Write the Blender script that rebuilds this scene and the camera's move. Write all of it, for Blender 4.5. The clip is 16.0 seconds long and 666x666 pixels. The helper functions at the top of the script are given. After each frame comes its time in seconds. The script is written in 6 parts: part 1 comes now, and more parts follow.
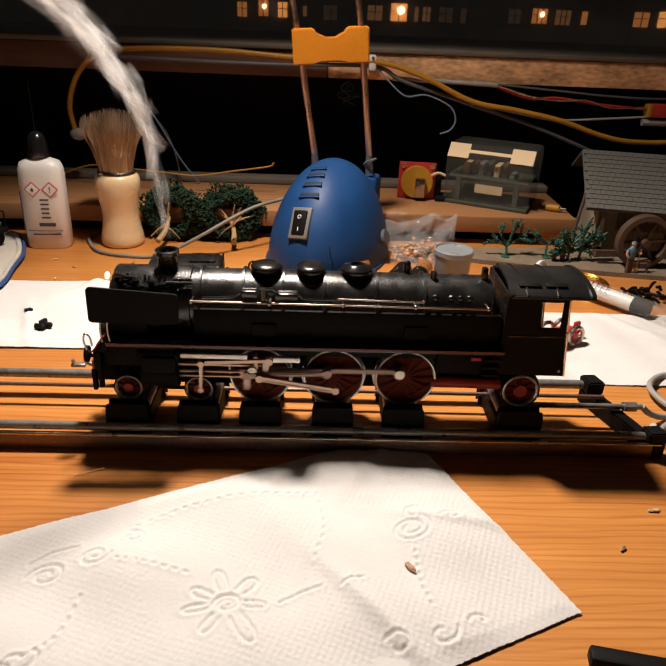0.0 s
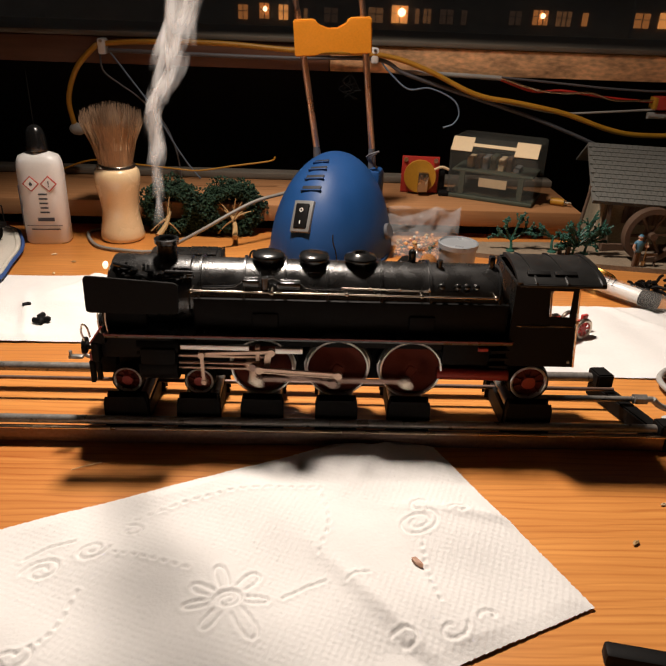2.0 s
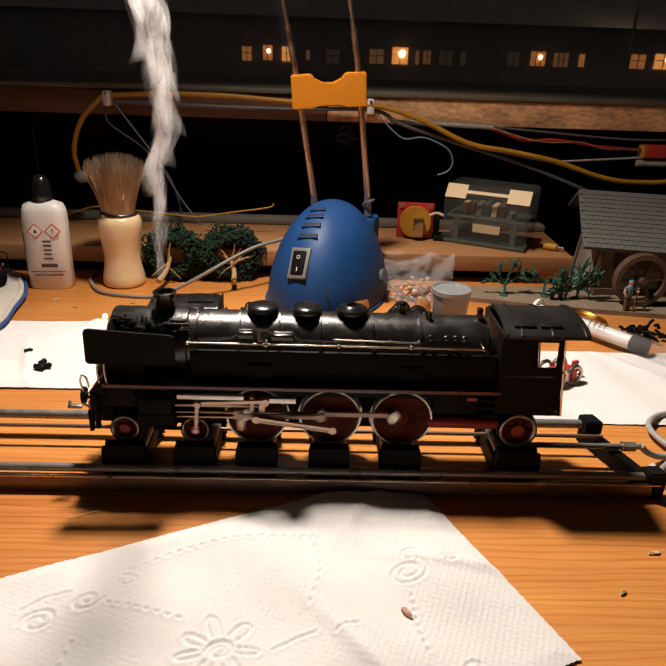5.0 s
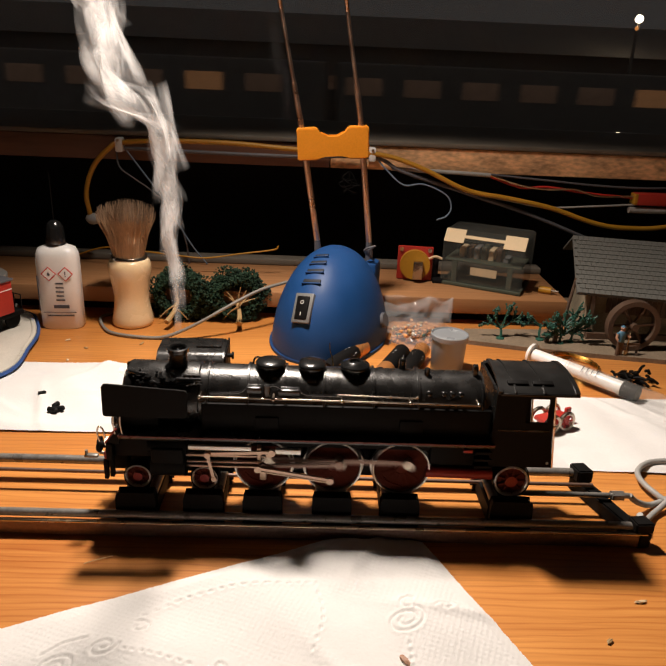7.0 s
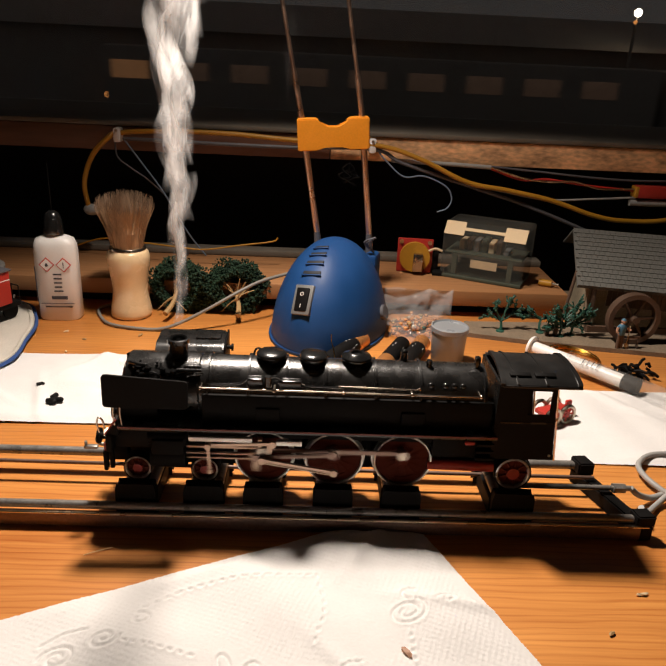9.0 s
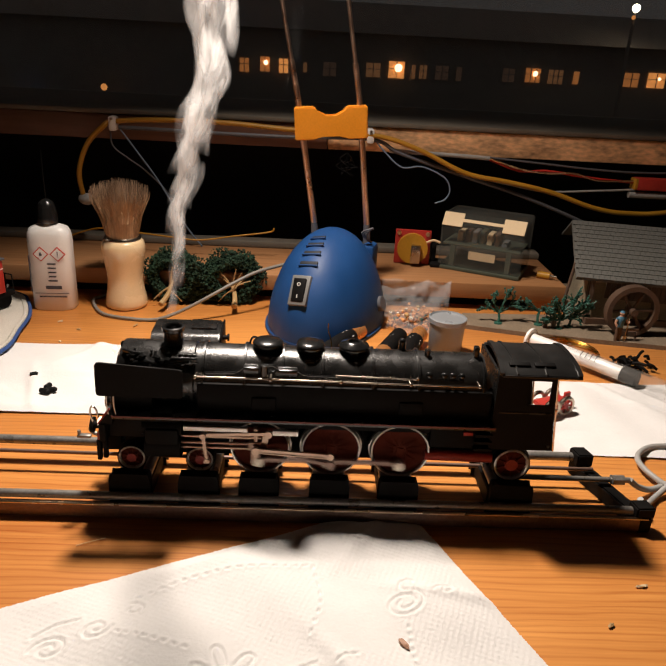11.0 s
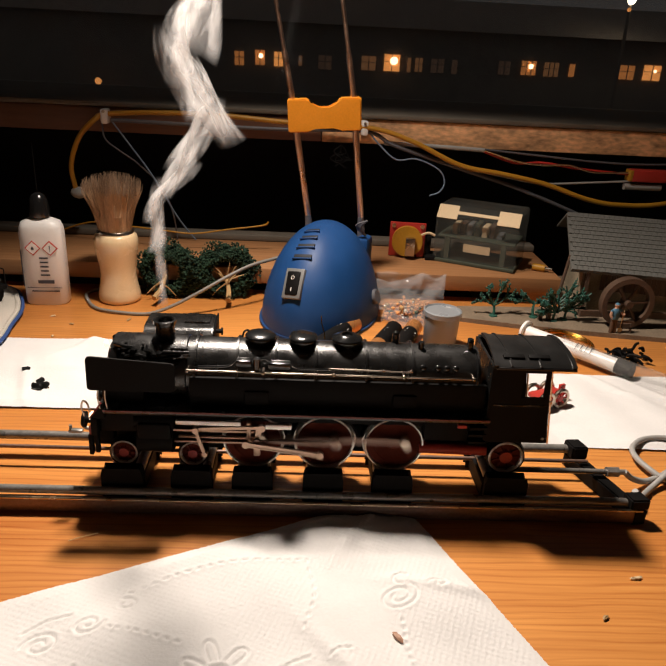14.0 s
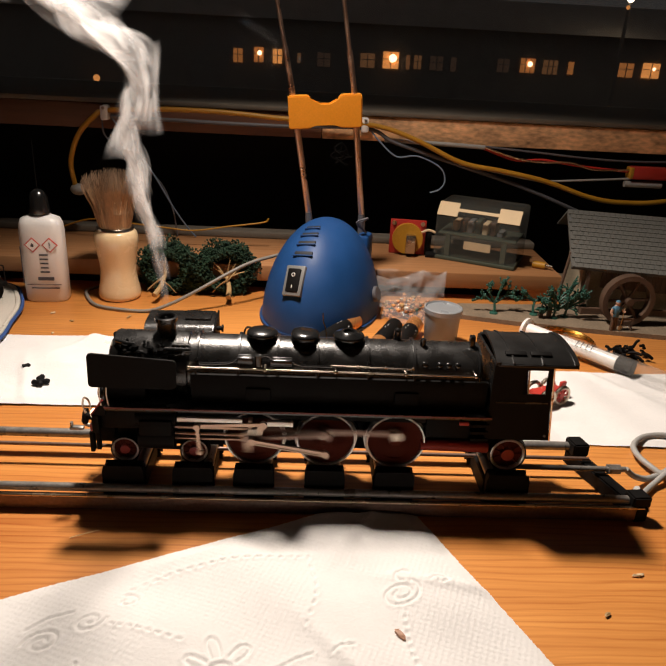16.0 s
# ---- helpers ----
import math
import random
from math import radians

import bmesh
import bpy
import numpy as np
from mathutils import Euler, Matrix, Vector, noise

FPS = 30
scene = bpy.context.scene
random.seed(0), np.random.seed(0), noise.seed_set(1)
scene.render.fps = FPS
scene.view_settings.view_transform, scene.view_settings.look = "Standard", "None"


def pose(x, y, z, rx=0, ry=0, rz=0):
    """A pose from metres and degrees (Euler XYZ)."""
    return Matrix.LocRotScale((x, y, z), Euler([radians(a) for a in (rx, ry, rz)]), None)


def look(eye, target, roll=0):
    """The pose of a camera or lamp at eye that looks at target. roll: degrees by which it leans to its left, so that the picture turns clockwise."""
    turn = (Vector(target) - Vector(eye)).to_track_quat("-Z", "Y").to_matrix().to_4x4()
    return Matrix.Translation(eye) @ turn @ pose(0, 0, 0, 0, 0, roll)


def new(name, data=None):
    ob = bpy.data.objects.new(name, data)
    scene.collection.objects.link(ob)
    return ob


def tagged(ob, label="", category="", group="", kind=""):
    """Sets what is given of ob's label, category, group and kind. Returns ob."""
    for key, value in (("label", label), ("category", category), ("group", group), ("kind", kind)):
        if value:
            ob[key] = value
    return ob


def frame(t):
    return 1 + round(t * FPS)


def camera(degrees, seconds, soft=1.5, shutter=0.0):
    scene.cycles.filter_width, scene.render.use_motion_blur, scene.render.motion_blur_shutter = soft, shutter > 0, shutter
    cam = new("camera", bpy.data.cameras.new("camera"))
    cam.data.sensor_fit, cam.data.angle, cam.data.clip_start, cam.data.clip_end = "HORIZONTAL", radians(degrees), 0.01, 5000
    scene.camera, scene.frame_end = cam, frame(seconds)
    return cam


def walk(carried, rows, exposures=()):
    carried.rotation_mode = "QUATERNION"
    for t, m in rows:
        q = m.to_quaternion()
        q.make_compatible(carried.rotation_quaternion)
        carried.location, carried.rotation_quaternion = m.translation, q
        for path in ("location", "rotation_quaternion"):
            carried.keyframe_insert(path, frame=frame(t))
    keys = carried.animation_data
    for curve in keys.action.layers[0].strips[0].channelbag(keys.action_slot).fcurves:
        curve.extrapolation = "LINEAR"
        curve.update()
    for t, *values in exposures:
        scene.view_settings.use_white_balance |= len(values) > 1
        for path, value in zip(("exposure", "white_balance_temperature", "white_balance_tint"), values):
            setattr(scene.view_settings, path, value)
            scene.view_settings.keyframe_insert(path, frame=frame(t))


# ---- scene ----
cam = camera(51.59, 16.0, soft=1.6, shutter=0.45)
PATH = [
    (0, (-0.00979, -0.23098, 0.15236), (0.00102, 0.03791, 0.01976), 2.39),
    (0.5, (-0.00997, -0.23061, 0.15293), (0.00178, 0.03754, 0.01893), 2.60),
    (1, (-0.00880, -0.23000, 0.15269), (0.00223, 0.03851, 0.01935), 2.27),
    (1.5, (-0.00981, -0.22949, 0.14974), (-0.00308, 0.03972, 0.01754), 1.73),
    (2, (-0.01018, -0.22751, 0.14608), (-0.00006, 0.04178, 0.01425), 2.18),
    (2.5, (-0.00743, -0.22842, 0.14572), (0.00281, 0.04068, 0.01351), 2.09),
    (3, (-0.00780, -0.22785, 0.14622), (0.00286, 0.04249, 0.01660), 2.10),
    (3.5, (-0.00707, -0.22877, 0.14899), (0.00197, 0.04296, 0.02217), 2.01),
    (6, (-0.00739, -0.23715, 0.16604), (0.00135, 0.04164, 0.05558), 2.04),
    (6.5, (-0.00863, -0.24064, 0.17370), (-0.00091, 0.03934, 0.06621), 2.36),
    (7, (-0.00955, -0.24015, 0.17100), (-0.00066, 0.03918, 0.06196), 2.48),
    (7.5, (-0.01057, -0.23948, 0.16904), (-0.00126, 0.03922, 0.05839), 2.41),
    (8, (-0.00930, -0.23954, 0.16912), (0.00040, 0.03905, 0.05824), 2.33),
    (8.5, (-0.00982, -0.23908, 0.16829), (0.00072, 0.03926, 0.05687), 2.55),
    (9, (-0.01116, -0.23878, 0.16942), (-0.00090, 0.03950, 0.05783), 2.77),
    (9.5, (-0.01110, -0.23869, 0.16832), (-0.00088, 0.03961, 0.05676), 2.72),
    (12, (-0.01133, -0.23517, 0.16522), (0.00149, 0.04172, 0.05047), 3.34),
    (12.5, (-0.01121, -0.23515, 0.16483), (0.00124, 0.04175, 0.05007), 3.11),
    (13, (-0.01036, -0.23532, 0.16489), (0.00249, 0.04138, 0.04967), 2.94),
    (13.5, (-0.01049, -0.23503, 0.16461), (0.00295, 0.04138, 0.04878), 2.93),
    (14, (-0.00987, -0.23495, 0.16494), (0.00362, 0.04142, 0.04902), 2.99),
    (14.5, (-0.01144, -0.23441, 0.16446), (0.00225, 0.04201, 0.04869), 3.32),
    (15, (-0.01157, -0.23440, 0.16455), (0.00211, 0.04199, 0.04871), 3.30),
    (15.5, (-0.01102, -0.23415, 0.16402), (0.00296, 0.04166, 0.04683), 3.14),
    (16, (-0.01100, -0.23455, 0.16445), (0.00313, 0.04140, 0.04762), 3.09),
]
walk(cam, [(t, look(eye, target, roll)) for t, eye, target, roll in PATH])

# ---- world and lights ----
world = bpy.data.worlds.new("night")
scene.world = world
world.use_nodes = True
world.node_tree.nodes["Background"].inputs[0].default_value = (0.0145, 0.0135, 0.0128, 1)
world.node_tree.nodes["Background"].inputs[1].default_value = 2.8

BULB = (-0.047, 0.124, 0.352)
lamp_data = bpy.data.lights.new("desk_lamp_bulb", "SPOT")
lamp_data.energy, lamp_data.color = 10.6, (1.0, 0.868, 0.755)
lamp_data.spot_size, lamp_data.spot_blend, lamp_data.shadow_soft_size = radians(138), 1.0, 0.020
lamp = new("desk_lamp_bulb", lamp_data)
lamp.matrix_world = look(BULB, (0.030, -0.045, 0))
scene.view_settings.exposure = 0.0


# ---- helpers for building ----
def nodes(name):
    m = bpy.data.materials.new(name)
    m.use_nodes = True
    return m, m.node_tree.nodes, m.node_tree.links, m.node_tree.nodes["Principled BSDF"]


def surf(name, color, rough=0.5, metal=0.0, var=0.15, grain=900.0, stain=60.0, bump=0.15, spec=0.5, coat=0.0, alpha=1.0, trans=0.0, stretch=(1, 1, 1), depth=0.0003):
    """A surface of one base colour with grain, stains and fine relief at two scales (per metre)."""
    m, n, l, b = nodes(name)
    tc, mp = n.new("ShaderNodeTexCoord"), n.new("ShaderNodeMapping")
    mp.inputs["Scale"].default_value = stretch
    l.new(tc.outputs["Object"], mp.inputs["Vector"])
    fine, wide = n.new("ShaderNodeTexNoise"), n.new("ShaderNodeTexNoise")
    fine.inputs["Scale"].default_value, fine.inputs["Detail"].default_value = grain, 4
    wide.inputs["Scale"].default_value, wide.inputs["Detail"].default_value = stain, 3
    for x in (fine, wide):
        l.new(mp.outputs[0], x.inputs["Vector"])
    add = n.new("ShaderNodeMath")
    add.operation = "ADD"
    l.new(fine.outputs["Fac"], add.inputs[0])
    l.new(wide.outputs["Fac"], add.inputs[1])
    ramp = n.new("ShaderNodeMapRange")
    ramp.inputs[1].default_value, ramp.inputs[2].default_value = 0.6, 1.4
    ramp.inputs[3].default_value, ramp.inputs[4].default_value = 1 - var, 1 + var
    l.new(add.outputs[0], ramp.inputs[0])
    mix = n.new("ShaderNodeVectorMath")
    mix.operation = "SCALE"
    mix.inputs[0].default_value = color[:3]
    l.new(ramp.outputs[0], mix.inputs["Scale"])
    l.new(mix.outputs[0], b.inputs["Base Color"])
    rr = n.new("ShaderNodeMapRange")
    rr.inputs[1].default_value, rr.inputs[2].default_value = 0.3, 0.7
    rr.inputs[3].default_value, rr.inputs[4].default_value = max(0.02, rough - 0.08), min(1, rough + 0.08)
    l.new(wide.outputs["Fac"], rr.inputs[0])
    l.new(rr.outputs[0], b.inputs["Roughness"])
    b.inputs["Metallic"].default_value = metal
    b.inputs["Specular IOR Level"].default_value = spec
    b.inputs["Coat Weight"].default_value = coat
    b.inputs["Transmission Weight"].default_value = trans
    b.inputs["Alpha"].default_value = alpha
    if bump:
        bp = n.new("ShaderNodeBump")
        bp.inputs["Strength"].default_value, bp.inputs["Distance"].default_value = bump, depth
        l.new(fine.outputs["Fac"], bp.inputs["Height"])
        l.new(bp.outputs[0], b.inputs["Normal"])
    return m


def wood(name, dark, light, period=0.005, rough=0.42, bend=5.0, shift=0.0):
    """Pine with growth rings drawn out along x, pores and worn varnish."""
    m, n, l, b = nodes(name)
    tc, mp = n.new("ShaderNodeTexCoord"), n.new("ShaderNodeMapping")
    mp.inputs["Scale"].default_value, mp.inputs["Location"].default_value = (0.22, 1, 1), (shift, shift * 0.7, 0)
    l.new(tc.outputs["Object"], mp.inputs["Vector"])
    wave = n.new("ShaderNodeTexWave")
    wave.bands_direction = "Y"
    wave.inputs["Scale"].default_value = 2 * math.pi / (20 * period)
    wave.inputs["Distortion"].default_value, wave.inputs["Detail"].default_value = bend, 2
    wave.inputs["Detail Scale"].default_value = 0.6
    wide = n.new("ShaderNodeTexNoise")
    wide.inputs["Scale"].default_value, wide.inputs["Detail"].default_value = 22, 3
    pore_map = n.new("ShaderNodeMapping")
    pore_map.inputs["Scale"].default_value = (0.025, 1, 1)
    pore = n.new("ShaderNodeTexNoise")
    pore.inputs["Scale"].default_value, pore.inputs["Detail"].default_value = 900, 4
    l.new(mp.outputs[0], wave.inputs["Vector"])
    l.new(mp.outputs[0], wide.inputs["Vector"])
    l.new(tc.outputs["Object"], pore_map.inputs["Vector"])
    l.new(pore_map.outputs[0], pore.inputs["Vector"])
    a = n.new("ShaderNodeMath")
    a.operation = "MULTIPLY_ADD"
    a.inputs[1].default_value, a.inputs[2].default_value = 0.12, 0.10
    thin = n.new("ShaderNodeMath")
    thin.operation = "POWER"
    thin.inputs[1].default_value = 5.0
    l.new(wave.outputs["Fac"], thin.inputs[0])
    l.new(thin.outputs[0], a.inputs[0])
    c = n.new("ShaderNodeMath")
    c.operation = "MULTIPLY_ADD"
    c.inputs[1].default_value = 0.50
    l.new(wide.outputs["Fac"], c.inputs[0])
    l.new(a.outputs[0], c.inputs[2])
    d = n.new("ShaderNodeMath")
    d.operation = "MULTIPLY_ADD"
    d.inputs[1].default_value = 0.36
    l.new(pore.outputs["Fac"], d.inputs[0])
    l.new(c.outputs[0], d.inputs[2])
    streak_map, streak, e = n.new("ShaderNodeMapping"), n.new("ShaderNodeTexNoise"), n.new("ShaderNodeMath")
    streak_map.inputs["Scale"].default_value, streak_map.inputs["Location"].default_value = (0.05, 1, 1), (shift, 0.3, 0)
    streak.inputs["Scale"].default_value, streak.inputs["Detail"].default_value, streak.inputs["Distortion"].default_value = 210, 5, 0.4
    l.new(tc.outputs["Object"], streak_map.inputs["Vector"])
    l.new(streak_map.outputs[0], streak.inputs["Vector"])
    e.operation = "MULTIPLY_ADD"
    e.inputs[1].default_value = 0.26
    l.new(streak.outputs["Fac"], e.inputs[0])
    l.new(d.outputs[0], e.inputs[2])
    d = e
    ramp = n.new("ShaderNodeValToRGB")
    ramp.color_ramp.elements[0].position, ramp.color_ramp.elements[0].color = 0.44, (*light, 1)
    ramp.color_ramp.elements[1].position, ramp.color_ramp.elements[1].color = 0.98, (*dark, 1)
    l.new(d.outputs[0], ramp.inputs[0])
    l.new(ramp.outputs[0], b.inputs["Base Color"])
    b.inputs["Roughness"].default_value = rough
    bp = n.new("ShaderNodeBump")
    bp.inputs["Strength"].default_value, bp.inputs["Distance"].default_value = 0.25, 0.0003
    l.new(d.outputs[0], bp.inputs["Height"])
    l.new(bp.outputs[0], b.inputs["Normal"])
    return m


def clear(name, color=(1, 1, 1), rough=0.03, alpha=0.25, ior=1.45):
    """Thin clear plastic or glass: mostly see-through, with its gloss."""
    m, n, l, b = nodes(name)
    b.inputs["Base Color"].default_value = (*color, 1)
    b.inputs["Roughness"].default_value, b.inputs["IOR"].default_value = rough, ior
    tr, mixer, fr = n.new("ShaderNodeBsdfTransparent"), n.new("ShaderNodeMixShader"), n.new("ShaderNodeTexNoise")
    fr.inputs["Scale"].default_value = 150
    tc = n.new("ShaderNodeTexCoord")
    l.new(tc.outputs["Object"], fr.inputs["Vector"])
    rg = n.new("ShaderNodeMapRange")
    rg.inputs[3].default_value, rg.inputs[4].default_value = alpha * 0.6, alpha * 1.4
    l.new(fr.outputs["Fac"], rg.inputs[0])
    l.new(rg.outputs[0], mixer.inputs[0])
    l.new(tr.outputs[0], mixer.inputs[1])
    l.new(b.outputs[0], mixer.inputs[2])
    l.new(mixer.outputs[0], n["Material Output"].inputs["Surface"])
    return m


def glow(name, color, strength):
    m, n, l, b = nodes(name)
    b.inputs["Base Color"].default_value = (*color, 1)
    b.inputs["Emission Color"].default_value = (*color, 1)
    b.inputs["Emission Strength"].default_value = strength
    return m


ROOT = {}


def thing(name, label, category, at=(0, 0, 0), turn=0, group="", kind=""):
    """An empty at a thing's base, under which its parts go."""
    e = new(name)
    e.empty_display_size = 0.01
    e.matrix_world = pose(*at, 0, 0, turn)
    ROOT[e.name] = pose(*at, 0, 0, turn)
    return tagged(e, label, category, group, kind)


def part(name, bm, material, parent=None, label="", smooth=40, at=None):
    """Links a bmesh, built in its thing's own space, as one mesh object. at: the part's own origin there."""
    if at is not None:
        bmesh.ops.translate(bm, verts=bm.verts, vec=-Vector(at))
    me = bpy.data.meshes.new(name)
    bmesh.ops.recalc_face_normals(bm, faces=bm.faces)
    bm.to_mesh(me)
    bm.free()
    if smooth:
        me.shade_smooth()
        me.set_sharp_from_angle(angle=radians(smooth))
    me.materials.append(material)
    ob = new(name, me)
    if at is not None:
        ob.location = at
    if parent is not None:
        ob.parent = parent
        if parent.type == "MESH" and at is not None:
            ob.location = Vector(at) - parent.location
        elif parent.type == "MESH":
            ob.location = -parent.location
    if label:
        ob["label"] = label
    return ob


def solo(name, bm, material, label, category, kind="", group="", smooth=40, at=(0, 0, 0), turn=0):
    ob = part(name, bm, material, None, "", smooth)
    ob.matrix_world = pose(*at, 0, 0, turn)
    return tagged(ob, label, category, group, kind)


def BM():
    return bmesh.new()


def box(bm, x0, x1, y0, y1, z0, z1, bev=0.0, seg=2):
    g = bmesh.ops.create_cube(bm, size=1)["verts"]
    bmesh.ops.scale(bm, verts=g, vec=(x1 - x0, y1 - y0, z1 - z0))
    bmesh.ops.translate(bm, verts=g, vec=((x0 + x1) / 2, (y0 + y1) / 2, (z0 + z1) / 2))
    if bev:
        edges = list({e for v in g for e in v.link_edges})
        bmesh.ops.bevel(bm, geom=edges, offset=bev, segments=seg, affect="EDGES", profile=0.5)
    return bm


def cyl(bm, p, q, r0, r1=None, seg=20, cap=True):
    p, q = Vector(p), Vector(q)
    g = bmesh.ops.create_cone(bm, cap_ends=cap, segments=seg, radius1=r0, radius2=r0 if r1 is None else r1, depth=(q - p).length)["verts"]
    m = Matrix.Translation((p + q) / 2) @ (q - p).to_track_quat("Z", "Y").to_matrix().to_4x4()
    bmesh.ops.transform(bm, matrix=m, verts=g)
    return bm


def ball(bm, c, r, sub=2, scale=(1, 1, 1)):
    g = bmesh.ops.create_icosphere(bm, subdivisions=sub, radius=r)["verts"]
    bmesh.ops.transform(bm, matrix=Matrix.Translation(c) @ Matrix.Diagonal((*scale, 1)), verts=g)
    return bm


def lathe(bm, profile, c=(0, 0, 0), seg=32, sx=1.0, sy=1.0, axis=None):
    """Turns a profile of (radius, height) round the z axis, or round another axis, at c."""
    m = Matrix.Translation(c) @ (Vector(axis).to_track_quat("Z", "Y").to_matrix().to_4x4() if axis else Matrix.Identity(4))
    rings = []
    for r, z in profile:
        if r < 1e-7:
            rings.append([bm.verts.new(m @ Vector((0, 0, z)))])
        else:
            rings.append([bm.verts.new(m @ Vector((r * sx * math.cos(2 * math.pi * i / seg), r * sy * math.sin(2 * math.pi * i / seg), z))) for i in range(seg)])
    for a, b in zip(rings, rings[1:]):
        for i in range(seg):
            j = (i + 1) % seg
            f = [a[i % len(a)], a[j % len(a)], b[j % len(b)], b[i % len(b)]]
            f = list(dict.fromkeys(f))
            if len(f) > 2:
                bm.faces.new(f)
    return bm


def smoothed(pts, steps=6):
    """A smooth line through points."""
    p = [Vector(q) for q in pts]
    p = [2 * p[0] - p[1]] + p + [2 * p[-1] - p[-2]]
    out = []
    for a, b, c, d in zip(p, p[1:], p[2:], p[3:]):
        for k in range(steps):
            t = k / steps
            out.append(0.5 * (2 * b + (c - a) * t + (2 * a - 5 * b + 4 * c - d) * t * t + (3 * b - a - 3 * c + d) * t ** 3))
    return out + [p[-2]]


def tube(bm, pts, r, seg=8, steps=6, r_end=None):
    line = smoothed(pts, steps) if steps > 1 else [Vector(q) for q in pts]
    rings, up = [], Vector((0.13, 0.21, 0.97))
    for i, p in enumerate(line):
        d = (line[min(i + 1, len(line) - 1)] - line[max(i - 1, 0)]).normalized()
        s = d.cross(up)
        s = s.normalized() if s.length > 1e-4 else d.orthogonal().normalized()
        u = s.cross(d)
        up = u
        rr = r if r_end is None else r + (r_end - r) * i / (len(line) - 1)
        rings.append([bm.verts.new(p + rr * (math.cos(2 * math.pi * k / seg) * s + math.sin(2 * math.pi * k / seg) * u)) for k in range(seg)])
    for a, b in zip(rings, rings[1:]):
        for k in range(seg):
            bm.faces.new((a[k], a[(k + 1) % seg], b[(k + 1) % seg], b[k]))
    bm.faces.new(rings[0])
    bm.faces.new(list(reversed(rings[-1])))
    return bm


def prism(bm, outline, lo, hi, axis="y"):
    """A flat outline drawn out between lo and hi along an axis."""
    def at(a, b, c):
        return {"y": (a, c, b), "z": (a, b, c), "x": (c, a, b)}[axis]
    A = [bm.verts.new(at(a, b, lo)) for a, b in outline]
    B = [bm.verts.new(at(a, b, hi)) for a, b in outline]
    bm.faces.new(A)
    bm.faces.new(list(reversed(B)))
    for i in range(len(A)):
        j = (i + 1) % len(A)
        bm.faces.new((A[i], A[j], B[j], B[i]))
    return bm


def torus(bm, c, R, r, axis=(0, 1, 0), seg=32, ring=8):
    m = Matrix.Translation(c) @ Vector(axis).to_track_quat("Z", "Y").to_matrix().to_4x4()
    V = [[bm.verts.new(m @ Vector(((R + r * math.cos(2 * math.pi * j / ring)) * math.cos(2 * math.pi * i / seg), (R + r * math.cos(2 * math.pi * j / ring)) * math.sin(2 * math.pi * i / seg), r * math.sin(2 * math.pi * j / ring)))) for j in range(ring)] for i in range(seg)]
    for i in range(seg):
        for j in range(ring):
            bm.faces.new((V[i][j], V[(i + 1) % seg][j], V[(i + 1) % seg][(j + 1) % ring], V[i][(j + 1) % ring]))
    return bm


# ---- materials ----
PINE = wood("varnished_pine", (0.34, 0.088, 0.014), (0.76, 0.335, 0.085), period=0.0030, bend=9.0, rough=0.36)
PLANK = wood("raw_pine_shelf", (0.26, 0.11, 0.035), (0.46, 0.23, 0.10), period=0.006, rough=0.6, shift=3.0)
NAVY = surf("dark_board", (0.020, 0.021, 0.026), 0.8, var=0.3)
PLASTER = surf("cream_wall_paint", (0.72, 0.68, 0.62), 0.9, grain=300, stain=8)
CHIP = surf("raw_chipboard", (0.66, 0.38, 0.19), 0.85, var=0.65, grain=420, stain=120, bump=0.6, stretch=(0.4, 1, 1))
SILL = surf("grey_sill", (0.15, 0.128, 0.10), 0.75, var=0.35, grain=1500, stain=40, bump=0.4)
SILLWOOD = surf("reddish_sill_wood", (0.16, 0.07, 0.04), 0.6, var=0.3, grain=300, stretch=(0.1, 1, 1))
BLACK = surf("satin_black_enamel", (0.012, 0.0115, 0.011), 0.28, var=0.5, grain=2200, stain=160, bump=0.28, spec=0.75)
GLOSSBLACK = surf("glossy_black_enamel", (0.010, 0.010, 0.010), 0.17, var=0.3, grain=1800, bump=0.18, spec=0.85)
BLACKMATT = surf("matt_black_plastic", (0.0065, 0.0060, 0.0058), 0.6, var=0.3, bump=0.08, spec=0.10)
ROOFBLACK = surf("worn_black_roof", (0.009, 0.0085, 0.008), 0.36, var=0.4, grain=2500, bump=0.10)
REDLINE = surf("dull_red_line", (0.16, 0.025, 0.015), 0.5)
REDFRAME = surf("red_frame", (0.28, 0.02, 0.012), 0.45, var=0.2)
WHEELRED = surf("dark_red_wheel", (0.115, 0.022, 0.012), 0.6, var=0.2, spec=0.08)
STEEL = surf("nickel_steel", (0.50, 0.43, 0.35), 0.28, 1.0, var=0.12, grain=2500, bump=0.1)
TYRE = surf("bright_tyre", (0.80, 0.76, 0.70), 0.30, 0.45, var=0.1, grain=2500)
BRASSY = surf("rail_wire", (0.75, 0.60, 0.44), 0.25, 1.0, var=0.15)
TUBEGREY = surf("grey_rail_tube", (0.26, 0.245, 0.225), 0.32, 0.45, var=0.3, stain=150)
STRIP = surf("brown_oxide_strip", (0.20, 0.125, 0.095), 0.40, 0.35, var=0.3)
TOWEL = surf("white_kitchen_towel", (0.74, 0.725, 0.71), 0.95, var=0.03, grain=950, stain=120, bump=0.35, depth=0.0005, spec=0.1)
BLUE = surf("blue_moulded_plastic", (0.009, 0.050, 0.165), 0.50, var=0.22, grain=2500, stain=45, bump=0.15, spec=0.28)
SLOT_SHADE = surf("slot_shade", (0.004, 0.006, 0.012), 0.7)
GREYPL = surf("grey_plastic", (0.16, 0.16, 0.155), 0.45)
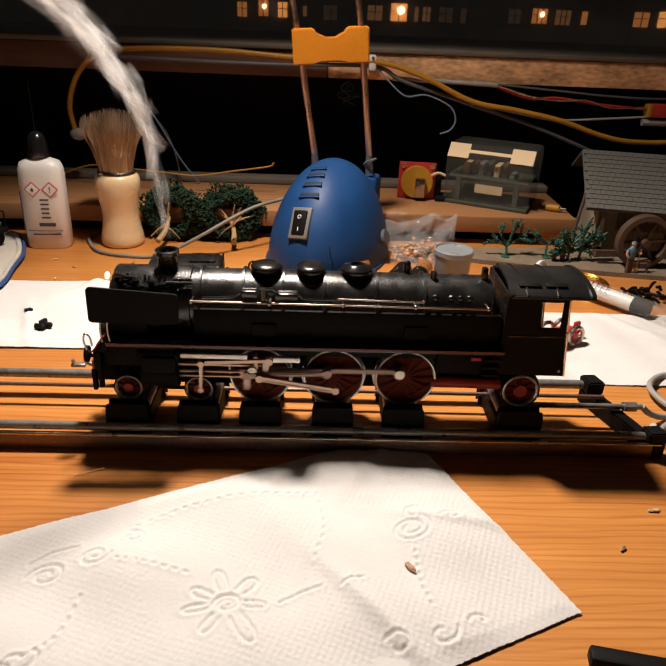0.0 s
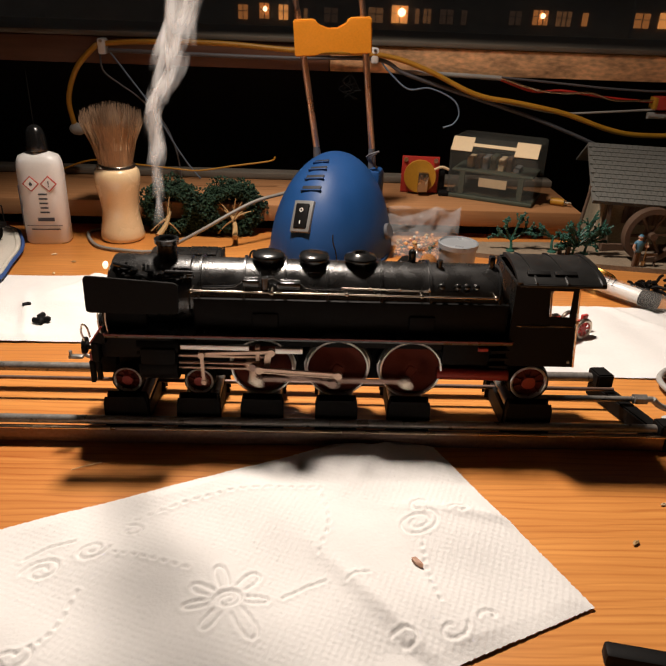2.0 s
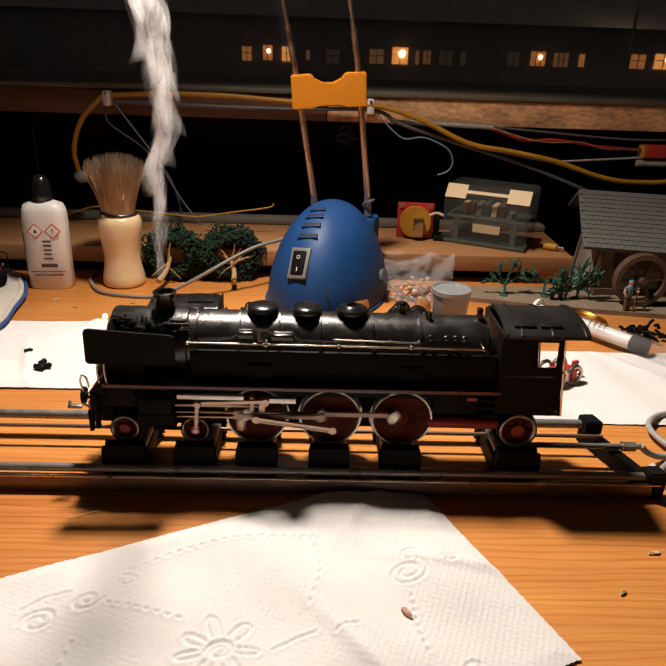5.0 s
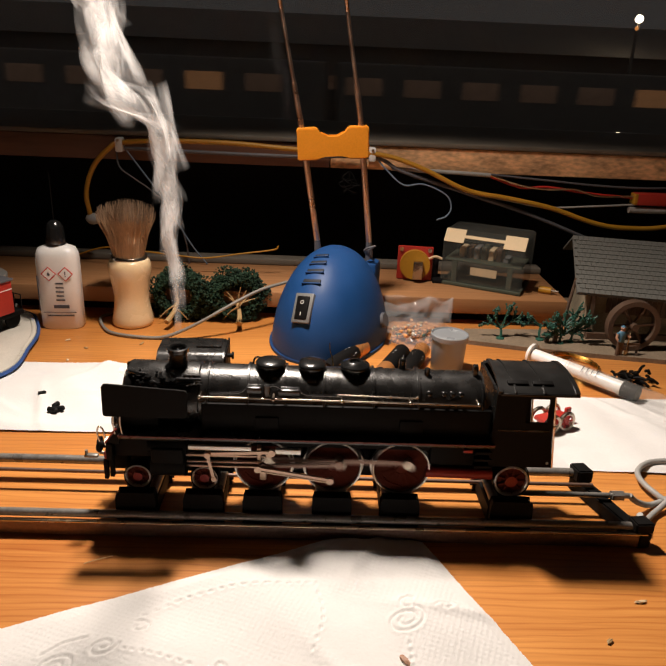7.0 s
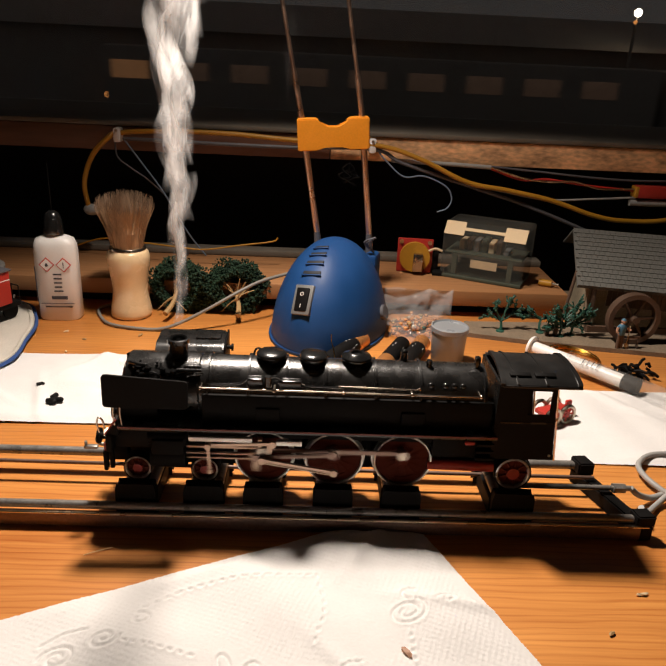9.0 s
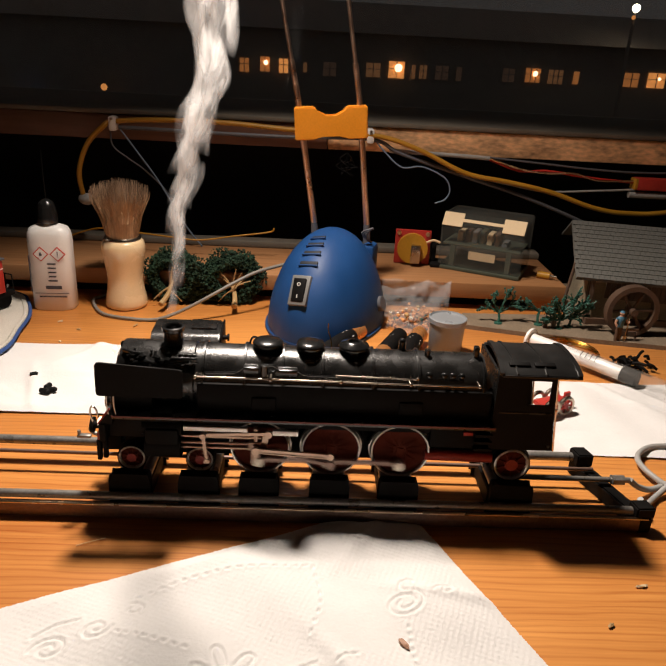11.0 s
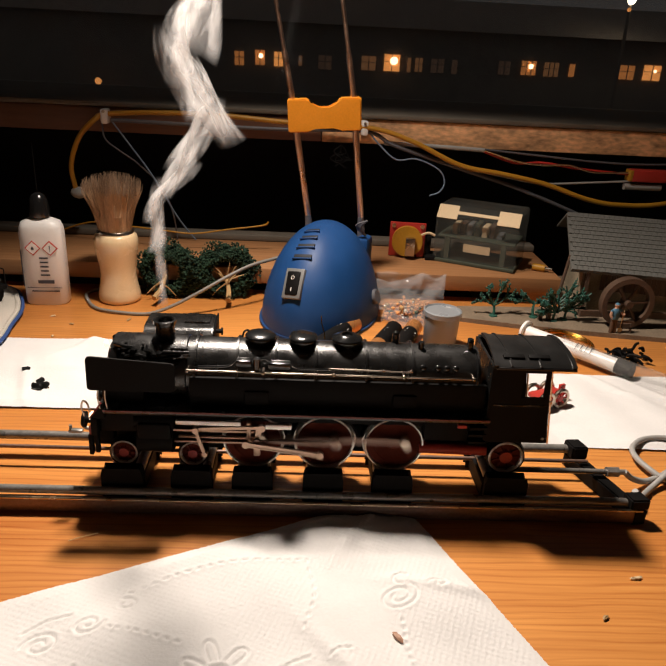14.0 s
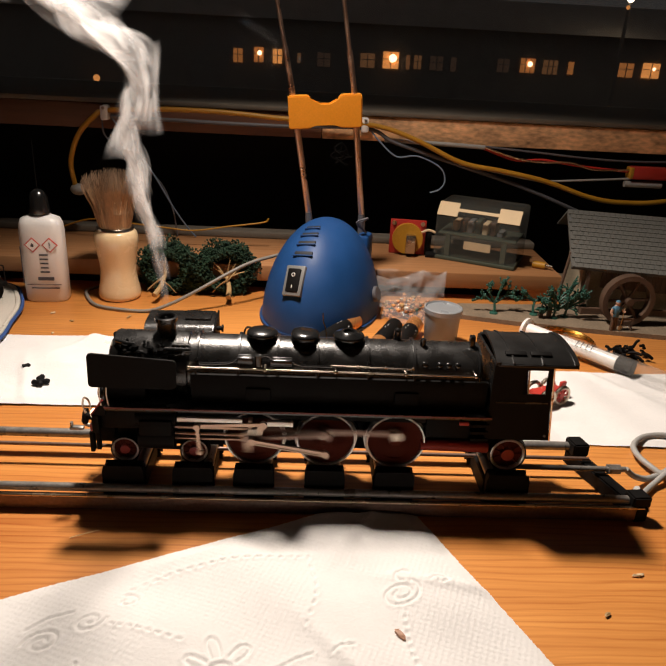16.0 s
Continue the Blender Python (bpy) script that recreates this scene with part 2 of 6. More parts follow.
ORANGE = surf("amber_plastic_clip", (0.60, 0.22, 0.013), 0.42, var=0.12, coat=0.1)
ROD = surf("coppery_chromed_rod", (0.68, 0.49, 0.38), 0.32, 1.0, var=0.2, stain=90)
IVORY = surf("ivory_handle", (0.78, 0.58, 0.34), 0.25, var=0.05, coat=0.4, bump=0.03)
BRISTLE = surf("badger_bristle", (0.40, 0.25, 0.135), 0.7, var=0.5, grain=900, stretch=(1, 1, 0.1))
BRISTLETIP = surf("dark_bristle", (0.26, 0.165, 0.10), 0.8, var=0.4)
WHITEPL = surf("white_plastic", (0.80, 0.78, 0.75), 0.38, var=0.04, bump=0.05)
INK = surf("print_ink", (0.05, 0.05, 0.06), 0.6, var=0.1)
REDINK = surf("red_print", (0.55, 0.06, 0.04), 0.6, var=0.1)
LEAF = surf("dark_green_flock", (0.010, 0.034, 0.015), 0.9, var=0.5, grain=1200)
TWIG = surf("tan_model_trunk", (0.38, 0.24, 0.10), 0.7, var=0.3)
SEAGREEN = surf("sea_green_plastic", (0.018, 0.085, 0.060), 0.5, var=0.3)
YELLOWC = surf("yellow_cable", (0.44, 0.21, 0.016), 0.45, var=0.15)
GREYC = surf("grey_cable", (0.34, 0.33, 0.31), 0.5, var=0.15)
CORD = surf("dull_grey_cord", (0.21, 0.195, 0.17), 0.55, var=0.2)
DARKC = surf("dark_cable", (0.10, 0.10, 0.11), 0.5, var=0.15)
REDC = surf("red_wire", (0.50, 0.03, 0.02), 0.45, var=0.15)
BLUEC = surf("pale_blue_wire", (0.16, 0.22, 0.30), 0.4, var=0.15)
CLEAR = clear("clear_box_plastic", (0.16, 0.16, 0.14), alpha=0.20)
FILM = clear("polythene_film", (0.5, 0.5, 0.5), rough=0.07, alpha=0.13)
# the pane's grey film stands in for glare haze over the night view
PANE = clear("hazed_window_glass", (0.30, 0.29, 0.28), rough=0.0, alpha=0.26)
FROST = surf("milky_plastic", (0.29, 0.31, 0.33), 0.35, var=0.04, trans=0.25, bump=0.05)
BARREL = clear("clear_barrel", (0.45, 0.43, 0.40), rough=0.05, alpha=0.09)
CREAM = surf("cream_card", (0.66, 0.50, 0.30), 0.7, var=0.08)
OLIVE = surf("olive_base", (0.055, 0.065, 0.045), 0.6, var=0.2)
SHINGLE = surf("grey_shingle", (0.115, 0.112, 0.10), 0.8, var=0.25)
MILLBASE = surf("model_ground", (0.20, 0.15, 0.10), 0.9, var=0.35, grain=900, bump=0.6)
MILLWALL = surf("model_plaster", (0.30, 0.25, 0.17), 0.85, var=0.4)
BROWN = surf("brown_plastic", (0.085, 0.050, 0.032), 0.55, var=0.3)
SKIN = surf("flesh_paint", (0.45, 0.25, 0.16), 0.6)
SHIRT = surf("blue_paint", (0.06, 0.17, 0.26), 0.6)
GOLD = surf("brass_wire", (0.75, 0.45, 0.12), 0.25, 1.0, var=0.15)
COPPERB = surf("copper_band", (0.62, 0.27, 0.09), 0.3, 0.6, var=0.08)
REDPL = surf("red_plastic", (0.42, 0.03, 0.02), 0.45, var=0.15)
WOOL = surf("cream_wool", (0.66, 0.62, 0.54), 0.95, var=0.15, grain=1500, bump=0.8, depth=0.001)
BLUEWOOL = surf("blue_wool", (0.03, 0.08, 0.26), 0.95, var=0.25, grain=1500, bump=0.8)
NIGHT = surf("night_facade", (0.30, 0.275, 0.25), 0.9, grain=3, stain=0.6)
BEAD = surf("orange_bead", (0.60, 0.27, 0.10), 0.4, var=0.3, stain=200)
BEADW = surf("pale_bead", (0.55, 0.50, 0.42), 0.4, var=0.2)
BRONZE = surf("pale_bronze_rod", (0.50, 0.35, 0.26), 0.36, 0.75, var=0.2, grain=2500)
RODSTEEL = surf("brownish_rod_steel", (0.30, 0.20, 0.16), 0.4, 0.6, var=0.15)
LIT = glow("lit_window", (1.0, 0.38, 0.10), 0.85)
HOT = glow("bare_bulb", (1.0, 0.72, 0.40), 4.0)
MID = glow("half_lit_window", (1.0, 0.36, 0.10), 0.32)
DIM = glow("dim_window", (0.9, 0.42, 0.18), 0.11)
FAINT = glow("faint_window", (0.8, 0.50, 0.34), 0.014)
STREET = glow("street_light", (1.0, 0.80, 0.55), 22.0)
HEADLAMP = glow("warm_headlamp", (1.0, 0.82, 0.58), 1.4)

# ---- the room and the large structure ----
# shell out of view, added so pale surfaces bounce lamp light back as fill
tagged(part("floor", box(BM(), -2.2, 2.2, -2.6, 0.52, -0.80, -0.74), PLASTER), "unseen floor closing the hobby room", "floor", kind="structure")
tagged(part("ceiling", box(BM(), -2.2, 2.2, -2.6, 0.52, 1.70, 1.76), PLASTER), "unseen plain ceiling closing the hobby room", "ceiling", kind="structure")
tagged(part("wall_south", box(BM(), -2.2, 2.2, -2.66, -2.6, -0.74, 1.70), PLASTER), "unseen plain wall closing the room behind the camera", "wall", kind="structure")
for n, x in (("wall_west", -2.2), ("wall_east", 2.26)):
    tagged(part(n, box(BM(), x - 0.06, x, -2.6, 0.52, -0.74, 1.70), PLASTER), "unseen plain side wall closing the room", "wall", kind="structure")
tagged(part("wall_north", box(BM(), -2.2, 2.2, 0.43, 0.52, -0.74, 0.095), NAVY), "dark board wall below the window sill", "wall", kind="structure")
bm = box(BM(), -2.2, -1.7, 0.43, 0.52, 0.095, 1.70)
box(bm, 1.2, 2.2, 0.43, 0.52, 0.095, 1.70)
box(bm, -1.7, 1.2, 0.43, 0.52, 1.30, 1.70)
tagged(part("wall_window", bm, PLASTER), "dim wall round the wide window opening", "wall", kind="structure")
win = thing("window_1", "wide dark window pane looking out at night", "window", (0, 0.45, 0.120), kind="structure")
ob = part("pane", box(BM(), -1.7, 1.2, 0, 0.004, 0, 1.180), PANE, win)
ob.visible_shadow = False
bm = box(BM(), -1.74, -1.7, -0.02, 0.03, 0, 1.185)
box(bm, 1.2, 1.24, -0.02, 0.03, 0, 1.185)
part("window_frame", bm, SILLWOOD, win)
sill = thing("window_sill", "chipboard window sill with worn grey top", "window sill", (0, 0.28, 0.098), kind="structure")
part("sill_top", box(BM(), -1.7, 1.2, 0.0, 0.17, 0.0185, 0.0220, 0.001), SILL, sill)
part("sill_edge", box(BM(), 0.0, 1.2, 0.002, 0.15, 0.0010, 0.0180, 0.0005), CHIP, sill, "raw broken chipboard edge")
part("sill_board", box(BM(), -1.7, -0.001, 0.002, 0.15, 0.0010, 0.0180, 0.0006), SILLWOOD, sill, "reddish brown sill edge")
table = thing("work_table", "varnished orange pine work table with visible grain", "table", (0, 0, -0.74))
part("tabletop", box(BM(), -0.75, 0.85, -0.42, 0.236, 0.705, 0.74, 0.002), PINE, table)
for x in (-0.7, 0.8):
    for y in (-0.37, 0.19):
        part("leg", box(BM(), x - 0.03, x + 0.03, y - 0.03, y + 0.03, 0, 0.705, 0.003), PINE, table)
shelf = thing("shelf_plank", "raw pine plank shelf behind the table", "shelf", (0, 0, 0))
part("board", box(BM(), -0.75, 0.172, 0.222, 0.302, 0.0085, 0.020, 0.0012), PLANK, shelf)
for x in (-0.6, -0.28, 0.16):
    part("batten", box(BM(), x - 0.01, x + 0.01, 0.226, 0.31, 0.0, 0.0085), PLANK, shelf)
part("batten", box(BM(), -0.75, 0.172, 0.284, 0.300, -0.006, 0.0085), PLANK, shelf)
for x in (-0.70, 0.14):
    part("bracket", box(BM(), x - 0.012, x + 0.012, 0.29, 0.43, -0.02, -0.006, 0.001), STRIP, shelf)
tagged(part("felt_strip", box(BM(), -0.75, 0.172, 0.290, 0.304, 0.020, 0.0250, 0.001), SILL), "rough grey strip along the back of the plank", "strip", kind="structure")

# the night outside
tagged(part("ground", box(BM(), -300, 300, 0.6, 900, -6.2, -6.0), NIGHT), "dark ground outside at night", "ground", kind="structure")
house = thing("far_building", "dark building far off with a few lit windows", "building", (6, 31, -6), kind="")
part("wall", box(BM(), -60, 60, 0, 8, 0, 6.9, 0.02), NIGHT, house)
part("roof", prism(BM(), [(-0.5, 6.9), (8.5, 6.9), (4, 8.3)], -60.4, 60.4, "x"), NIGHT, house)
for x, z, w, h, mat, bars, bulb in ((-3.02, -0.57, 0.38, 0.54, MID, 1, 0), (-2.15, -0.50, 0.40, 0.58, MID, 1, 0.10), (-1.37, -0.53, 0.38, 0.56, LIT, 1, 0), (-0.46, -0.55, 0.15, 0.38, DIM, 0, 0), (0.58, -0.57, 0.55, 0.55, FAINT, 1, 0), (2.42, -0.51, 0.60, 0.56, DIM, 1, 0), (3.41, -0.45, 0.66, 0.66, LIT, 1, 0.17), (4.14, -0.50, 0.15, 0.56, DIM, 0, 0), (4.55, -0.48, 0.31, 0.54, DIM, 1, 0), (5.35, -0.48, 0.55, 0.56, FAINT, 1, 0), (6.08, -0.49, 0.23, 0.56, FAINT, 0, 0), (8.21, -0.43, 0.50, 0.54, FAINT, 1, 0), (9.26, -0.38, 0.62, 0.56, MID, 2, 0.11), (10.24, -0.40, 0.62, 0.56, DIM, 2, 0), (11.13, -0.39, 0.23, 0.50, MID, 0, 0), (13.53, -0.36, 0.63, 0.56, MID, 1, 0), (14.62, -0.33, 0.74, 0.60, LIT, 1, 0.07)):
    X, Z = x - 6, z + 6
    wn = part("window", box(BM(), X - w / 2, X + w / 2, -0.06, -0.02, Z - h / 2, Z + h / 2), mat, house, "lit window" if mat is LIT else "dimly lit window")
    for k in range(bars):
        bx = X + ((k + 1) / (bars + 1) - 0.5) * w
        part("glazing_bar", box(BM(), bx - 0.014, bx + 0.014, -0.10, -0.06, Z - h / 2, Z + h / 2), NIGHT, wn)
    if bars:
        part("glazing_bar", box(BM(), X - w / 2, X + w / 2, -0.10, -0.06, Z + 0.03, Z + 0.055), NIGHT, wn)
    if bulb:
        part("bulb", ball(BM(), (X + 0.1 * w, -0.16, Z + 0.12 * h), bulb, 2, (1, 0.3, 1)), HOT, wn, "bare bright bulb")
for n, x, y, z, r, mat in (("street_lamp", 12.74, 30, 2.35, 0.16, STREET), ("street_lamp", 12.53, 29.6, 1.98, 0.08, LIT), ("porch_light", -8.67, 30, -1.69, 0.14, LIT)):
    s = thing(n, "lit lamp on a dark pole far off at night", "street lamp", (x, y, -6))
    part("pole", cyl(BM(), (0, 0, 0), (0, 0, z + 6 - r), 0.05), NIGHT, s)
    part("lantern", ball(BM(), (0, 0, z + 6), r), mat, s, "glowing lantern")

tagged(part("embankment", prism(BM(), [(25.0, -6.0), (29.5, -6.0), (28.6, -2.7), (25.9, -2.7)], -290, 290, "x"), NIGHT), "dark railway embankment outside at night", "embankment", kind="structure")
train = thing("passing_train", "dark railway train passing outside at night", "train", (-93, 27.2, -2.7))
for k in range(3):
    x1 = -20.4 * k
    car = part("carriage", box(BM(), x1 - 20.0, x1, -1.3, 1.3, 0.5, 2.95, 0.15), NIGHT, train, "dark carriage with dim windows")
    for q in range(4):
        part("wheelset", cyl(BM(), (x1 - (2, 4, 16, 18)[q], -0.8, 0.4), (x1 - (2, 4, 16, 18)[q], 0.8, 0.4), 0.4, seg=16), NIGHT, car)
    for q in range(9):
        xa = x1 - 1.6 - 2.1 * q
        part("carriage_window", box(BM(), xa - 1.3, xa, -1.34, -1.29, 1.85, 2.45, 0.02), DIM if (q + 2 * k) % 9 == 3 else FAINT, car, "dim carriage window")

# ---- desk lamp ----
dl = thing("desk_lamp", "blue desk lamp base with two telescopic rods", "desk lamp", (0.003, 0.196, 0), -17)
bm = lathe(BM(), [(1.0 * math.cos(a), math.sin(a)) for a in [i * math.pi / 2 / 22 for i in range(23)]], seg=64)
for v in bm.verts:
    z = v.co.z
    sq = 1 - 0.10 * z
    v.co = Vector((v.co.x * 0.0375 * sq, v.co.y * (0.056 if v.co.y < 0 else 0.046), z ** 0.9 * 0.0610))
    if v.co.y < 0:
        v.co.z *= 1 - 0.10 * (v.co.y / 0.056) ** 2
base = part("base", bm, BLUE, dl, smooth=60)
part("foot_rim", lathe(BM(), [(1.0, 0.0), (1.005, 0.001), (1.0, 0.002), (0.95, 0.002)], seg=64, sx=0.0378, sy=0.0515), BLUE, dl).location = (0, -0.005, 0)


def dome(x, y):
    """Height of the lamp base over its own foot."""
    b = 0.056 if y < 0 else 0.046
    for k in range(4000):
        z = 1 - k / 4000
        if (x / (0.0375 * (1 - 0.10 * z))) ** 2 + (y / b) ** 2 <= 1 - z * z:
            return z ** 0.9 * 0.0610 * (1 - 0.10 * (y / b) ** 2 if y < 0 else 1)
    return 0


def on_dome(x, y):
    e = 0.0008
    n = Vector((dome(x - e, y) - dome(x + e, y), dome(x, y - e) - dome(x, y + e), 2 * e)).normalized()
    s = Vector((1, 0, 0))
    s = (s - n * s.dot(n)).normalized()
    u = n.cross(s)
    return Matrix.Translation((x, y, dome(x, y))) @ Matrix((s, u, n)).transposed().to_4x4()


# slots are solid plates; the shade inside them is put into their dark colour
for y, w in ((-0.0345, 0.0118), (-0.0280, 0.0112), (-0.0215, 0.0105), (-0.0150, 0.0090)):
    bm = box(BM(), -w / 2, w / 2, -0.0014, 0.0014, -0.0010, 0.0003, 0.0006)
    bm.transform(on_dome(-0.004, y))
    part("vent_slot", bm, SLOT_SHADE, dl)
    bm = box(BM(), -w / 2 - 0.0006, w / 2 + 0.0006, -0.0023, -0.0014, -0.001, 0.0009, 0.0004)
    bm.transform(on_dome(-0.004, y))
    part("vent_lip", bm, BLUE, dl)
SW = on_dome(-0.0055, -0.0462)
bm = box(BM(), -0.0062, 0.0062, -0.0093, 0.0093, -0.002, 0.0011, 0.0006)
bm.transform(SW)
swf = part("switch_frame", bm, GREYPL, dl, "grey switch frame")
bm = box(BM(), -0.0042, 0.0042, -0.0072, 0.0072, 0.0, 0.0022, 0.0008)
for v in bm.verts:
    if v.co.z > 0.001:
        v.co.z += 0.05 * v.co.y
bm.transform(SW)
part("rocker", bm, BLACKMATT, swf, "black rocker marked O and I")
bm = torus(BM(), (0, 0.0032, 0.00245), 0.0010, 0.00022, (0, 0, 1), 20, 6)
box(bm, -0.00022, 0.00022, -0.0050, -0.0028, 0.0018, 0.0021)
bm.transform(SW)
part("switch_mark", bm, WHITEPL, swf, "white O and I marks")
part("rod_housing", box(BM(), 0.0165, 0.0258, 0.0120, 0.0280, 0.020, 0.0490, 0.003), BLUE, dl, "dark blue rod housing")
bm = lathe(BM(), [(0, 0.0), (0.0046, 0.0), (0.0050, 0.0008), (0.0050, 0.0030), (0.0044, 0.0036), (0, 0.0036)], (0.0345, -0.004, 0.0160), 24, axis=(1, -0.15, 0.35))
part("hinge_knob", bm, DARKC, dl, "dark round hinge knob")
for k in range(4):
    bm = tube(BM(), [(0.0225, 0.018, 0.050), (0.0205 - 0.0012 * k, 0.013, 0.054 + 0.001 * k), (0.0200 + 0.0015 * k, 0.012, 0.0575 + 0.0012 * k)], 0.0008, 5, 3)
    part("frayed_tape", bm, DARKC, dl)
inv = ROOT["desk_lamp"].inverted()
for nm, a, b, c, d in (("left", (-0.007, 0.214, 0.052), (-0.0215, 0.208, 0.138), (-0.034, 0.205, 0.200), (-0.062, 0.150, 0.352)), ("right", (0.0275, 0.214, 0.052), (0.0165, 0.208, 0.138), (0.005, 0.205, 0.200), (-0.022, 0.150, 0.352))):
    q = [inv @ Vector(p) for p in (a, b, c, d)]
    mid = q[1] + (q[2] - q[1]) * 0.35
    bm = cyl(BM(), q[0], q[1], 0.0020, seg=16)
    cyl(bm, q[1], mid, 0.0018, seg=16)
    rod = part("rod", bm, ROD, dl, "coppery telescopic rod")
    bm = cyl(BM(), mid, q[2], 0.0013, seg=12)
    cyl(bm, q[2], q[3], 0.0013, seg=12)
    part("inner_rod", bm, ROD, rod)
    part("rod_socket", cyl(BM(), q[0] - Vector((0, 0, 0.008)), q[0] + (q[1] - q[0]) * 0.10, 0.0027, 0.0021, 14), DARKC, dl, "dark rod socket")
out = [(-0.0225, -0.0095), (-0.0225, 0.0100), (-0.0100, 0.0100), (-0.0075, 0.0062), (-0.003, 0.0040), (0.003, 0.0040), (0.0075, 0.0062), (0.0100, 0.0100), (0.0225, 0.0100), (0.0225, -0.0095), (0.0100, -0.0095), (0.0055, -0.0068), (-0.0055, -0.0068), (-0.0100, -0.0095)]
bm = prism(BM(), out, -0.004, 0.004, "y")
bmesh.ops.bevel(bm, geom=list(bm.edges), offset=0.0007, segments=2, affect="EDGES")
bm.transform(inv @ pose(-0.0005, 0.2075, 0.1245, 3, -4.0, 2))
part("rod_clip", bm, ORANGE, dl, "amber plastic rod clip", smooth=30)
bm = lathe(BM(), [(0.012, 0.05), (0.016, 0.048), (0.030, 0.0), (0.0305, 0.0), (0.0165, 0.049), (0.012, 0.051)], seg=40)
bm.transform(inv @ Matrix.Translation((BULB[0], BULB[1], BULB[2] - 0.005)))
part("shade", bm, BLUE, dl, "blue lamp shade", smooth=60)
bm = cyl(BM(), inv @ Vector((-0.062, 0.150, 0.352)), inv @ Vector((-0.053, 0.124, 0.398)), 0.002)
cyl(bm, inv @ Vector((-0.022, 0.150, 0.352)), inv @ Vector((-0.041, 0.124, 0.398)), 0.002)
part("shade_arm", bm, ROD, dl)

# ---- kitchen towels ----
def towel(name, corner, angle, la, lb, step, seed, label, limit=None, blooms=(), lift=0.0):
    """A sheet of kitchen towel with soft folds and embossed lines; a runs along angle, b across it."""
    ca, sa = math.cos(radians(angle)), math.sin(radians(angle))
    na, nb = int(la / step), int(lb / step)
    A, B = np.meshgrid(np.linspace(0, la, na + 1), np.linspace(0, lb, nb + 1), indexing="ij")
    Z = np.full(A.shape, 0.0019 + lift)
    rng = np.random.RandomState(seed)
    for _ in range(9):
        w = rng.uniform(0.02, 0.07)
        th, ph = rng.uniform(0, math.pi), rng.uniform(0, 6)
        Z += 0.00042 * np.sin((A * math.cos(th) + B * math.sin(th)) * 2 * math.pi / w + ph) * w / 0.05
    for _ in range(5):
        a0, b0, th = rng.uniform(0, la), rng.uniform(0.2 * lb, lb), rng.uniform(0, math.pi)
        d = (A - a0) * math.sin(th) - (B - b0) * math.cos(th)
        e = (A - a0) * math.cos(th) + (B - b0) * math.sin(th)
        Z += 0.0016 * np.exp(-(d / 0.0028) ** 2 - (e / 0.026) ** 2)
    Z += 0.00013 * np.sin(A / 0.00125 * math.pi) * np.sin(B / 0.00125 * math.pi) * (np.sin(A * 120) + np.sin(B * 95) > -0.9)
    for pts in blooms:
        best = np.full(A.shape, 9.0)
        for (x0, y0), (x1, y1) in zip(pts, pts[1:]):
            dx, dy = x1 - x0, y1 - y0
            s = np.clip(((A - x0) * dx + (B - y0) * dy) / (dx * dx + dy * dy + 1e-12), 0, 1)
            best = np.minimum(best, np.hypot(A - x0 - s * dx, B - y0 - s * dy))
        Z += 0.00020 * np.exp(-((best - 0.0011) / 0.0006) ** 2) - 0.00062 * np.exp(-(best / 0.00034) ** 2)
    edge = np.minimum(np.minimum(A, la - A), np.minimum(B, lb - B))
    Z = np.maximum(Z, 0.0005 + lift)
    Z = 0.0006 + lift + (Z - 0.0006 - lift) * np.clip(edge / 0.006 + 0.25, 0, 1)
    jit = rng.uniform(-1, 1, A.shape) * 0.00018 * (edge < step * 0.5)
    X, Y = corner[0] + (A + jit) * ca - (B + jit) * sa, corner[1] + (A + jit) * sa + (B + jit) * ca
    if limit is not None:
        Y = np.minimum(Y, limit + 0.0)
    V = np.stack([X, Y, Z], -1).reshape(-1, 3)
    n = nb + 1
    i, j = np.meshgrid(np.arange(na), np.arange(nb), indexing="ij")
    q = (i * n + j).ravel()
    F = np.stack([q, q + n, q + n + 1, q + 1], -1)
    me = bpy.data.meshes.new(name)
    me.from_pydata(V.tolist(), [], F.tolist())
    me.shade_smooth()
    me.materials.append(TOWEL)
    return tagged(new(name, me), label, "paper towel")


blooms = []


def petal(cx, cy, r0, r1, w, deg):
    a = radians(deg)
    pts = []
    for i in range(13):
        b = math.pi * i / 12
        d, q = r0 + (r1 - r0) * math.sin(b) ** 0.8, w * math.cos(b) * (0.55 + 0.45 * math.sin(b))
        pts.append((cx + d * math.cos(a) - q * math.sin(a), cy + d * math.sin(a) + q * math.cos(a)))
    blooms.append(pts)


def spiral(cx, cy, r, turns, deg, flat=0.75):
    blooms.append([(cx + r * (1 - 0.75 * k / 26) * math.cos(radians(deg) + turns * 6.283 * k / 26), cy + flat * r * (1 - 0.75 * k / 26) * math.sin(radians(deg) + turns * 6.283 * k / 26)) for k in range(27)])


def stitches(*pts):
    """A row of short dashes along a line."""
    line = smoothed([(a, b, 0) for a, b in pts], 8)
    for p, q in zip(line[::2], line[1::2]):
        blooms.append([(p.x, p.y), (p.x + (q.x - p.x) * 0.6, p.y + (q.y - p.y) * 0.6)])


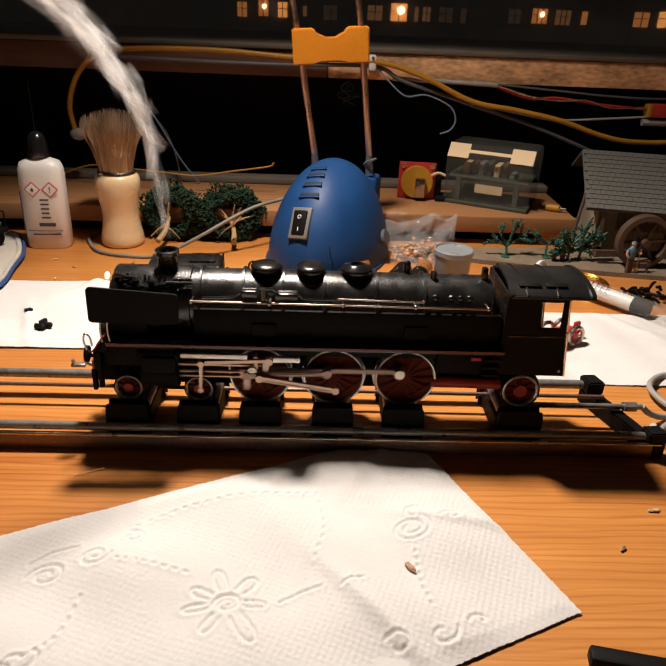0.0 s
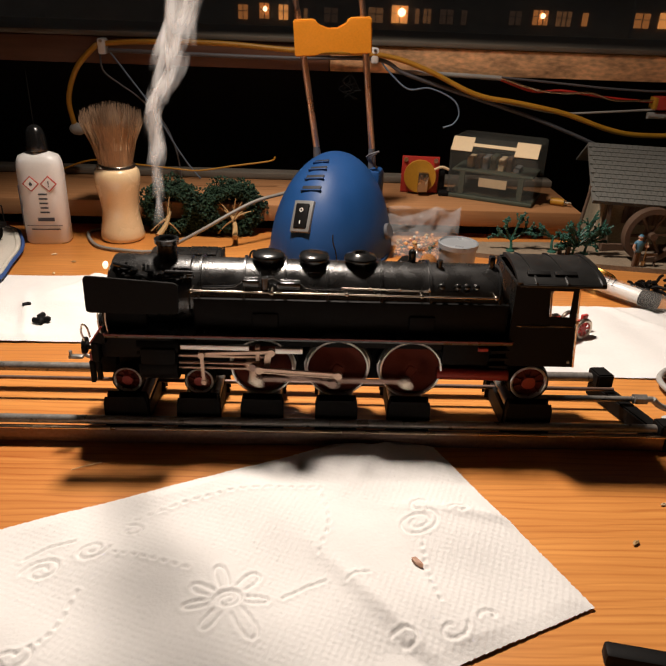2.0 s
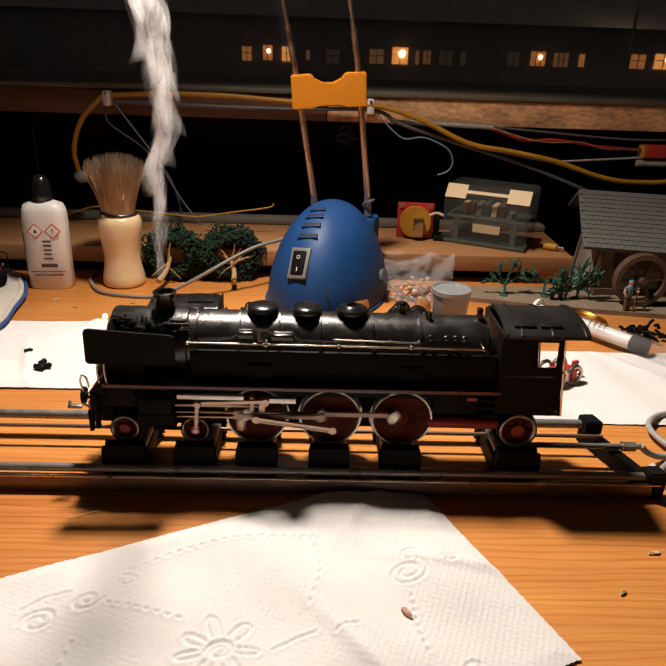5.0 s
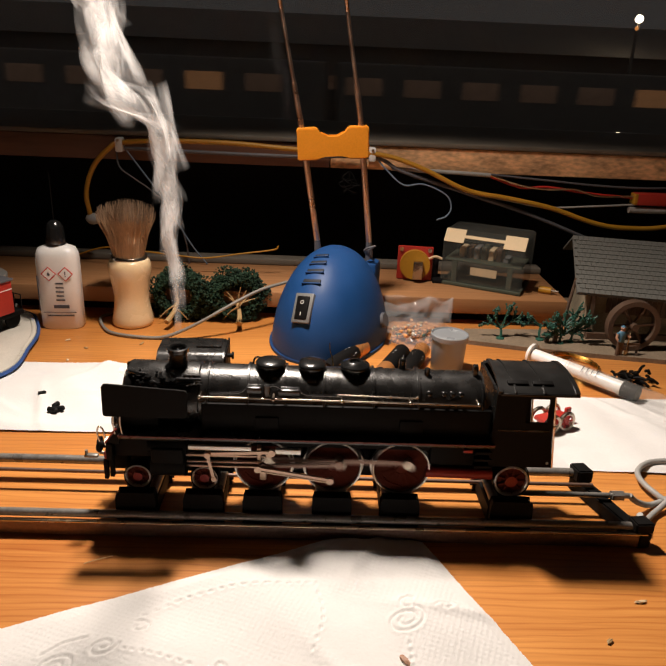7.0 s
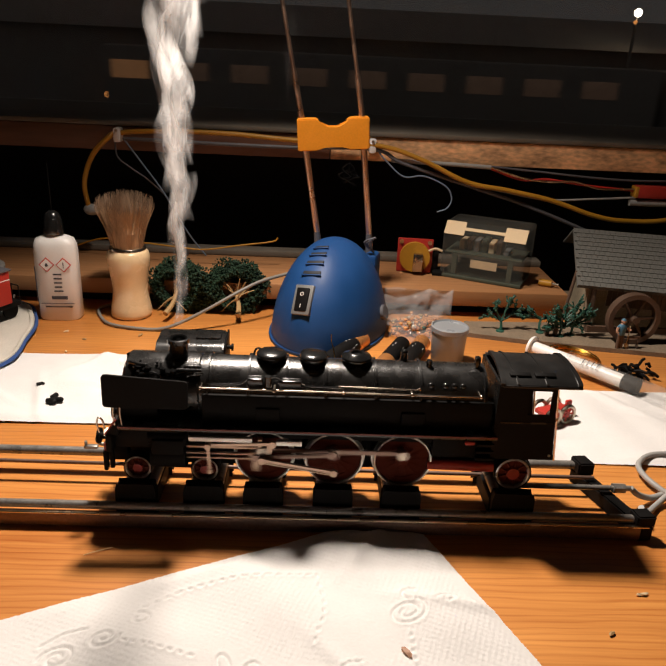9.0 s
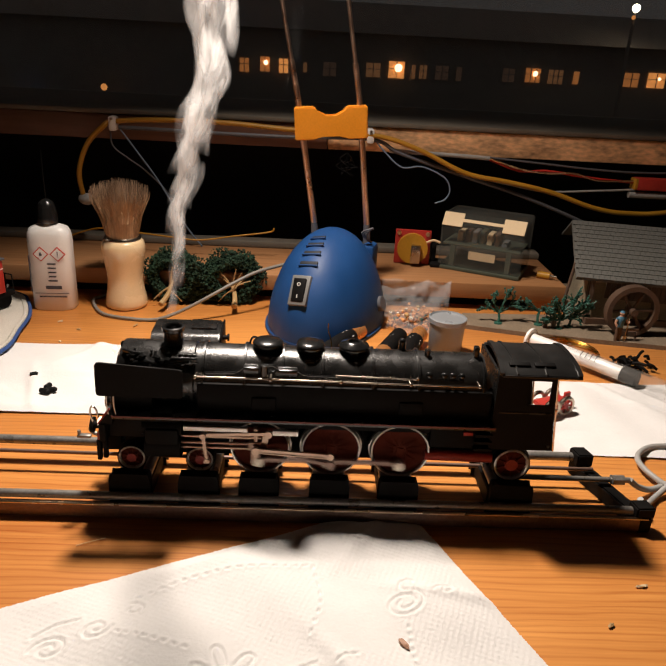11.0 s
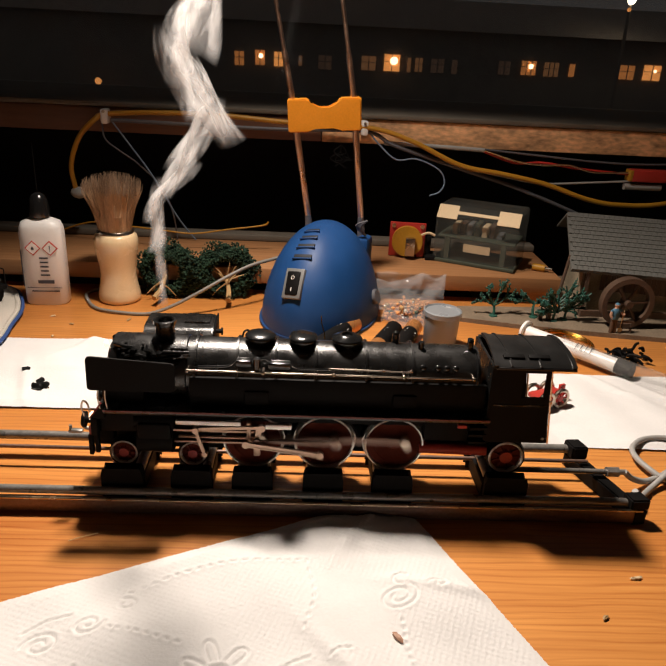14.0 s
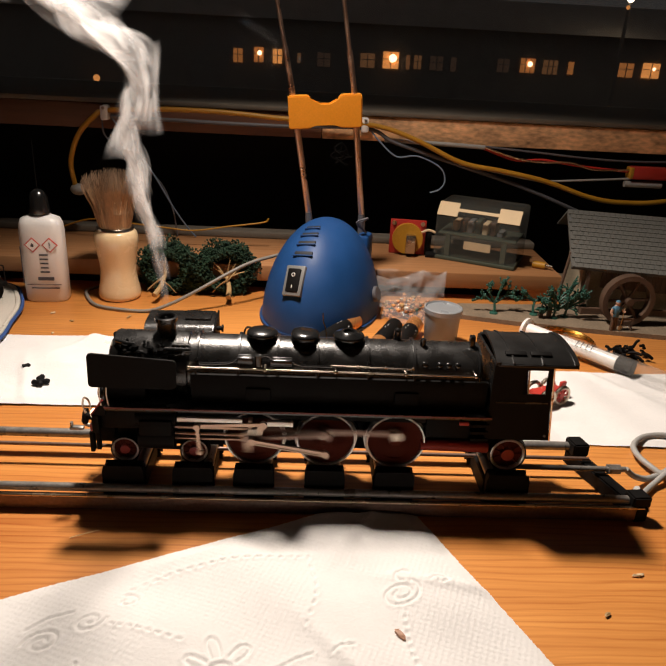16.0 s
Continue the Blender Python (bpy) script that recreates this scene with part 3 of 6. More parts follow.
for deg, r1, w in ((95, 0.0125, 0.0024), (50, 0.0115, 0.0020), (150, 0.0120, 0.0026), (205, 0.0105, 0.0018), (262, 0.0150, 0.0030), (325, 0.0110, 0.0022), (15, 0.0120, 0.0016)):
    petal(0.0892, 0.0409, 0.0050, r1, w, deg)
spiral(0.0892, 0.0409, 0.0042, 1.7, 20)
for cx, cy, r, tn, deg in ((0.1327, 0.0717, 0.0056, 1.5, 10), (0.1191, 0.0728, 0.0050, 1.3, 200), (0.1076, 0.0773, 0.0042, 0.9, 90), (0.0273, 0.0465, 0.0072, 1.8, 140), (0.0123, 0.0453, 0.0040, 0.9, 30), (0.0213, 0.0536, 0.0046, 0.7, 300), (0.0527, 0.0107, 0.0046, 0.8, 60), (0.0404, 0.0088, 0.0050, 0.8, 180), (0.0283, 0.0084, 0.0034, 0.6, 20), (0.1500, 0.0300, 0.0060, 1.4, 70), (0.1420, 0.0440, 0.0050, 1.0, 160)):
    spiral(cx, cy, r, tn, deg)
for deg in (40, 110, 190, 260):
    petal(0.1500, 0.0300, 0.0070, 0.0150, 0.0030, deg)
for pts in (((0.1138, 0.0687), (0.1045, 0.0628), (0.0943, 0.0548)), ((0.0468, 0.0751), (0.0520, 0.0577), (0.0625, 0.0444)), ((0.1054, 0.0825), (0.0900, 0.0845), (0.0757, 0.0828)), ((0.0309, 0.0380), (0.0355, 0.0272), (0.0383, 0.0153)), ((0.0757, 0.0828), (0.0600, 0.0790), (0.0468, 0.0751)), ((0.1250, 0.0600), (0.1330, 0.0480), (0.1420, 0.0440))):
    stitches(*pts)
blooms += [[(0.0577, 0.0336), (0.0545, 0.0345), (0.0508, 0.0340)], [(0.0760, 0.0360), (0.0680, 0.0372), (0.0630, 0.0366)], [(0.1230, 0.0790), (0.1300, 0.0800), (0.1370, 0.0780)]]


def front_towel():
    c, th = Vector((0.068, -0.0952)), radians(24.3)
    start = c - Vector((math.cos(th), math.sin(th))) * 0.24
    return towel("paper_towel", tuple(start), 24.3, 0.24, 0.0945, 0.0005, 5, "white embossed paper towel lying before the track", limit=-0.0228, blooms=[[(0.24 - a, b) for a, b in ln] for ln in blooms])


front_towel()
towel("paper_towel", (-0.245, 0.052), 1.0, 0.155, 0.081, 0.0012, 8, "white paper towel with small black parts on it")
towel("paper_towel", (0.086, 0.0325), -1.5, 0.16, 0.077, 0.0012, 11, "white paper towel under a red wheelset")

# ---- roller test stand ----
st = thing("roller_stand", "black roller test stand with grey metal rails", "test stand", (0, 0, 0))
part("rail_tube", cyl(BM(), (-0.5, -0.0190, 0.0078), (0.118, -0.0190, 0.0078), 0.0016, seg=20), TUBEGREY, st)
part("rail_tube", cyl(BM(), (-0.5, 0.0165, 0.0090), (0.109, 0.0165, 0.0090), 0.0019, seg=20), TUBEGREY, st)
part("rail_rod", cyl(BM(), (0.066, 0.0005, 0.0086), (0.119, 0.0, 0.0088), 0.0011, seg=14), TUBEGREY, st)
part("rail_rod", cyl(BM(), (-0.5, 0.0105, 0.0080), (0.112, 0.0085, 0.0080), 0.0008, seg=12), STRIP, st)
bm = box(BM(), -0.5, 0.1225, -0.0226, -0.0198, 0.0004, 0.0060, 0.0004)
part("rail_base", bm, STRIP, st, "brown oxidised metal strip")
# bead added so that a highlight line runs along the strip's upper edge
part("rail_glint", cyl(BM(), (-0.5, -0.0222, 0.0062), (0.1225, -0.0222, 0.0062), 0.0006, seg=14), BRASSY, st, "bright metal bead added for the edge highlight")
bm = BM()
q = [(0.1055, 0.0185), (0.1115, 0.0190), (0.1245, -0.0225), (0.1190, -0.0230)]
prism(bm, q, 0.0, 0.0065, "z")
prism(bm, [(0.105, 0.0190), (0.1115, 0.0195), (0.1135, 0.012), (0.1065, 0.0115)], 0.0065, 0.0125, "z")
prism(bm, [(0.1165, -0.0165), (0.1235, -0.0160), (0.1250, -0.0222), (0.1175, -0.0228)], 0.0065, 0.0110, "z")
bmesh.ops.bevel(bm, geom=list(bm.edges), offset=0.0006, segments=2, affect="EDGES")
part("end_bracket", bm, BLACKMATT, st, "black end bracket")
bm = cyl(BM(), (0.1165, 0.0, 0.0088), (0.1215, 0.0, 0.0088), 0.0022, seg=6)
cyl(bm, (0.1215, 0.0, 0.0088), (0.124, 0.0, 0.0088), 0.0012, seg=12)
part("bolt", bm, TUBEGREY, st)
WX = (-0.0752, -0.0495, -0.0268, 0.0, 0.0264, 0.0700)
for x in WX:
    w = 0.0071 if x < 0.06 else 0.0078
    o = [(x - w, 0.0010), (x + w, 0.0010), (x + w * 1.0, 0.0132), (x + w * 0.92, 0.0156), (x - w * 0.92, 0.0156), (x - w * 1.0, 0.0132)]
    bm = prism(BM(), o, -0.0172, -0.0130, "y")
    prism(bm, o, 0.0130, 0.0172, "y")
    box(bm, x - w * 0.9, x + w * 0.9, -0.013, 0.013, 0.0010, 0.0085)
    bmesh.ops.bevel(bm, geom=list(bm.edges), offset=0.0005, segments=1, affect="EDGES")
    blk = part("roller_block", bm, BLACKMATT, st, "black roller block", 25)
    for s in (-1, 1):
        part("roller", cyl(BM(), (x + s * 0.0045, -0.013, 0.0105), (x + s * 0.0045, 0.013, 0.0105), 0.0020, seg=14), TUBEGREY, blk)
        part("screw", ball(BM(), (x + s * 0.004, -0.0173, 0.0062), 0.0007, 1), TUBEGREY, blk)

# ---- locomotive ----
BASE = 0.0145
loco = thing("model_locomotive", "black toy steam locomotive with red frame on rollers", "model train", (0, 0, BASE))


def lp(name, bm, mat, parent=None, label="", smooth=40, at=None):
    bmesh.ops.translate(bm, verts=bm.verts, vec=(0, 0, -BASE))
    return part(name, bm, mat, parent or loco, label, smooth, None if at is None else (at[0], at[1], at[2] - BASE))


BZ, BR = 0.0512, 0.0113
bm = lathe(BM(), [(0, -0.052), (BR, -0.052), (BR, 0.056), (0, 0.056)], (0, 0, BZ), 56, axis=(1, 0, 0))
boiler = lp("boiler", bm, BLACK, smooth=50)
for x in (-0.048, -0.033, -0.019, -0.0045, 0.014, 0.031):
    lp("boiler_band", lathe(BM(), [(BR - 0.0005, x - 0.0006), (BR + 0.0009, x - 0.0004), (BR + 0.0009, x + 0.0004), (BR - 0.0005, x + 0.0006)], (0, 0, BZ), 56, axis=(1, 0, 0)), BLACK, boiler)
bm = lathe(BM(), [(0, -0.0808), (0.004, -0.0808), (0.0085, -0.0798), (0.0098, -0.0785), (0.0117, -0.0782), (0.0119, -0.0775), (0.0119, -0.0515), (0.0112, -0.0510)], (0, 0, BZ), 56, axis=(1, 0, 0))
smokebox = lp("smokebox", bm, BLACK, label="smokebox with rivets and door", smooth=35)
bm = BM()
for k in range(9):
    ball(bm, (-0.0735 + 0.0026 * k, -0.0092 + 0.0004 * math.sin(k * 2.1), 0.0592 + 0.0009 * math.sin(k * 1.7)), 0.0007 + 0.0004 * (k % 3), 1)
tube(bm, [(-0.074, -0.0098, 0.0585), (-0.068, -0.0100, 0.0596), (-0.063, -0.0100, 0.0580), (-0.056, -0.0098, 0.0592), (-0.0495, -0.0096, 0.0596)], 0.0006)
tube(bm, [(-0.0655, -0.0060, 0.0617), (-0.0648, -0.0095, 0.0585), (-0.0645, -0.0115, 0.0535)], 0.0005)
cyl(bm, (-0.0555, -0.0076, 0.0610), (-0.0505, -0.0076, 0.0610), 0.0012)
for k in range(8):
    ball(bm, (-0.0730 + 0.0031 * k, -0.0055 + 0.002 * math.sin(2.9 * k), 0.0615 + 0.0006 * math.cos(2.9 * k)), 0.0006, 1)
tube(bm, [(-0.0770, -0.0062, 0.0620), (-0.0735, -0.0075, 0.0618), (-0.0700, -0.0070, 0.0612)], 0.0007)
cyl(bm, (-0.0535, -0.0092, 0.0596), (-0.0505, -0.0092, 0.0596), 0.0011)
for k in range(14):
    ball(bm, (-0.0750 + 0.0018 * k, -0.0085 + 0.0013 * math.sin(4.1 * k), 0.0600 + 0.0008 * math.cos(4.1 * k)), 0.0006 + 0.0003 * (k % 4), 1)
for x in (-0.0560, -0.0540, -0.0522):
    cyl(bm, (x, -0.0095, 0.0585), (x, -0.0088, 0.0622), 0.0007, seg=10)
cyl(bm, (-0.0590, -0.0095, 0.0606), (-0.0500, -0.0095, 0.0606), 0.0010, seg=12)
lp("pipework", bm, GLOSSBLACK, smokebox, "cluster of black pipes and valves")
bm = lathe(BM(), [(0.0046, 0.0605), (0.0036, 0.0622), (0.0034, 0.0675), (0.0041, 0.0680), (0.0042, 0.0695), (0.0034, 0.0697), (0.0028, 0.0690), (0.0027, 0.0640), (0, 0.0640)], (-0.0600, 0, 0), 36)
lp("chimney", bm, GLOSSBLACK, label="hollow smoking chimney")
bm = lathe(BM(), [(0.0026, 0.0560), (0.0031, 0.0598), (0.0044, 0.0622), (0.0056, 0.0638), (0.0058, 0.0645), (0.0054, 0.0651), (0.0036, 0.0657), (0, 0.0660)], (-0.0250, 0, 0), 40)
lp("steam_dome", bm, GLOSSBLACK, smooth=60)
bm = BM()
lathe(bm, [(0.0036, 0.0560), (0.0039, 0.0606), (0.0048, 0.0632), (0.0053, 0.0641), (0.0050, 0.0650), (0.0030, 0.0656), (0, 0.0658)], (-0.0092, 0, 0), 40, 1.0, 1.15)
for v in bm.verts:
    dx, dy = v.co.x + 0.0092, v.co.y
    m = max(abs(dx), abs(dy), 1e-9)
    k = 1 + 0.16 * (math.hypot(dx, dy) / m - 1)
    v.co.x, v.co.y = -0.0092 + dx * k, dy * k
box(bm, -0.0114, -0.0070, -0.0072, -0.0050, 0.0555, 0.0610, 0.0008)
lp("sand_dome", bm, GLOSSBLACK, smooth=60)
bm = lathe(BM(), [(0.0026, 0.0560), (0.0031, 0.0598), (0.0044, 0.0622), (0.0056, 0.0636), (0.0058, 0.0643), (0.0054, 0.0650), (0.0034, 0.0656), (0.0030, 0.0661), (0.0022, 0.0661), (0.0018, 0.0652), (0, 0.0652)], (0.0070, 0, 0), 40)
lp("steam_dome", bm, GLOSSBLACK, smooth=60)
bm = cyl(BM(), (0.0345, -0.002, 0.0615), (0.0345, -0.002, 0.0648), 0.0011)
cyl(bm, (0.0255, 0.003, 0.0615), (0.0255, 0.003, 0.0655), 0.0014)
ball(bm, (0.0255, 0.003, 0.0655), 0.0014, 2)
box(bm, 0.0520, 0.0540, -0.0025, 0.0, 0.061, 0.0665, 0.0004)
tube(bm, [(0.0545, -0.004, 0.0615), (0.0550, -0.0085, 0.0590), (0.0548, -0.0112, 0.0555), (0.0548, -0.0118, 0.0500)], 0.0005)
lp("safety_valve", bm, GLOSSBLACK)
for x in (0.0345, 0.0400, 0.0432, 0.0465):
    lp("washout_plug", ball(BM(), (x, -0.0103, 0.0582), 0.00125, 2), GLOSSBLACK, boiler)
bm = tube(BM(), [(-0.0465, -0.0122, 0.0568), (-0.0372, -0.0122, 0.0572), (-0.0345, -0.0122, 0.0582), (-0.0325, -0.0120, 0.0597), (-0.0290, -0.0118, 0.0600)], 0.0005)
box(bm, -0.0330, -0.0275, -0.0135, -0.0100, 0.0575, 0.0602, 0.0005)
box(bm, -0.0215, -0.0135, -0.0135, -0.0100, 0.0570, 0.0596, 0.0006)
cyl(bm, (-0.0255, -0.0128, 0.0565), (-0.0255, -0.0128, 0.0610), 0.0013)
tube(bm, [(-0.0135, -0.0125, 0.0590), (-0.011, -0.0125, 0.0575), (-0.004, -0.0124, 0.0572), (0.002, -0.0124, 0.0572)], 0.0004)
tube(bm, [(-0.026, -0.013, 0.060), (-0.023, -0.0132, 0.0612), (-0.0205, -0.0130, 0.0600)], 0.0005)
lp("air_pump", bm, GLOSSBLACK, label="black air pump and feed pipe")
bm = tube(BM(), [(-0.0325, 0.0085, 0.0580), (-0.0322, 0.0095, 0.0612), (-0.0308, 0.0095, 0.0624), (-0.0292, 0.0095, 0.0612), (-0.0290, 0.0085, 0.0580)], 0.0004)
lp("lifting_loop", bm, BLACK, boiler)
lp("loose_wire", tube(BM(), [(-0.0008, 0.0085, 0.0580), (-0.0014, 0.0100, 0.0625), (-0.0024, 0.0110, 0.0655), (-0.0026, 0.0115, 0.0685)], 0.00022), GOLD, boiler, "thin copper wire end")
pipe = lp("feed_pipe", cyl(BM(), (0.0005, -0.0126, 0.0577), (0.0300, -0.0126, 0.0572), 0.00032, seg=8), STEEL, label="bright thin feed pipe")
for x in (0.0005, 0.0100, 0.0200, 0.0300):
    lp("pipe_clip", ball(BM(), (x, -0.0124, 0.0575), 0.0007, 1), STEEL, pipe)
rail = lp("handrail", cyl(BM(), (-0.0500, -0.0146, 0.0564), (0.0525, -0.0146, 0.0560), 0.00036, seg=10), STEEL, label="bright wire handrail")
for x in (-0.050, -0.0232, 0.0020, 0.0272, 0.0525):
    bm = ball(BM(), (x, -0.0147, 0.0562), 0.00085, 2)
    cyl(bm, (x, -0.0147, 0.0562), (x, -0.0100, 0.0560), 0.0004, seg=8)
    lp("handrail_knob", bm, STEEL, rail)
bm = box(BM(), -0.0800, 0.0600, -0.0168, 0.0150, 0.0392, 0.0408, 0.0003)
rb = lp("running_board", bm, BLACK)
lp("red_line", box(BM(), -0.0800, 0.0600, -0.0172, -0.0168, 0.0402, 0.0408), REDLINE, rb, "thin red line")
# matt panel added to cover the boiler's reflection and keep its lower side dark
lp("dark_side_panel", box(BM(), -0.0500, 0.0585, -0.0127, -0.0100, 0.0408, 0.0528, 0.0010), BLACKMATT)
for x in (-0.030, 0.024):
    lp("casing_box", box(BM(), x, x + 0.009, -0.0135, -0.0125, 0.0425, 0.0480, 0.0006), BLACKMATT)
lp("firebox", box(BM(), -0.050, 0.0585, -0.0112, 0.0112, 0.0340, 0.0500, 0.001), BLACKMATT)
bm = box(BM(), -0.0815, -0.0660, -0.0120, 0.0120, 0.0408, 0.0490, 0.001)
box(bm, -0.0825, -0.0560, -0.0140, 0.0140, 0.0300, 0.0395, 0.0012)
lp("front_saddle", bm, BLACKMATT)
for s in (-1, 1):
    o = [(-0.0832, 0.0489), (-0.0556, 0.0489), (-0.0545, 0.0492), (-0.0540, 0.0500), (-0.0538, 0.0586), (-0.0541, 0.0595), (-0.0550, 0.0600), (-0.0826, 0.0618), (-0.0837, 0.0616), (-0.0843, 0.0607), (-0.0845, 0.0502), (-0.0842, 0.0493)]
    if s > 0:
        o = [(a, 0.0490 + (b - 0.0490) * 0.5) for a, b in o]
    d = lp("smoke_deflector", prism(BM(), o, s * 0.0172 - 0.0004, s * 0.0172 + 0.0004, "y"), BLACKMATT, label="flat black smoke deflector")
    for x in (-0.078, -0.060):
        lp("stay", cyl(BM(), (x, s * 0.0170, 0.0525), (x, s * 0.0100, 0.0535), 0.0004, seg=8), BLACK, d)
bm = box(BM(), -0.0850, -0.0825, -0.0165, 0.0165, 0.0295, 0.0368, 0.0004)
box(bm, -0.0885, -0.0800, -0.0060, 0.0060, 0.0195, 0.0262, 0.0006)
box(bm, -0.0868, -0.0852, -0.0150, -0.0125, 0.0205, 0.0290, 0.0004)
box(bm, -0.0868, -0.0852, 0.0125, 0.0150, 0.0205, 0.0290, 0.0004)
box(bm, -0.0845, -0.0828, -0.0150, -0.0130, 0.0215, 0.0290, 0.0004)
prism(bm, [(-0.0850, 0.0366), (-0.0800, 0.0366), (-0.0800, 0.0430), (-0.0806, 0.0430)], -0.0160, 0.0160)
beam = lp("buffer_beam", bm, BLACKMATT)
lp("red_edge", cyl(BM(), (-0.0851, -0.0161, 0.0368), (-0.0806, -0.0161, 0.0431), 0.0003, seg=8), REDFRAME, beam, "thin red edge line")
for s in (-1, 1):
    bm = cyl(BM(), (-0.0850, s * 0.0100, 0.0328), (-0.0885, s * 0.0100, 0.0328), 0.0014)
    cyl(bm, (-0.0885, s * 0.0100, 0.0328), (-0.0895, s * 0.0100, 0.0328), 0.0030, 0.0030, 24)
    lp("buffer", bm, BLACKMATT, beam)
    lp("head_lamp", ball(BM(), (-0.0848, s * 0.0135, 0.0362), 0.0019, 2, (0.7, 1, 1)), HEADLAMP, beam, "pale round head lamp")
    bm = tube(BM(), [(-0.0872, s * 0.0150, 0.0370), (-0.0880, s * 0.0150, 0.0405), (-0.0872, s * 0.0150, 0.0432), (-0.0858, s * 0.0150, 0.0420), (-0.0852, s * 0.0150, 0.0385)], 0.00035)
    tube(bm, [(-0.0812, s * 0.0160, 0.0408), (-0.0815, s * 0.0160, 0.0450), (-0.0812, s * 0.0160, 0.0490)], 0.0003)
    tube(bm, [(-0.0785, s * 0.0160, 0.0408), (-0.0790, s * 0.0160, 0.0450), (-0.0788, s * 0.0160, 0.0490)], 0.0003)
    lp("grab_wire", bm, STEEL, beam, "thin wire grab rail")
    lp("red_stripe", box(BM(), -0.0858, -0.0850, s * 0.0130 - 0.003, s * 0.0130 + 0.003, 0.0300, 0.0330), REDFRAME, beam)
bm = tube(BM(), [(-0.0885, 0, 0.0225), (-0.0920, 0, 0.0230), (-0.0935, 0, 0.0245), (-0.0932, 0, 0.0262)], 0.0008)
box(bm, -0.0935, -0.0885, -0.0155, -0.0135, 0.0300, 0.0312, 0.0003)
cyl(bm, (-0.0928, -0.0145, 0.0300), (-0.0928, -0.0145, 0.0328), 0.0006, seg=8)
lp("coupling_hook", bm, TUBEGREY, beam)
lp("top_lamp", ball(BM(), (-0.0812, -0.0020, 0.0600), 0.0014, 2, (0.7, 1, 1)), HEADLAMP, smokebox, "pale top lamp")
for s in (-1, 1):
    bm = cyl(BM(), (-0.0690, s * 0.0118, 0.0268), (-0.0560, s * 0.0118, 0.0268), 0.0050, seg=28)
    cyl(bm, (-0.0700, s * 0.0118, 0.0345), (-0.0555, s * 0.0118, 0.0345), 0.0034, seg=24)
    box(bm, -0.0685, -0.0565, s * 0.0118 - 0.0045, s * 0.0118 + 0.0045, 0.0268, 0.0350, 0.0008)
    lp("cylinder", bm, BLACKMATT, label="matt black steam cylinder")
lp("main_frame", box(BM(), -0.0790, 0.0760, -0.0058, 0.0058, 0.0190, 0.0350, 0.0006), BLACKMATT)
lp("red_pipe", cyl(BM(), (0.0360, -0.0098, 0.0245), (0.0620, -0.0098, 0.0240), 0.0023, seg=18), REDFRAME, label="red pipe under the firebox")
bm = box(BM(), 0.0370, 0.0545, -0.0126, 0.0126, 0.0290, 0.0385, 0.0006)
for z in (0.0295, 0.0325, 0.0355):
    box(bm, 0.0535, 0.0600, -0.0150, -0.0120, z, z + 0.0010)
lp("ash_pan", bm, BLACKMATT)
lp("red_lamp", box(BM(), 0.0492, 0.0528, -0.0137, -0.0126, 0.0352, 0.0366, 0.0002), REDPL, label="small red block")
# cab
cab = lp("cab", box(BM(), 0.0590, 0.0800, -0.0132, 0.0132, 0.0305, 0.0340, 0.0003), BLACK, label="open backed black cab")
for s in (-1, 1):
    y0, y1 = s * 0.0138 - 0.0005, s * 0.0138 + 0.0005
    bm = prism(BM(), [(0.0590, 0.0302), (0.0832, 0.0302), (0.0812, 0.0492), (0.0590, 0.0492)], y0, y1)
    prism(bm, [(0.0590, 0.0492), (0.0708, 0.0492), (0.0708, 0.0592), (0.0806, 0.0592), (0.0804, 0.0612), (0.0590, 0.0612)], y0, y1)
    prism(bm, [(0.0792, 0.0492), (0.0812, 0.0492), (0.0806, 0.0592), (0.0790, 0.0592)], y0, y1)
    side = lp("cab_side", bm, BLACKMATT, cab)
    lp("window_ledge", cyl(BM(), (0.0610, s * 0.0144, 0.0460), (0.0805, s * 0.0144, 0.0460), 0.0003, seg=8), BRASSY, side)
    bm = cyl(BM(), (0.0838, s * 0.0138, 0.0300), (0.0808, s * 0.0138, 0.0600), 0.0004, seg=8)
    ball(bm, (0.0820, s * 0.0138, 0.0475), 0.0009, 1)
    lp("grab_rail", bm, BRASSY, side, "brassy upright grab rail")
    lp("rivet", ball(BM(), (0.0815, s * 0.0144, 0.0322), 0.0006, 1), TYRE, side)
lp("cab_front", box(BM(), 0.0590, 0.0600, -0.0133, 0.0133, 0.0340, 0.0612), BLACK, cab)


def roof_bow(y):
    return 0.0612 + 0.0030 * math.sqrt(max(0, 1 - (y / 0.0154) ** 2)) ** 1.1


o = [(-0.0150 + 0.030 * k / 24, 0) for k in range(25)]
outer = [(y, roof_bow(y)) for y, _ in o]
inner = [(y * 0.96, roof_bow(y) - 0.0011) for y, _ in reversed(o)]
def raked(bm):
    for v in bm.verts:
        if v.co.x < 0.0640:
            v.co.x += 0.07 * (v.co.y + 0.0150)
    return bm


roof = lp("roof", raked(prism(BM(), outer + inner, 0.0592, 0.0890, "x")), ROOFBLACK, cab, "rounded black cab roof", smooth=35)
for x in (0.0598, 0.0655, 0.0762, 0.0884):
    w = 0.0008 if x in (0.0598, 0.0884) else 0.0003
    lp("roof_rib", raked(prism(BM(), [(y * 1.01, z + 0.0005) for y, z in outer] + [(y * 0.99, z - 0.0004) for y, z in reversed(outer)], x - w, x + w, "x")), ROOFBLACK, roof)
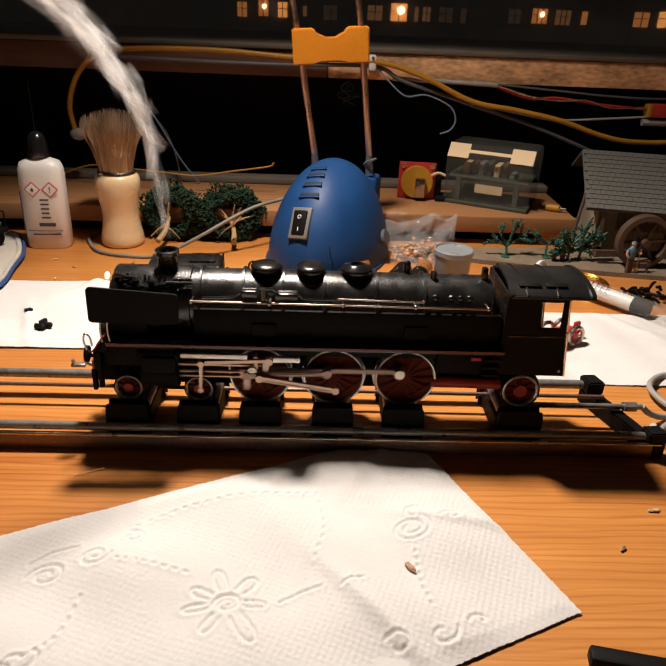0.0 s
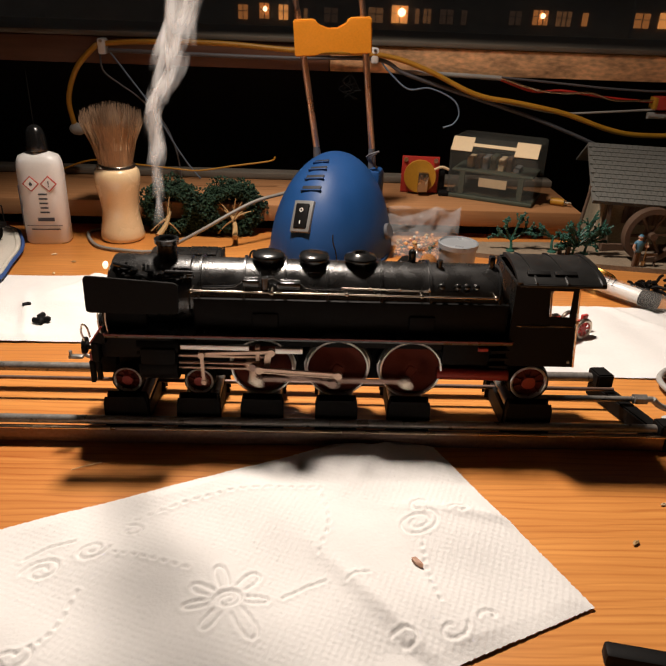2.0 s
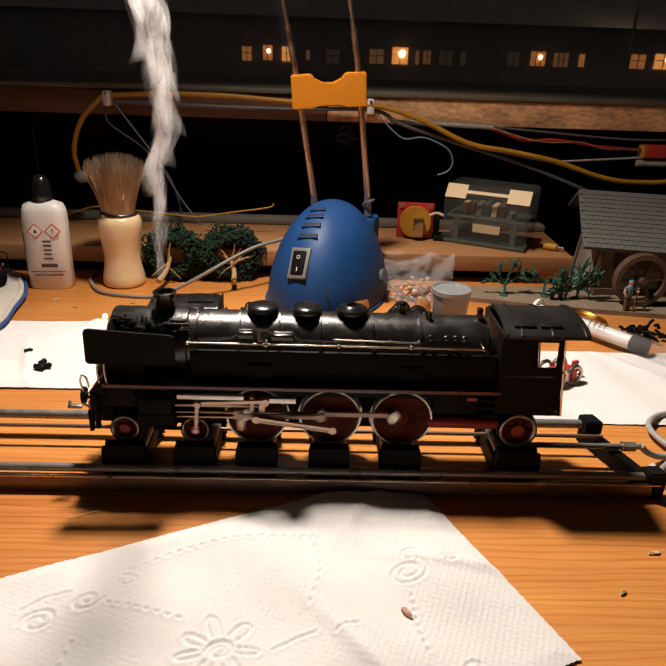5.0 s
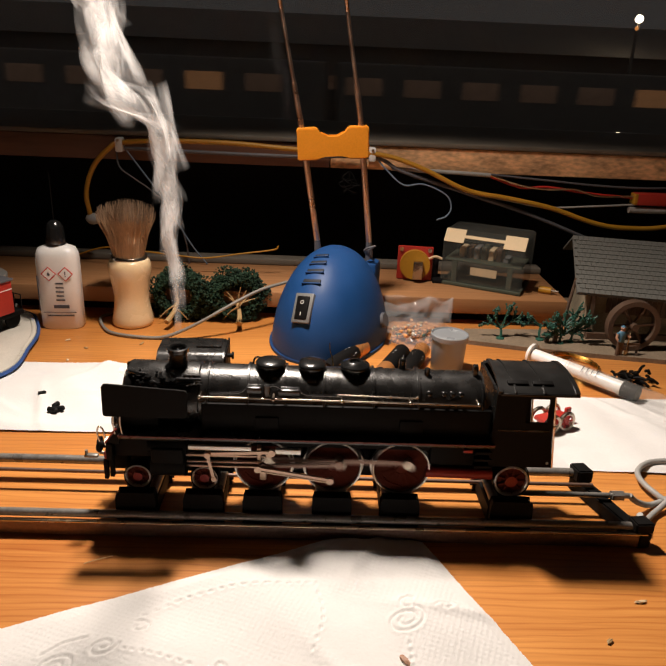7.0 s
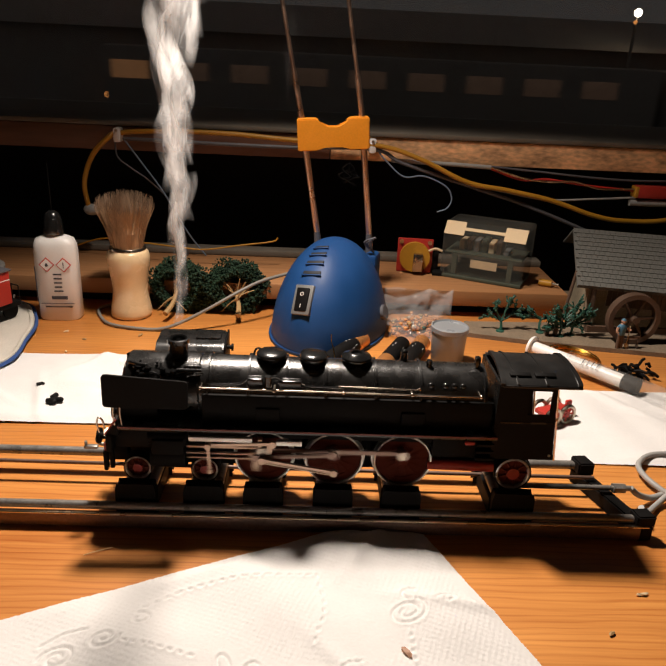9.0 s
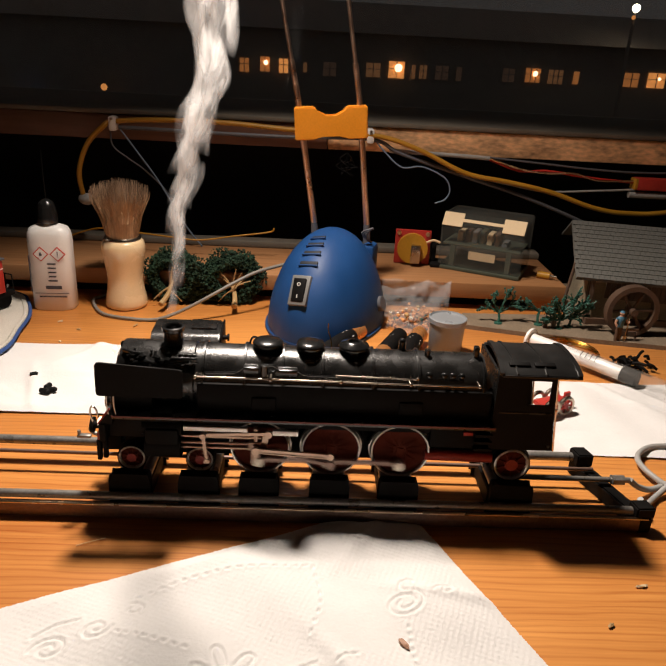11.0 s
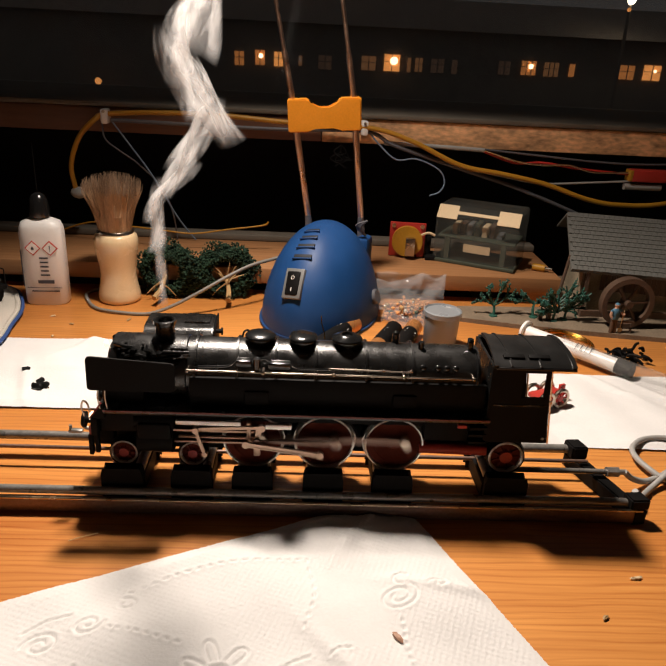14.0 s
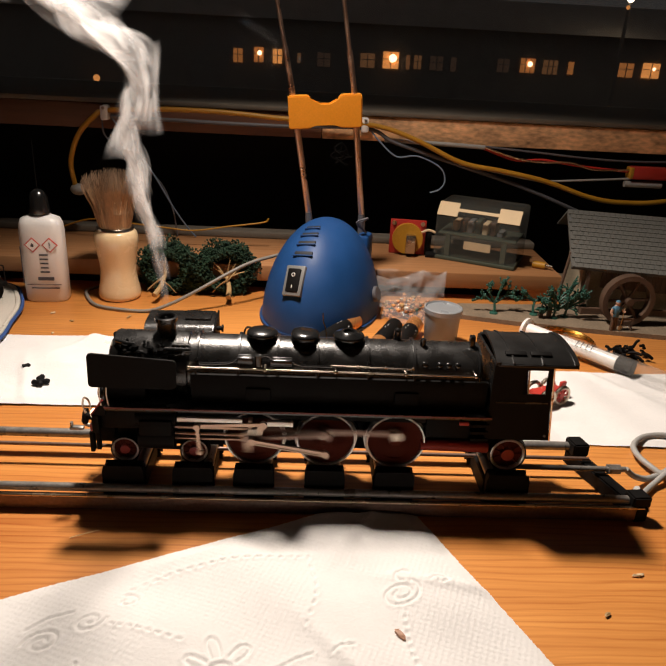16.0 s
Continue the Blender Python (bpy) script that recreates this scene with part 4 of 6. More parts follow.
for x in (0.0632, 0.0725):
    bm = box(BM(), x, x + 0.0078, -0.0011, 0.0011, -0.0006, 0.0009, 0.0003)
    bm.transform(Matrix.Translation((0, -0.0100, roof_bow(-0.0100))) @ Matrix.Rotation(radians(15), 4, "X"))
    lp("roof_vent", bm, BLACKMATT, roof)
for s in (-1, 1):
    lp("gutter", box(BM(), 0.0600, 0.0893, s * 0.0148 - 0.0006, s * 0.0148 + 0.0006, 0.0606, 0.0616, 0.0003), ROOFBLACK, roof)


# wheels
def wheel(name, x, z, r, spokes, label, crank=0.0, rim=None):
    c = Vector((x, -0.0106, z))
    bm = cyl(BM(), c + Vector((0, 0.0006, 0)), c + Vector((0, 0.0016, 0)), r * 0.97, seg=40)
    cyl(bm, c + Vector((0, -0.0004, 0)), c + Vector((0, 0.001, 0)), r * 0.24, seg=24)
    if crank:
        box(bm, x - 0.0016, x + crank + 0.0016, -0.0116, -0.0102, z - 0.0016, z + 0.0016, 0.0005)
        prism(bm, [(x - 0.9 * r * math.cos(a), z + 0.9 * r * math.sin(a)) for a in [(-0.75 + 1.5 * k / 10) for k in range(11)]], -0.0109, -0.0098)
    cyl(bm, c, (x, 0.0106, z), 0.0014, seg=12)
    cyl(bm, (x, 0.0090, z), (x, 0.0110, z), r, seg=40)
    w = lp(name, bm, WHEELRED, loco, label, at=c)
    for k in range(spokes):
        a = 2 * math.pi * k / spokes
        d = Vector((math.cos(a), 0, math.sin(a)))
        sp = cyl(BM(), d * r * 0.2, d * r * 0.93, r * 0.060, r * 0.045, 6)
        part("spoke", sp, WHEELRED, w, "", 40, (0, 0, 0)).location = (0, 0, 0)
    bm = lathe(BM(), [(r * 0.935, -0.0007), (r * 0.985, -0.0009), (r, -0.0004), (r, 0.0020), (r * 1.06, 0.0022), (r * 1.06, 0.0030), (r * 0.925, 0.0030), (r * 0.925, -0.0007)], c, 56, axis=(0, 1, 0))
    bmesh.ops.translate(bm, verts=bm.verts, vec=(0, 0, -BASE))
    part("tyre", bm, rim or TYRE, w, "dark tyre" if rim else "bright metal tyre", 30, (c.x, c.y, c.z - BASE))
    if rim:
        bm = lathe(BM(), [(r * 0.80, -0.0006), (r * 0.87, -0.0010), (r * 0.94, -0.0006), (r * 0.94, 0.0010), (r * 0.80, 0.0010), (r * 0.80, -0.0006)], c, 48, axis=(0, 1, 0))
        bmesh.ops.translate(bm, verts=bm.verts, vec=(0, 0, -BASE))
        part("rim_ring", bm, TYRE, w, "pale metal ring", 30, (c.x, c.y, c.z - BASE))
        bm = lathe(BM(), [(0, -0.0012), (r * 0.34, -0.0010), (r * 0.36, 0.0008), (0, 0.0008)], c, 24, axis=(0, 1, 0))
        bmesh.ops.translate(bm, verts=bm.verts, vec=(0, 0, -BASE))
        part("hub", bm, REDFRAME, w, "red hub", 30, (c.x, c.y, c.z - BASE))
    if crank:
        bm = cyl(cyl(BM(), (x + crank, -0.0110, z), (x + crank, -0.0155, z), 0.0010, seg=14), (x + crank, -0.0143, z), (x + crank, -0.0153, z), 0.0018, seg=20)
        bmesh.ops.translate(bm, verts=bm.verts, vec=(0, 0, -BASE))
        part("crank_pin", bm, STEEL, w, "steel crank pin", 40, (c.x, c.y, c.z - BASE))
    return w


ZW, CRANK = 0.0260, 0.0045
DRIVERS = [wheel("driving_wheel", x, ZW, 0.0113, 14, "dark red driving wheel", CRANK) for x in (-0.0268, 0.0, 0.0264)]
for x in (-0.0752, -0.0495):
    wheel("bogie_wheel", x, 0.0197, 0.0054, 9, "small dark bogie wheel with a pale ring", rim=BLACKMATT)
wheel("trailing_wheel", 0.0700, 0.0216, 0.0073, 9, "dark spoked trailing wheel with a pale ring", rim=BLACKMATT)
for x in (-0.0268, 0.0, 0.0264):
    bm = BM()
    o = [(x + 0.0128 * math.cos(a), ZW + 0.0128 * math.sin(a)) for a in [0.2 + (math.pi - 0.4) * k / 14 for k in range(15)]]
    i = [(x + 0.0121 * math.cos(a), ZW + 0.0121 * math.sin(a)) for a in [math.pi - 0.2 - (math.pi - 0.4) * k / 14 for k in range(15)]]
    lp("splasher", prism(bm, o + i, -0.0108, -0.0070), BLACKMATT)


def bar(bm, p, q, w, y0, y1):
    p, q = Vector(p), Vector(q)
    d = (q - p).normalized()
    s = Vector((-d.y, d.x)) * w
    return prism(bm, [tuple(p - s), tuple(q - s), tuple(q + s), tuple(p + s)], y0, y1)


# rods, built about the pin of the middle driver with the crank to the right
bm = bar(BM(), (-0.0268, 0), (0.0264, 0), 0.0008, -0.0134, -0.0126)
for x in (-0.0268, 0.0, 0.0264):
    cyl(bm, (x, -0.0140, 0), (x, -0.0122, 0), 0.0018, seg=18)
coupling = part("coupling_rod", bm, RODSTEEL, loco, "brownish steel coupling rod")
ROD_L = 0.0288
bm = bar(BM(), (0, 0), (-ROD_L, 0), 0.0007, -0.0158, -0.0149)
bar(bm, (-0.003, 0.0), (-ROD_L + 0.003, 0.0), 0.0003, -0.0161, -0.0149)
for x, r in ((0.0, 0.0016), (-ROD_L, 0.0014)):
    cyl(bm, (x, -0.0163, 0), (x, -0.0145, 0), r, seg=18)
main_rod = part("main_rod", bm, RODSTEEL, loco, "brownish steel main rod")
ECC_L = 0.0276
bm = bar(BM(), (0, 0), (ECC_L, 0), 0.0009, -0.0172, -0.0166)
for q in (-0.00075, 0.00075):
    bar(bm, (0.001, q), (ECC_L - 0.001, q), 0.0002, -0.0175, -0.0166)
for x in (0.0, ECC_L):
    cyl(bm, (x, -0.0177, 0), (x, -0.0162, 0), 0.0014, seg=18)
eccentric = part("eccentric_rod", bm, BRONZE, loco, "bright steel eccentric rod")
ZC = 0.0283
bm = box(BM(), -0.0024, 0.0026, -0.0150, -0.0122, -0.0019, 0.0019, 0.0004)
cyl(bm, (-0.0290, -0.0128, 0), (0, -0.0128, 0), 0.0006, seg=10)
box(bm, -0.0012, 0.0012, -0.0150, -0.0128, -0.0065, -0.0010, 0.0003)
crosshead = part("crosshead", bm, BRONZE, loco, "steel crosshead and piston rod")
bm = bar(BM(), (0, 0), (0.0010, -0.0105), 0.0006, -0.0164, -0.0156)
cyl(bm, (0, -0.0166, 0), (0, -0.0150, 0), 0.0012, seg=14)
cyl(bm, (0.0010, -0.0166, -0.0105), (0.0010, -0.0150, -0.0105), 0.0010, seg=14)
combo = part("combination_lever", bm, BRONZE, loco, "steel combination lever")
bm = box(BM(), -0.0560, -0.0260, -0.0138, -0.0120, 0.0308, 0.0318, 0.0002)
box(bm, -0.0560, -0.0285, -0.0138, -0.0120, 0.0262, 0.0270, 0.0002)
box(bm, -0.0290, -0.0275, -0.0145, -0.0115, 0.0262, 0.0355, 0.0002)
lp("slide_bar", bm, BRONZE, label="steel slide bars")
bm = bar(BM(), (-0.0475, 0.0328), (-0.0235, 0.0340), 0.0006, -0.0152, -0.0144)
cyl(bm, (-0.0475, -0.0156, 0.0328), (-0.0475, -0.0140, 0.0328), 0.0013, seg=14)
cyl(bm, (-0.0235, -0.0156, 0.0338), (-0.0235, -0.0140, 0.0338), 0.0014, seg=14)
bar(bm, (-0.0245, 0.0330), (-0.0252, 0.0270), 0.0011, -0.0150, -0.0142)
lp("radius_rod", bm, BRONZE, label="steel valve gear rod")
bm = box(BM(), -0.0545, -0.0310, -0.0165, -0.0150, 0.0352, 0.0370, 0.0002)
box(bm, -0.0220, -0.0125, -0.0168, -0.0150, 0.0344, 0.0364, 0.0002)
lp("lifting_bar", bm, TYRE, label="pale metal bars under the running board")

# ---- small black parts, crumbs and scratches ----
def crumb(name, label, cat, x, y, z, sx, sy, sz, mat, turn=0, seed=0):
    bm = ball(BM(), (0, 0, sz), 1.0, 2, (sx, sy, sz))
    r = random.Random(seed)
    for v in bm.verts:
        v.co *= 1 + r.uniform(-0.22, 0.22)
        v.co.z = max(v.co.z, 0)
    return solo(name, bm, mat, label, cat, at=(x, y, z), turn=turn)


crumb("wood_crumb", "small brown wood splinter on the paper towel", "crumb", 0.0218, -0.0806, 0.0015, 0.0024, 0.0009, 0.0007, SKIN, -55, 1)
crumb("paper_crumb", "tiny beige crumb on the paper towel", "crumb", -0.057, -0.0748, 0.0015, 0.0010, 0.0007, 0.0006, TWIG, 20, 2)
for x, y, a, L in ((-0.152, 0.090, 30, 0.0026), (-0.140, 0.0775, 70, 0.0028), (-0.1375, 0.0740, 10, 0.0040), (-0.1400, 0.0725, -15, 0.0040)):
    bm = cyl(BM(), (-L / 2, 0, 0.0014), (L / 2, 0, 0.0014), 0.0013, seg=12)
    ball(bm, (L / 2, 0, 0.0014), 0.0016, 1)
    solo("small_screw", bm, BLACKMATT, "tiny black loose part on the paper towel", "small part", group="loose black parts", at=(x, y, 0.0012), turn=a)
for x, y, a in ((-0.110, 0.0725, 15), (0.182, 0.060, 30)):
    crumb("metal_chip", "small grey chip on the paper towel", "chip", x, y, 0.0012, 0.0028, 0.0010, 0.0004, SILL, a, 5)
for i, (x, y) in enumerate(((-0.150, 0.158), (-0.165, 0.170), (-0.118, 0.168), (-0.155, 0.139), (0.15, -0.06), (0.108, -0.052), (0.09, -0.07))):
    crumb("wood_chip", "pale wood chip lying on the table", "chip", x, y, 0, 0.0014 + 0.0005 * (i % 3), 0.0007, 0.0005, CREAM if i % 2 else TWIG, 37 * i, 20 + i)
solo("hair", tube(BM(), [(-0.0890, -0.0385, 0.0004), (-0.0850, -0.0368, 0.0008), (-0.0800, -0.0340, 0.0004)], 0.00016, 6), CREAM, "pale thin bristle lying on the table", "bristle")
solo("moss_tuft", tube(tube(BM(), [(-0.108, 0.131, 0.001), (-0.100, 0.134, 0.003), (-0.093, 0.131, 0.001)], 0.0005, 6), [(-0.104, 0.135, 0.001), (-0.099, 0.131, 0.002), (-0.096, 0.136, 0.001)], 0.0004, 6), OLIVE, "dry olive tuft on the paper towel", "tuft")

# ---- steam oil bottle ----
b = thing("oil_bottle", "white plastic dropper bottle with black cap", "bottle", (-0.1765, 0.197, 0), 4)
bm = lathe(BM(), [(0, 0.0), (0.93, 0.0), (1.0, 0.0012), (1.0, 0.046), (0.97, 0.050), (0.86, 0.0535), (0.55, 0.0555), (0.30, 0.0560), (0.28, 0.058), (0, 0.058)], seg=48)
for v in bm.verts:
    r = math.hypot(v.co.x, v.co.y)
    if r > 1e-6:
        cx, sy = v.co.x / r, v.co.y / r
        k = (abs(cx) ** 3.2 + abs(sy) ** 3.2) ** (-1 / 3.2)
        m = min(1, max(0, (r - 0.3) / 0.5))
        v.co.x, v.co.y = r * cx * (k * m + 1 - m) * 0.0134, r * sy * (k * m + 1 - m) * (0.0085 if r > 0.35 else 0.0134)
part("body", bm, WHITEPL, b, "white rounded bottle body", 60)
part("cap", lathe(BM(), [(0.0062, 0.057), (0.0064, 0.0585), (0.0062, 0.0600), (0.0056, 0.0660), (0.0040, 0.0700), (0.0016, 0.0715), (0, 0.0715)], seg=32), GLOSSBLACK, b, "glossy black screw cap", 50)
part("needle", cyl(BM(), (0, 0, 0.0715), (0, 0, 0.101), 0.00030, 0.0002, 8), BLACKMATT, b, "thin dropper needle")
YB = -0.00875
for x in (-0.0042, 0.0062):
    bm = prism(BM(), [(x, 0.0333), (x + 0.0049, 0.0382), (x, 0.0431), (x - 0.0049, 0.0382)], YB, YB + 0.0006)
    dm = part("hazard_diamond", bm, REDINK, b, "red framed hazard diamond")
    bm = prism(BM(), [(x, 0.0342), (x + 0.0040, 0.0382), (x, 0.0422), (x - 0.0040, 0.0382)], YB - 0.0002, YB + 0.0003)
    part("diamond_field", bm, WHITEPL, dm)
    if x < 0:
        bm = lathe(BM(), [(0, -0.0011), (0.0010, -0.0006), (0.0008, 0.0006), (0, 0.0016)], (x, YB - 0.0002, 0.0380), 10, 1, 0.25)
    else:
        bm = box(BM(), x - 0.0003, x + 0.0003, YB - 0.0004, YB, 0.0376, 0.0400)
        box(bm, x - 0.0003, x + 0.0003, YB - 0.0004, YB, 0.0364, 0.0370)
    part("hazard_sign", bm, INK, dm)
for z, w in ((0.0318, 0.0052), (0.0290, 0.0050), (0.0262, 0.0050), (0.0234, 0.0046), (0.0206, 0.0056)):
    part("print_bar", box(BM(), 0.0018 - w / 2, 0.0018 + w / 2, YB, YB + 0.0006, z - 0.0005, z + 0.0005), INK, b)
part("print_bar", box(BM(), -0.0030, 0.0068, YB, YB + 0.0006, 0.0150, 0.0172), INK, b)
part("print_bar", box(BM(), -0.0075, 0.0095, YB, YB + 0.0006, 0.0095, 0.0102), INK, b)
part("print_bar", box(BM(), -0.0100, 0.0110, YB, YB + 0.0006, 0.0120, 0.01225), INK, b)
part("print_bar", box(BM(), -0.0121, -0.0116, YB + 0.0003, YB + 0.0010, 0.0130, 0.0370), INK, b)

# ---- shaving brush ----
b = thing("shaving_brush", "shaving brush with ivory handle and brown bristles", "brush", (-0.1325, 0.205, 0))
part("handle", lathe(BM(), [(0, 0), (0.0120, 0), (0.0134, 0.0010), (0.0138, 0.0030), (0.0132, 0.0070), (0.0121, 0.0125), (0.0114, 0.0180), (0.0116, 0.0240), (0.0128, 0.0315), (0.0139, 0.0380), (0.0140, 0.0415), (0.0132, 0.0445), (0.0115, 0.0462), (0, 0.0465)], seg=48), IVORY, b, "glossy ivory turned handle", 60)
part("collar", lathe(BM(), [(0.0113, 0.0460), (0.0117, 0.0464), (0.0117, 0.0474), (0.0112, 0.0480), (0, 0.0480)], seg=40), STEEL, b, "thin metal collar")
rb = random.Random(9)
bm, bt = BM(), BM()
for k in range(950):
    a, q = rb.uniform(0, 2 * math.pi), math.sqrt(rb.random())
    r0, r1, h = 0.0100 * q, 0.0182 * q + rb.uniform(-0.0008, 0.0008), 0.0365 - 0.006 * q * q + rb.uniform(-0.0045, 0.0020)
    c, s = math.cos(a), math.sin(a)
    p = [Vector((r0 * c, r0 * s, 0.0470)), Vector(((r0 * 0.55 + r1 * 0.45) * c, (r0 * 0.55 + r1 * 0.45) * s, 0.047 + h * 0.5)), Vector((r1 * c, r1 * s, 0.047 + h * 0.86)), Vector((r1 * 1.03 * c, r1 * 1.03 * s, 0.047 + h))]
    for tgt, i0, i1 in ((bm, 0, 1), (bm, 1, 2), (bt, 2, 3)):
        cyl(tgt, p[i0], p[i1], 0.00036 - 0.00009 * i0, 0.00036 - 0.00009 * i1, 3, False)
lathe(bm, [(0.0098, 0.0470), (0.0118, 0.058), (0.0090, 0.064), (0.0, 0.066)], seg=24)
tagged(part("bristles", bm, BRISTLE, b, "brown fanned bristles", 0), kind="stuff")
tagged(part("tip_fringe", bt, BRISTLETIP, b, "dark bristle tips", 0), kind="stuff")


# ---- model trees lying on the table ----
def lying_tree(x, y, turn, size, seed):
    t = thing("model_tree", "dark green model tree lying on its side", "model tree", (x, y, 0), turn, "lying model trees")
    r = random.Random(seed)
    bm, ends = BM(), []
    tube(bm, [(0, -0.020, 0.006), (0.001, -0.010, 0.010), (0, 0.0, 0.016)], 0.0019, 8, 4, 0.0012)
    for k in range(8):
        d = Vector((r.gauss(0, 1), r.uniform(-0.25, 0.9), r.gauss(0, 0.9))).normalized()
        p0 = Vector((0, r.uniform(-0.010, 0.0), 0.013))
        e = p0 + Vector((d.x * size * 0.7, d.y * size * 0.7, d.z * size * 0.65))
        e.z = max(e.z, 0.002)
        tube(bm, [tuple(p0), tuple((p0 + e) / 2 + Vector((0, 0, 0.001))), tuple(e)], 0.0007, 5, 3, 0.0003)
        ends.append(e)
    part("trunk", bm, TWIG, t, "tan plastic trunk and branches")
    V, F = [], []
    for k in range(6500):
        a, b2 = r.uniform(0, 6.283), r.uniform(-0.75, 1)
        rad = size * (0.62 + 0.38 * r.random()) * (1 + 0.18 * math.sin(3 * a + seed) * math.cos(2.2 * b2 * 3))
        c = Vector((math.cos(a) * math.sqrt(1 - b2 * b2) * rad, 0.002 + b2 * rad * 0.55 + 0.004, 0.0175 + math.sin(a) * math.sqrt(1 - b2 * b2) * rad * 0.92))
        if c.z < 0.0012 or (c.y < -0.004 and math.hypot(c.x, c.z - 0.0165) < size * 0.42):
            continue
        s, n0 = r.uniform(0.0005, 0.0013), len(V)
        q = Euler((r.uniform(0, 6), r.uniform(0, 6), r.uniform(0, 6))).to_matrix()
        for v in ((1, 0, 0), (-0.6, 0.9, 0), (-0.5, -0.9, 0.2), (0.1, 0, 1.0), (0, 0.2, -0.9)):
            V.append(tuple(c + q @ Vector(v) * s))
        F += [(n0 + i, n0 + j, n0 + k2) for i, j, k2 in ((0, 1, 3), (1, 2, 3), (2, 0, 3), (0, 1, 4), (1, 2, 4), (2, 0, 4))]
    me = bpy.data.meshes.new("crown")
    me.from_pydata(V, [], F)
    me.materials.append(LEAF)
    cr = new("crown", me)
    cr.parent = t
    tagged(cr, "ragged dark green flock crown", kind="stuff")


lying_tree(-0.1030, 0.212, -12, 0.0215, 3)
lying_tree(-0.0625, 0.213, 10, 0.0215, 8)

# ---- tender body behind the locomotive ----
t = thing("tender_body", "black model tender body lying behind the locomotive", "model train", (-0.0740, 0.112, 0.0012), 2)
o = [(-0.0150, 0.0), (0.0150, 0.0), (0.0150, 0.0175), (0.0130, 0.0210), (0.0085, 0.0235), (-0.0085, 0.0235), (-0.0130, 0.0210), (-0.0150, 0.0175)]
bm = prism(BM(), o, -0.0190, 0.0170, "x")
bmesh.ops.bevel(bm, geom=list(bm.edges), offset=0.0008, segments=2, affect="EDGES")
part("shell", bm, BLACK, t)
part("hatch", box(BM(), 0.0015, 0.0150, -0.0060, 0.0060, 0.0235, 0.0247, 0.0004), BLACK, t)
bm = box(BM(), 0.0170, 0.0180, -0.0135, 0.0135, 0.0, 0.0222, 0.0004)
cyl(bm, (0.0180, -0.004, 0.0185), (0.0215, -0.004, 0.0185), 0.0012)
cyl(bm, (0.0205, -0.004, 0.0185), (0.0215, -0.004, 0.0185), 0.0020)
part("end_plate", bm, BLACKMATT, t)
bm = BM()
for k in range(10):
    ball(bm, (-0.017 + 0.0036 * k, -0.0150, 0.0160), 0.0004, 1)
part("rivet_row", bm, BLACK, t)


# ---- batteries, cup, bag, ring, syringe ----
def battery(x, y, turn, flip, seed):
    t = thing("battery", "small black battery with copper coloured end", "battery", (x, y, 0.0052), turn, "three loose batteries")
    part("sleeve", cyl(BM(), (-0.0445, 0, 0), (-0.0120 if not flip else -0.0045, 0, 0), 0.0052, seg=28), BLACKMATT, t, "black battery sleeve")
    if not flip:
        part("copper_end", cyl(BM(), (-0.0120, 0, 0), (0, 0, 0), 0.0052, seg=28), COPPERB, t, "copper coloured end")
        part("terminal", cyl(BM(), (0, 0, 0), (0.0010, 0, 0), 0.0019, seg=16), STEEL, t)
    else:
        part("terminal", cyl(BM(), (-0.0045, 0, 0), (-0.0035, 0, 0), 0.0042, seg=20), DARKC, t)
        part("copper_end", cyl(BM(), (-0.0440, 0, 0), (-0.0340, 0, 0), 0.00528, seg=28), COPPERB, t, "copper coloured band")
    for k, (u, w) in enumerate(((-0.0165, 0.0075), (-0.0200, 0.0090))):
        a = radians(115 + 0 * k)
        bm = prism(BM(), [(u - 0.0009, -w / 2), (u + 0.0009, -w / 2), (u + 0.0009, w / 2), (u - 0.0009, w / 2)], 0.0051, 0.0053, "z")
        for v in bm.verts:
            ang = v.co.y / 0.0052 * 0.8 - 0.45
            v.co.y, v.co.z = v.co.z * math.sin(ang), v.co.z * math.cos(ang)
        part("print_bar", bm, WHITEPL, t)


battery(0.0225, 0.1620, 58, False, 1)
battery(0.0485, 0.1600, 66, True, 2)
battery(0.0598, 0.1600, 68, False, 3)
t = thing("plastic_cup", "small milky plastic cup with a lid", "cup", (0.0725, 0.142, 0))
part("cup", lathe(BM(), [(0, 0), (0.0092, 0), (0.0096, 0.0006), (0.0106, 0.0222), (0.0100, 0.0222), (0.0090, 0.0012), (0, 0.0012)], seg=40), FROST, t, "milky cup")
part("lid", lathe(BM(), [(0.0108, 0.0208), (0.0113, 0.0212), (0.0113, 0.0238), (0.0106, 0.0242), (0.0100, 0.0232), (0, 0.0230)], seg=40), FROST, t, "snap-on milky lid")
t = thing("bead_bag", "clear plastic bag half full of orange beads", "plastic bag", (0.0610, 0.192, 0), -3)
bm = bmesh.new()
bmesh.ops.create_grid(bm, x_segments=30, y_segments=20, size=1)
r = random.Random(12)
for side in (0,):
    for v in bm.verts:
        u, w = v.co.x, v.co.y
        nz = noise.noise_vector(Vector((2.2 * u, 2.4 * w, 3.1)))
        n2 = noise.noise_vector(Vector((6 * u, 5 * w, 7.7)))
        fold = 0.0055 * nz.x + 0.0036 * n2.y
        top = (w + 1) / 2
        belly = 0.010 * (1 - u * u) * (1 - top) + 0.0
        v.co = Vector((u * (0.0200 + 0.003 * top), -0.012 - belly + 0.022 * top + fold, 0.0006 + (0.0225 + 0.0045 * u + 0.006 * nz.y) * top ** 1.1 + 0.2 * abs(fold)))
bmesh.ops.solidify(bm, geom=list(bm.faces), thickness=0.0002)
ob = part("front_film", bm, FILM, t, "crinkled clear film", 180)
bm = bmesh.new()
bmesh.ops.create_grid(bm, x_segments=24, y_segments=16, size=1)
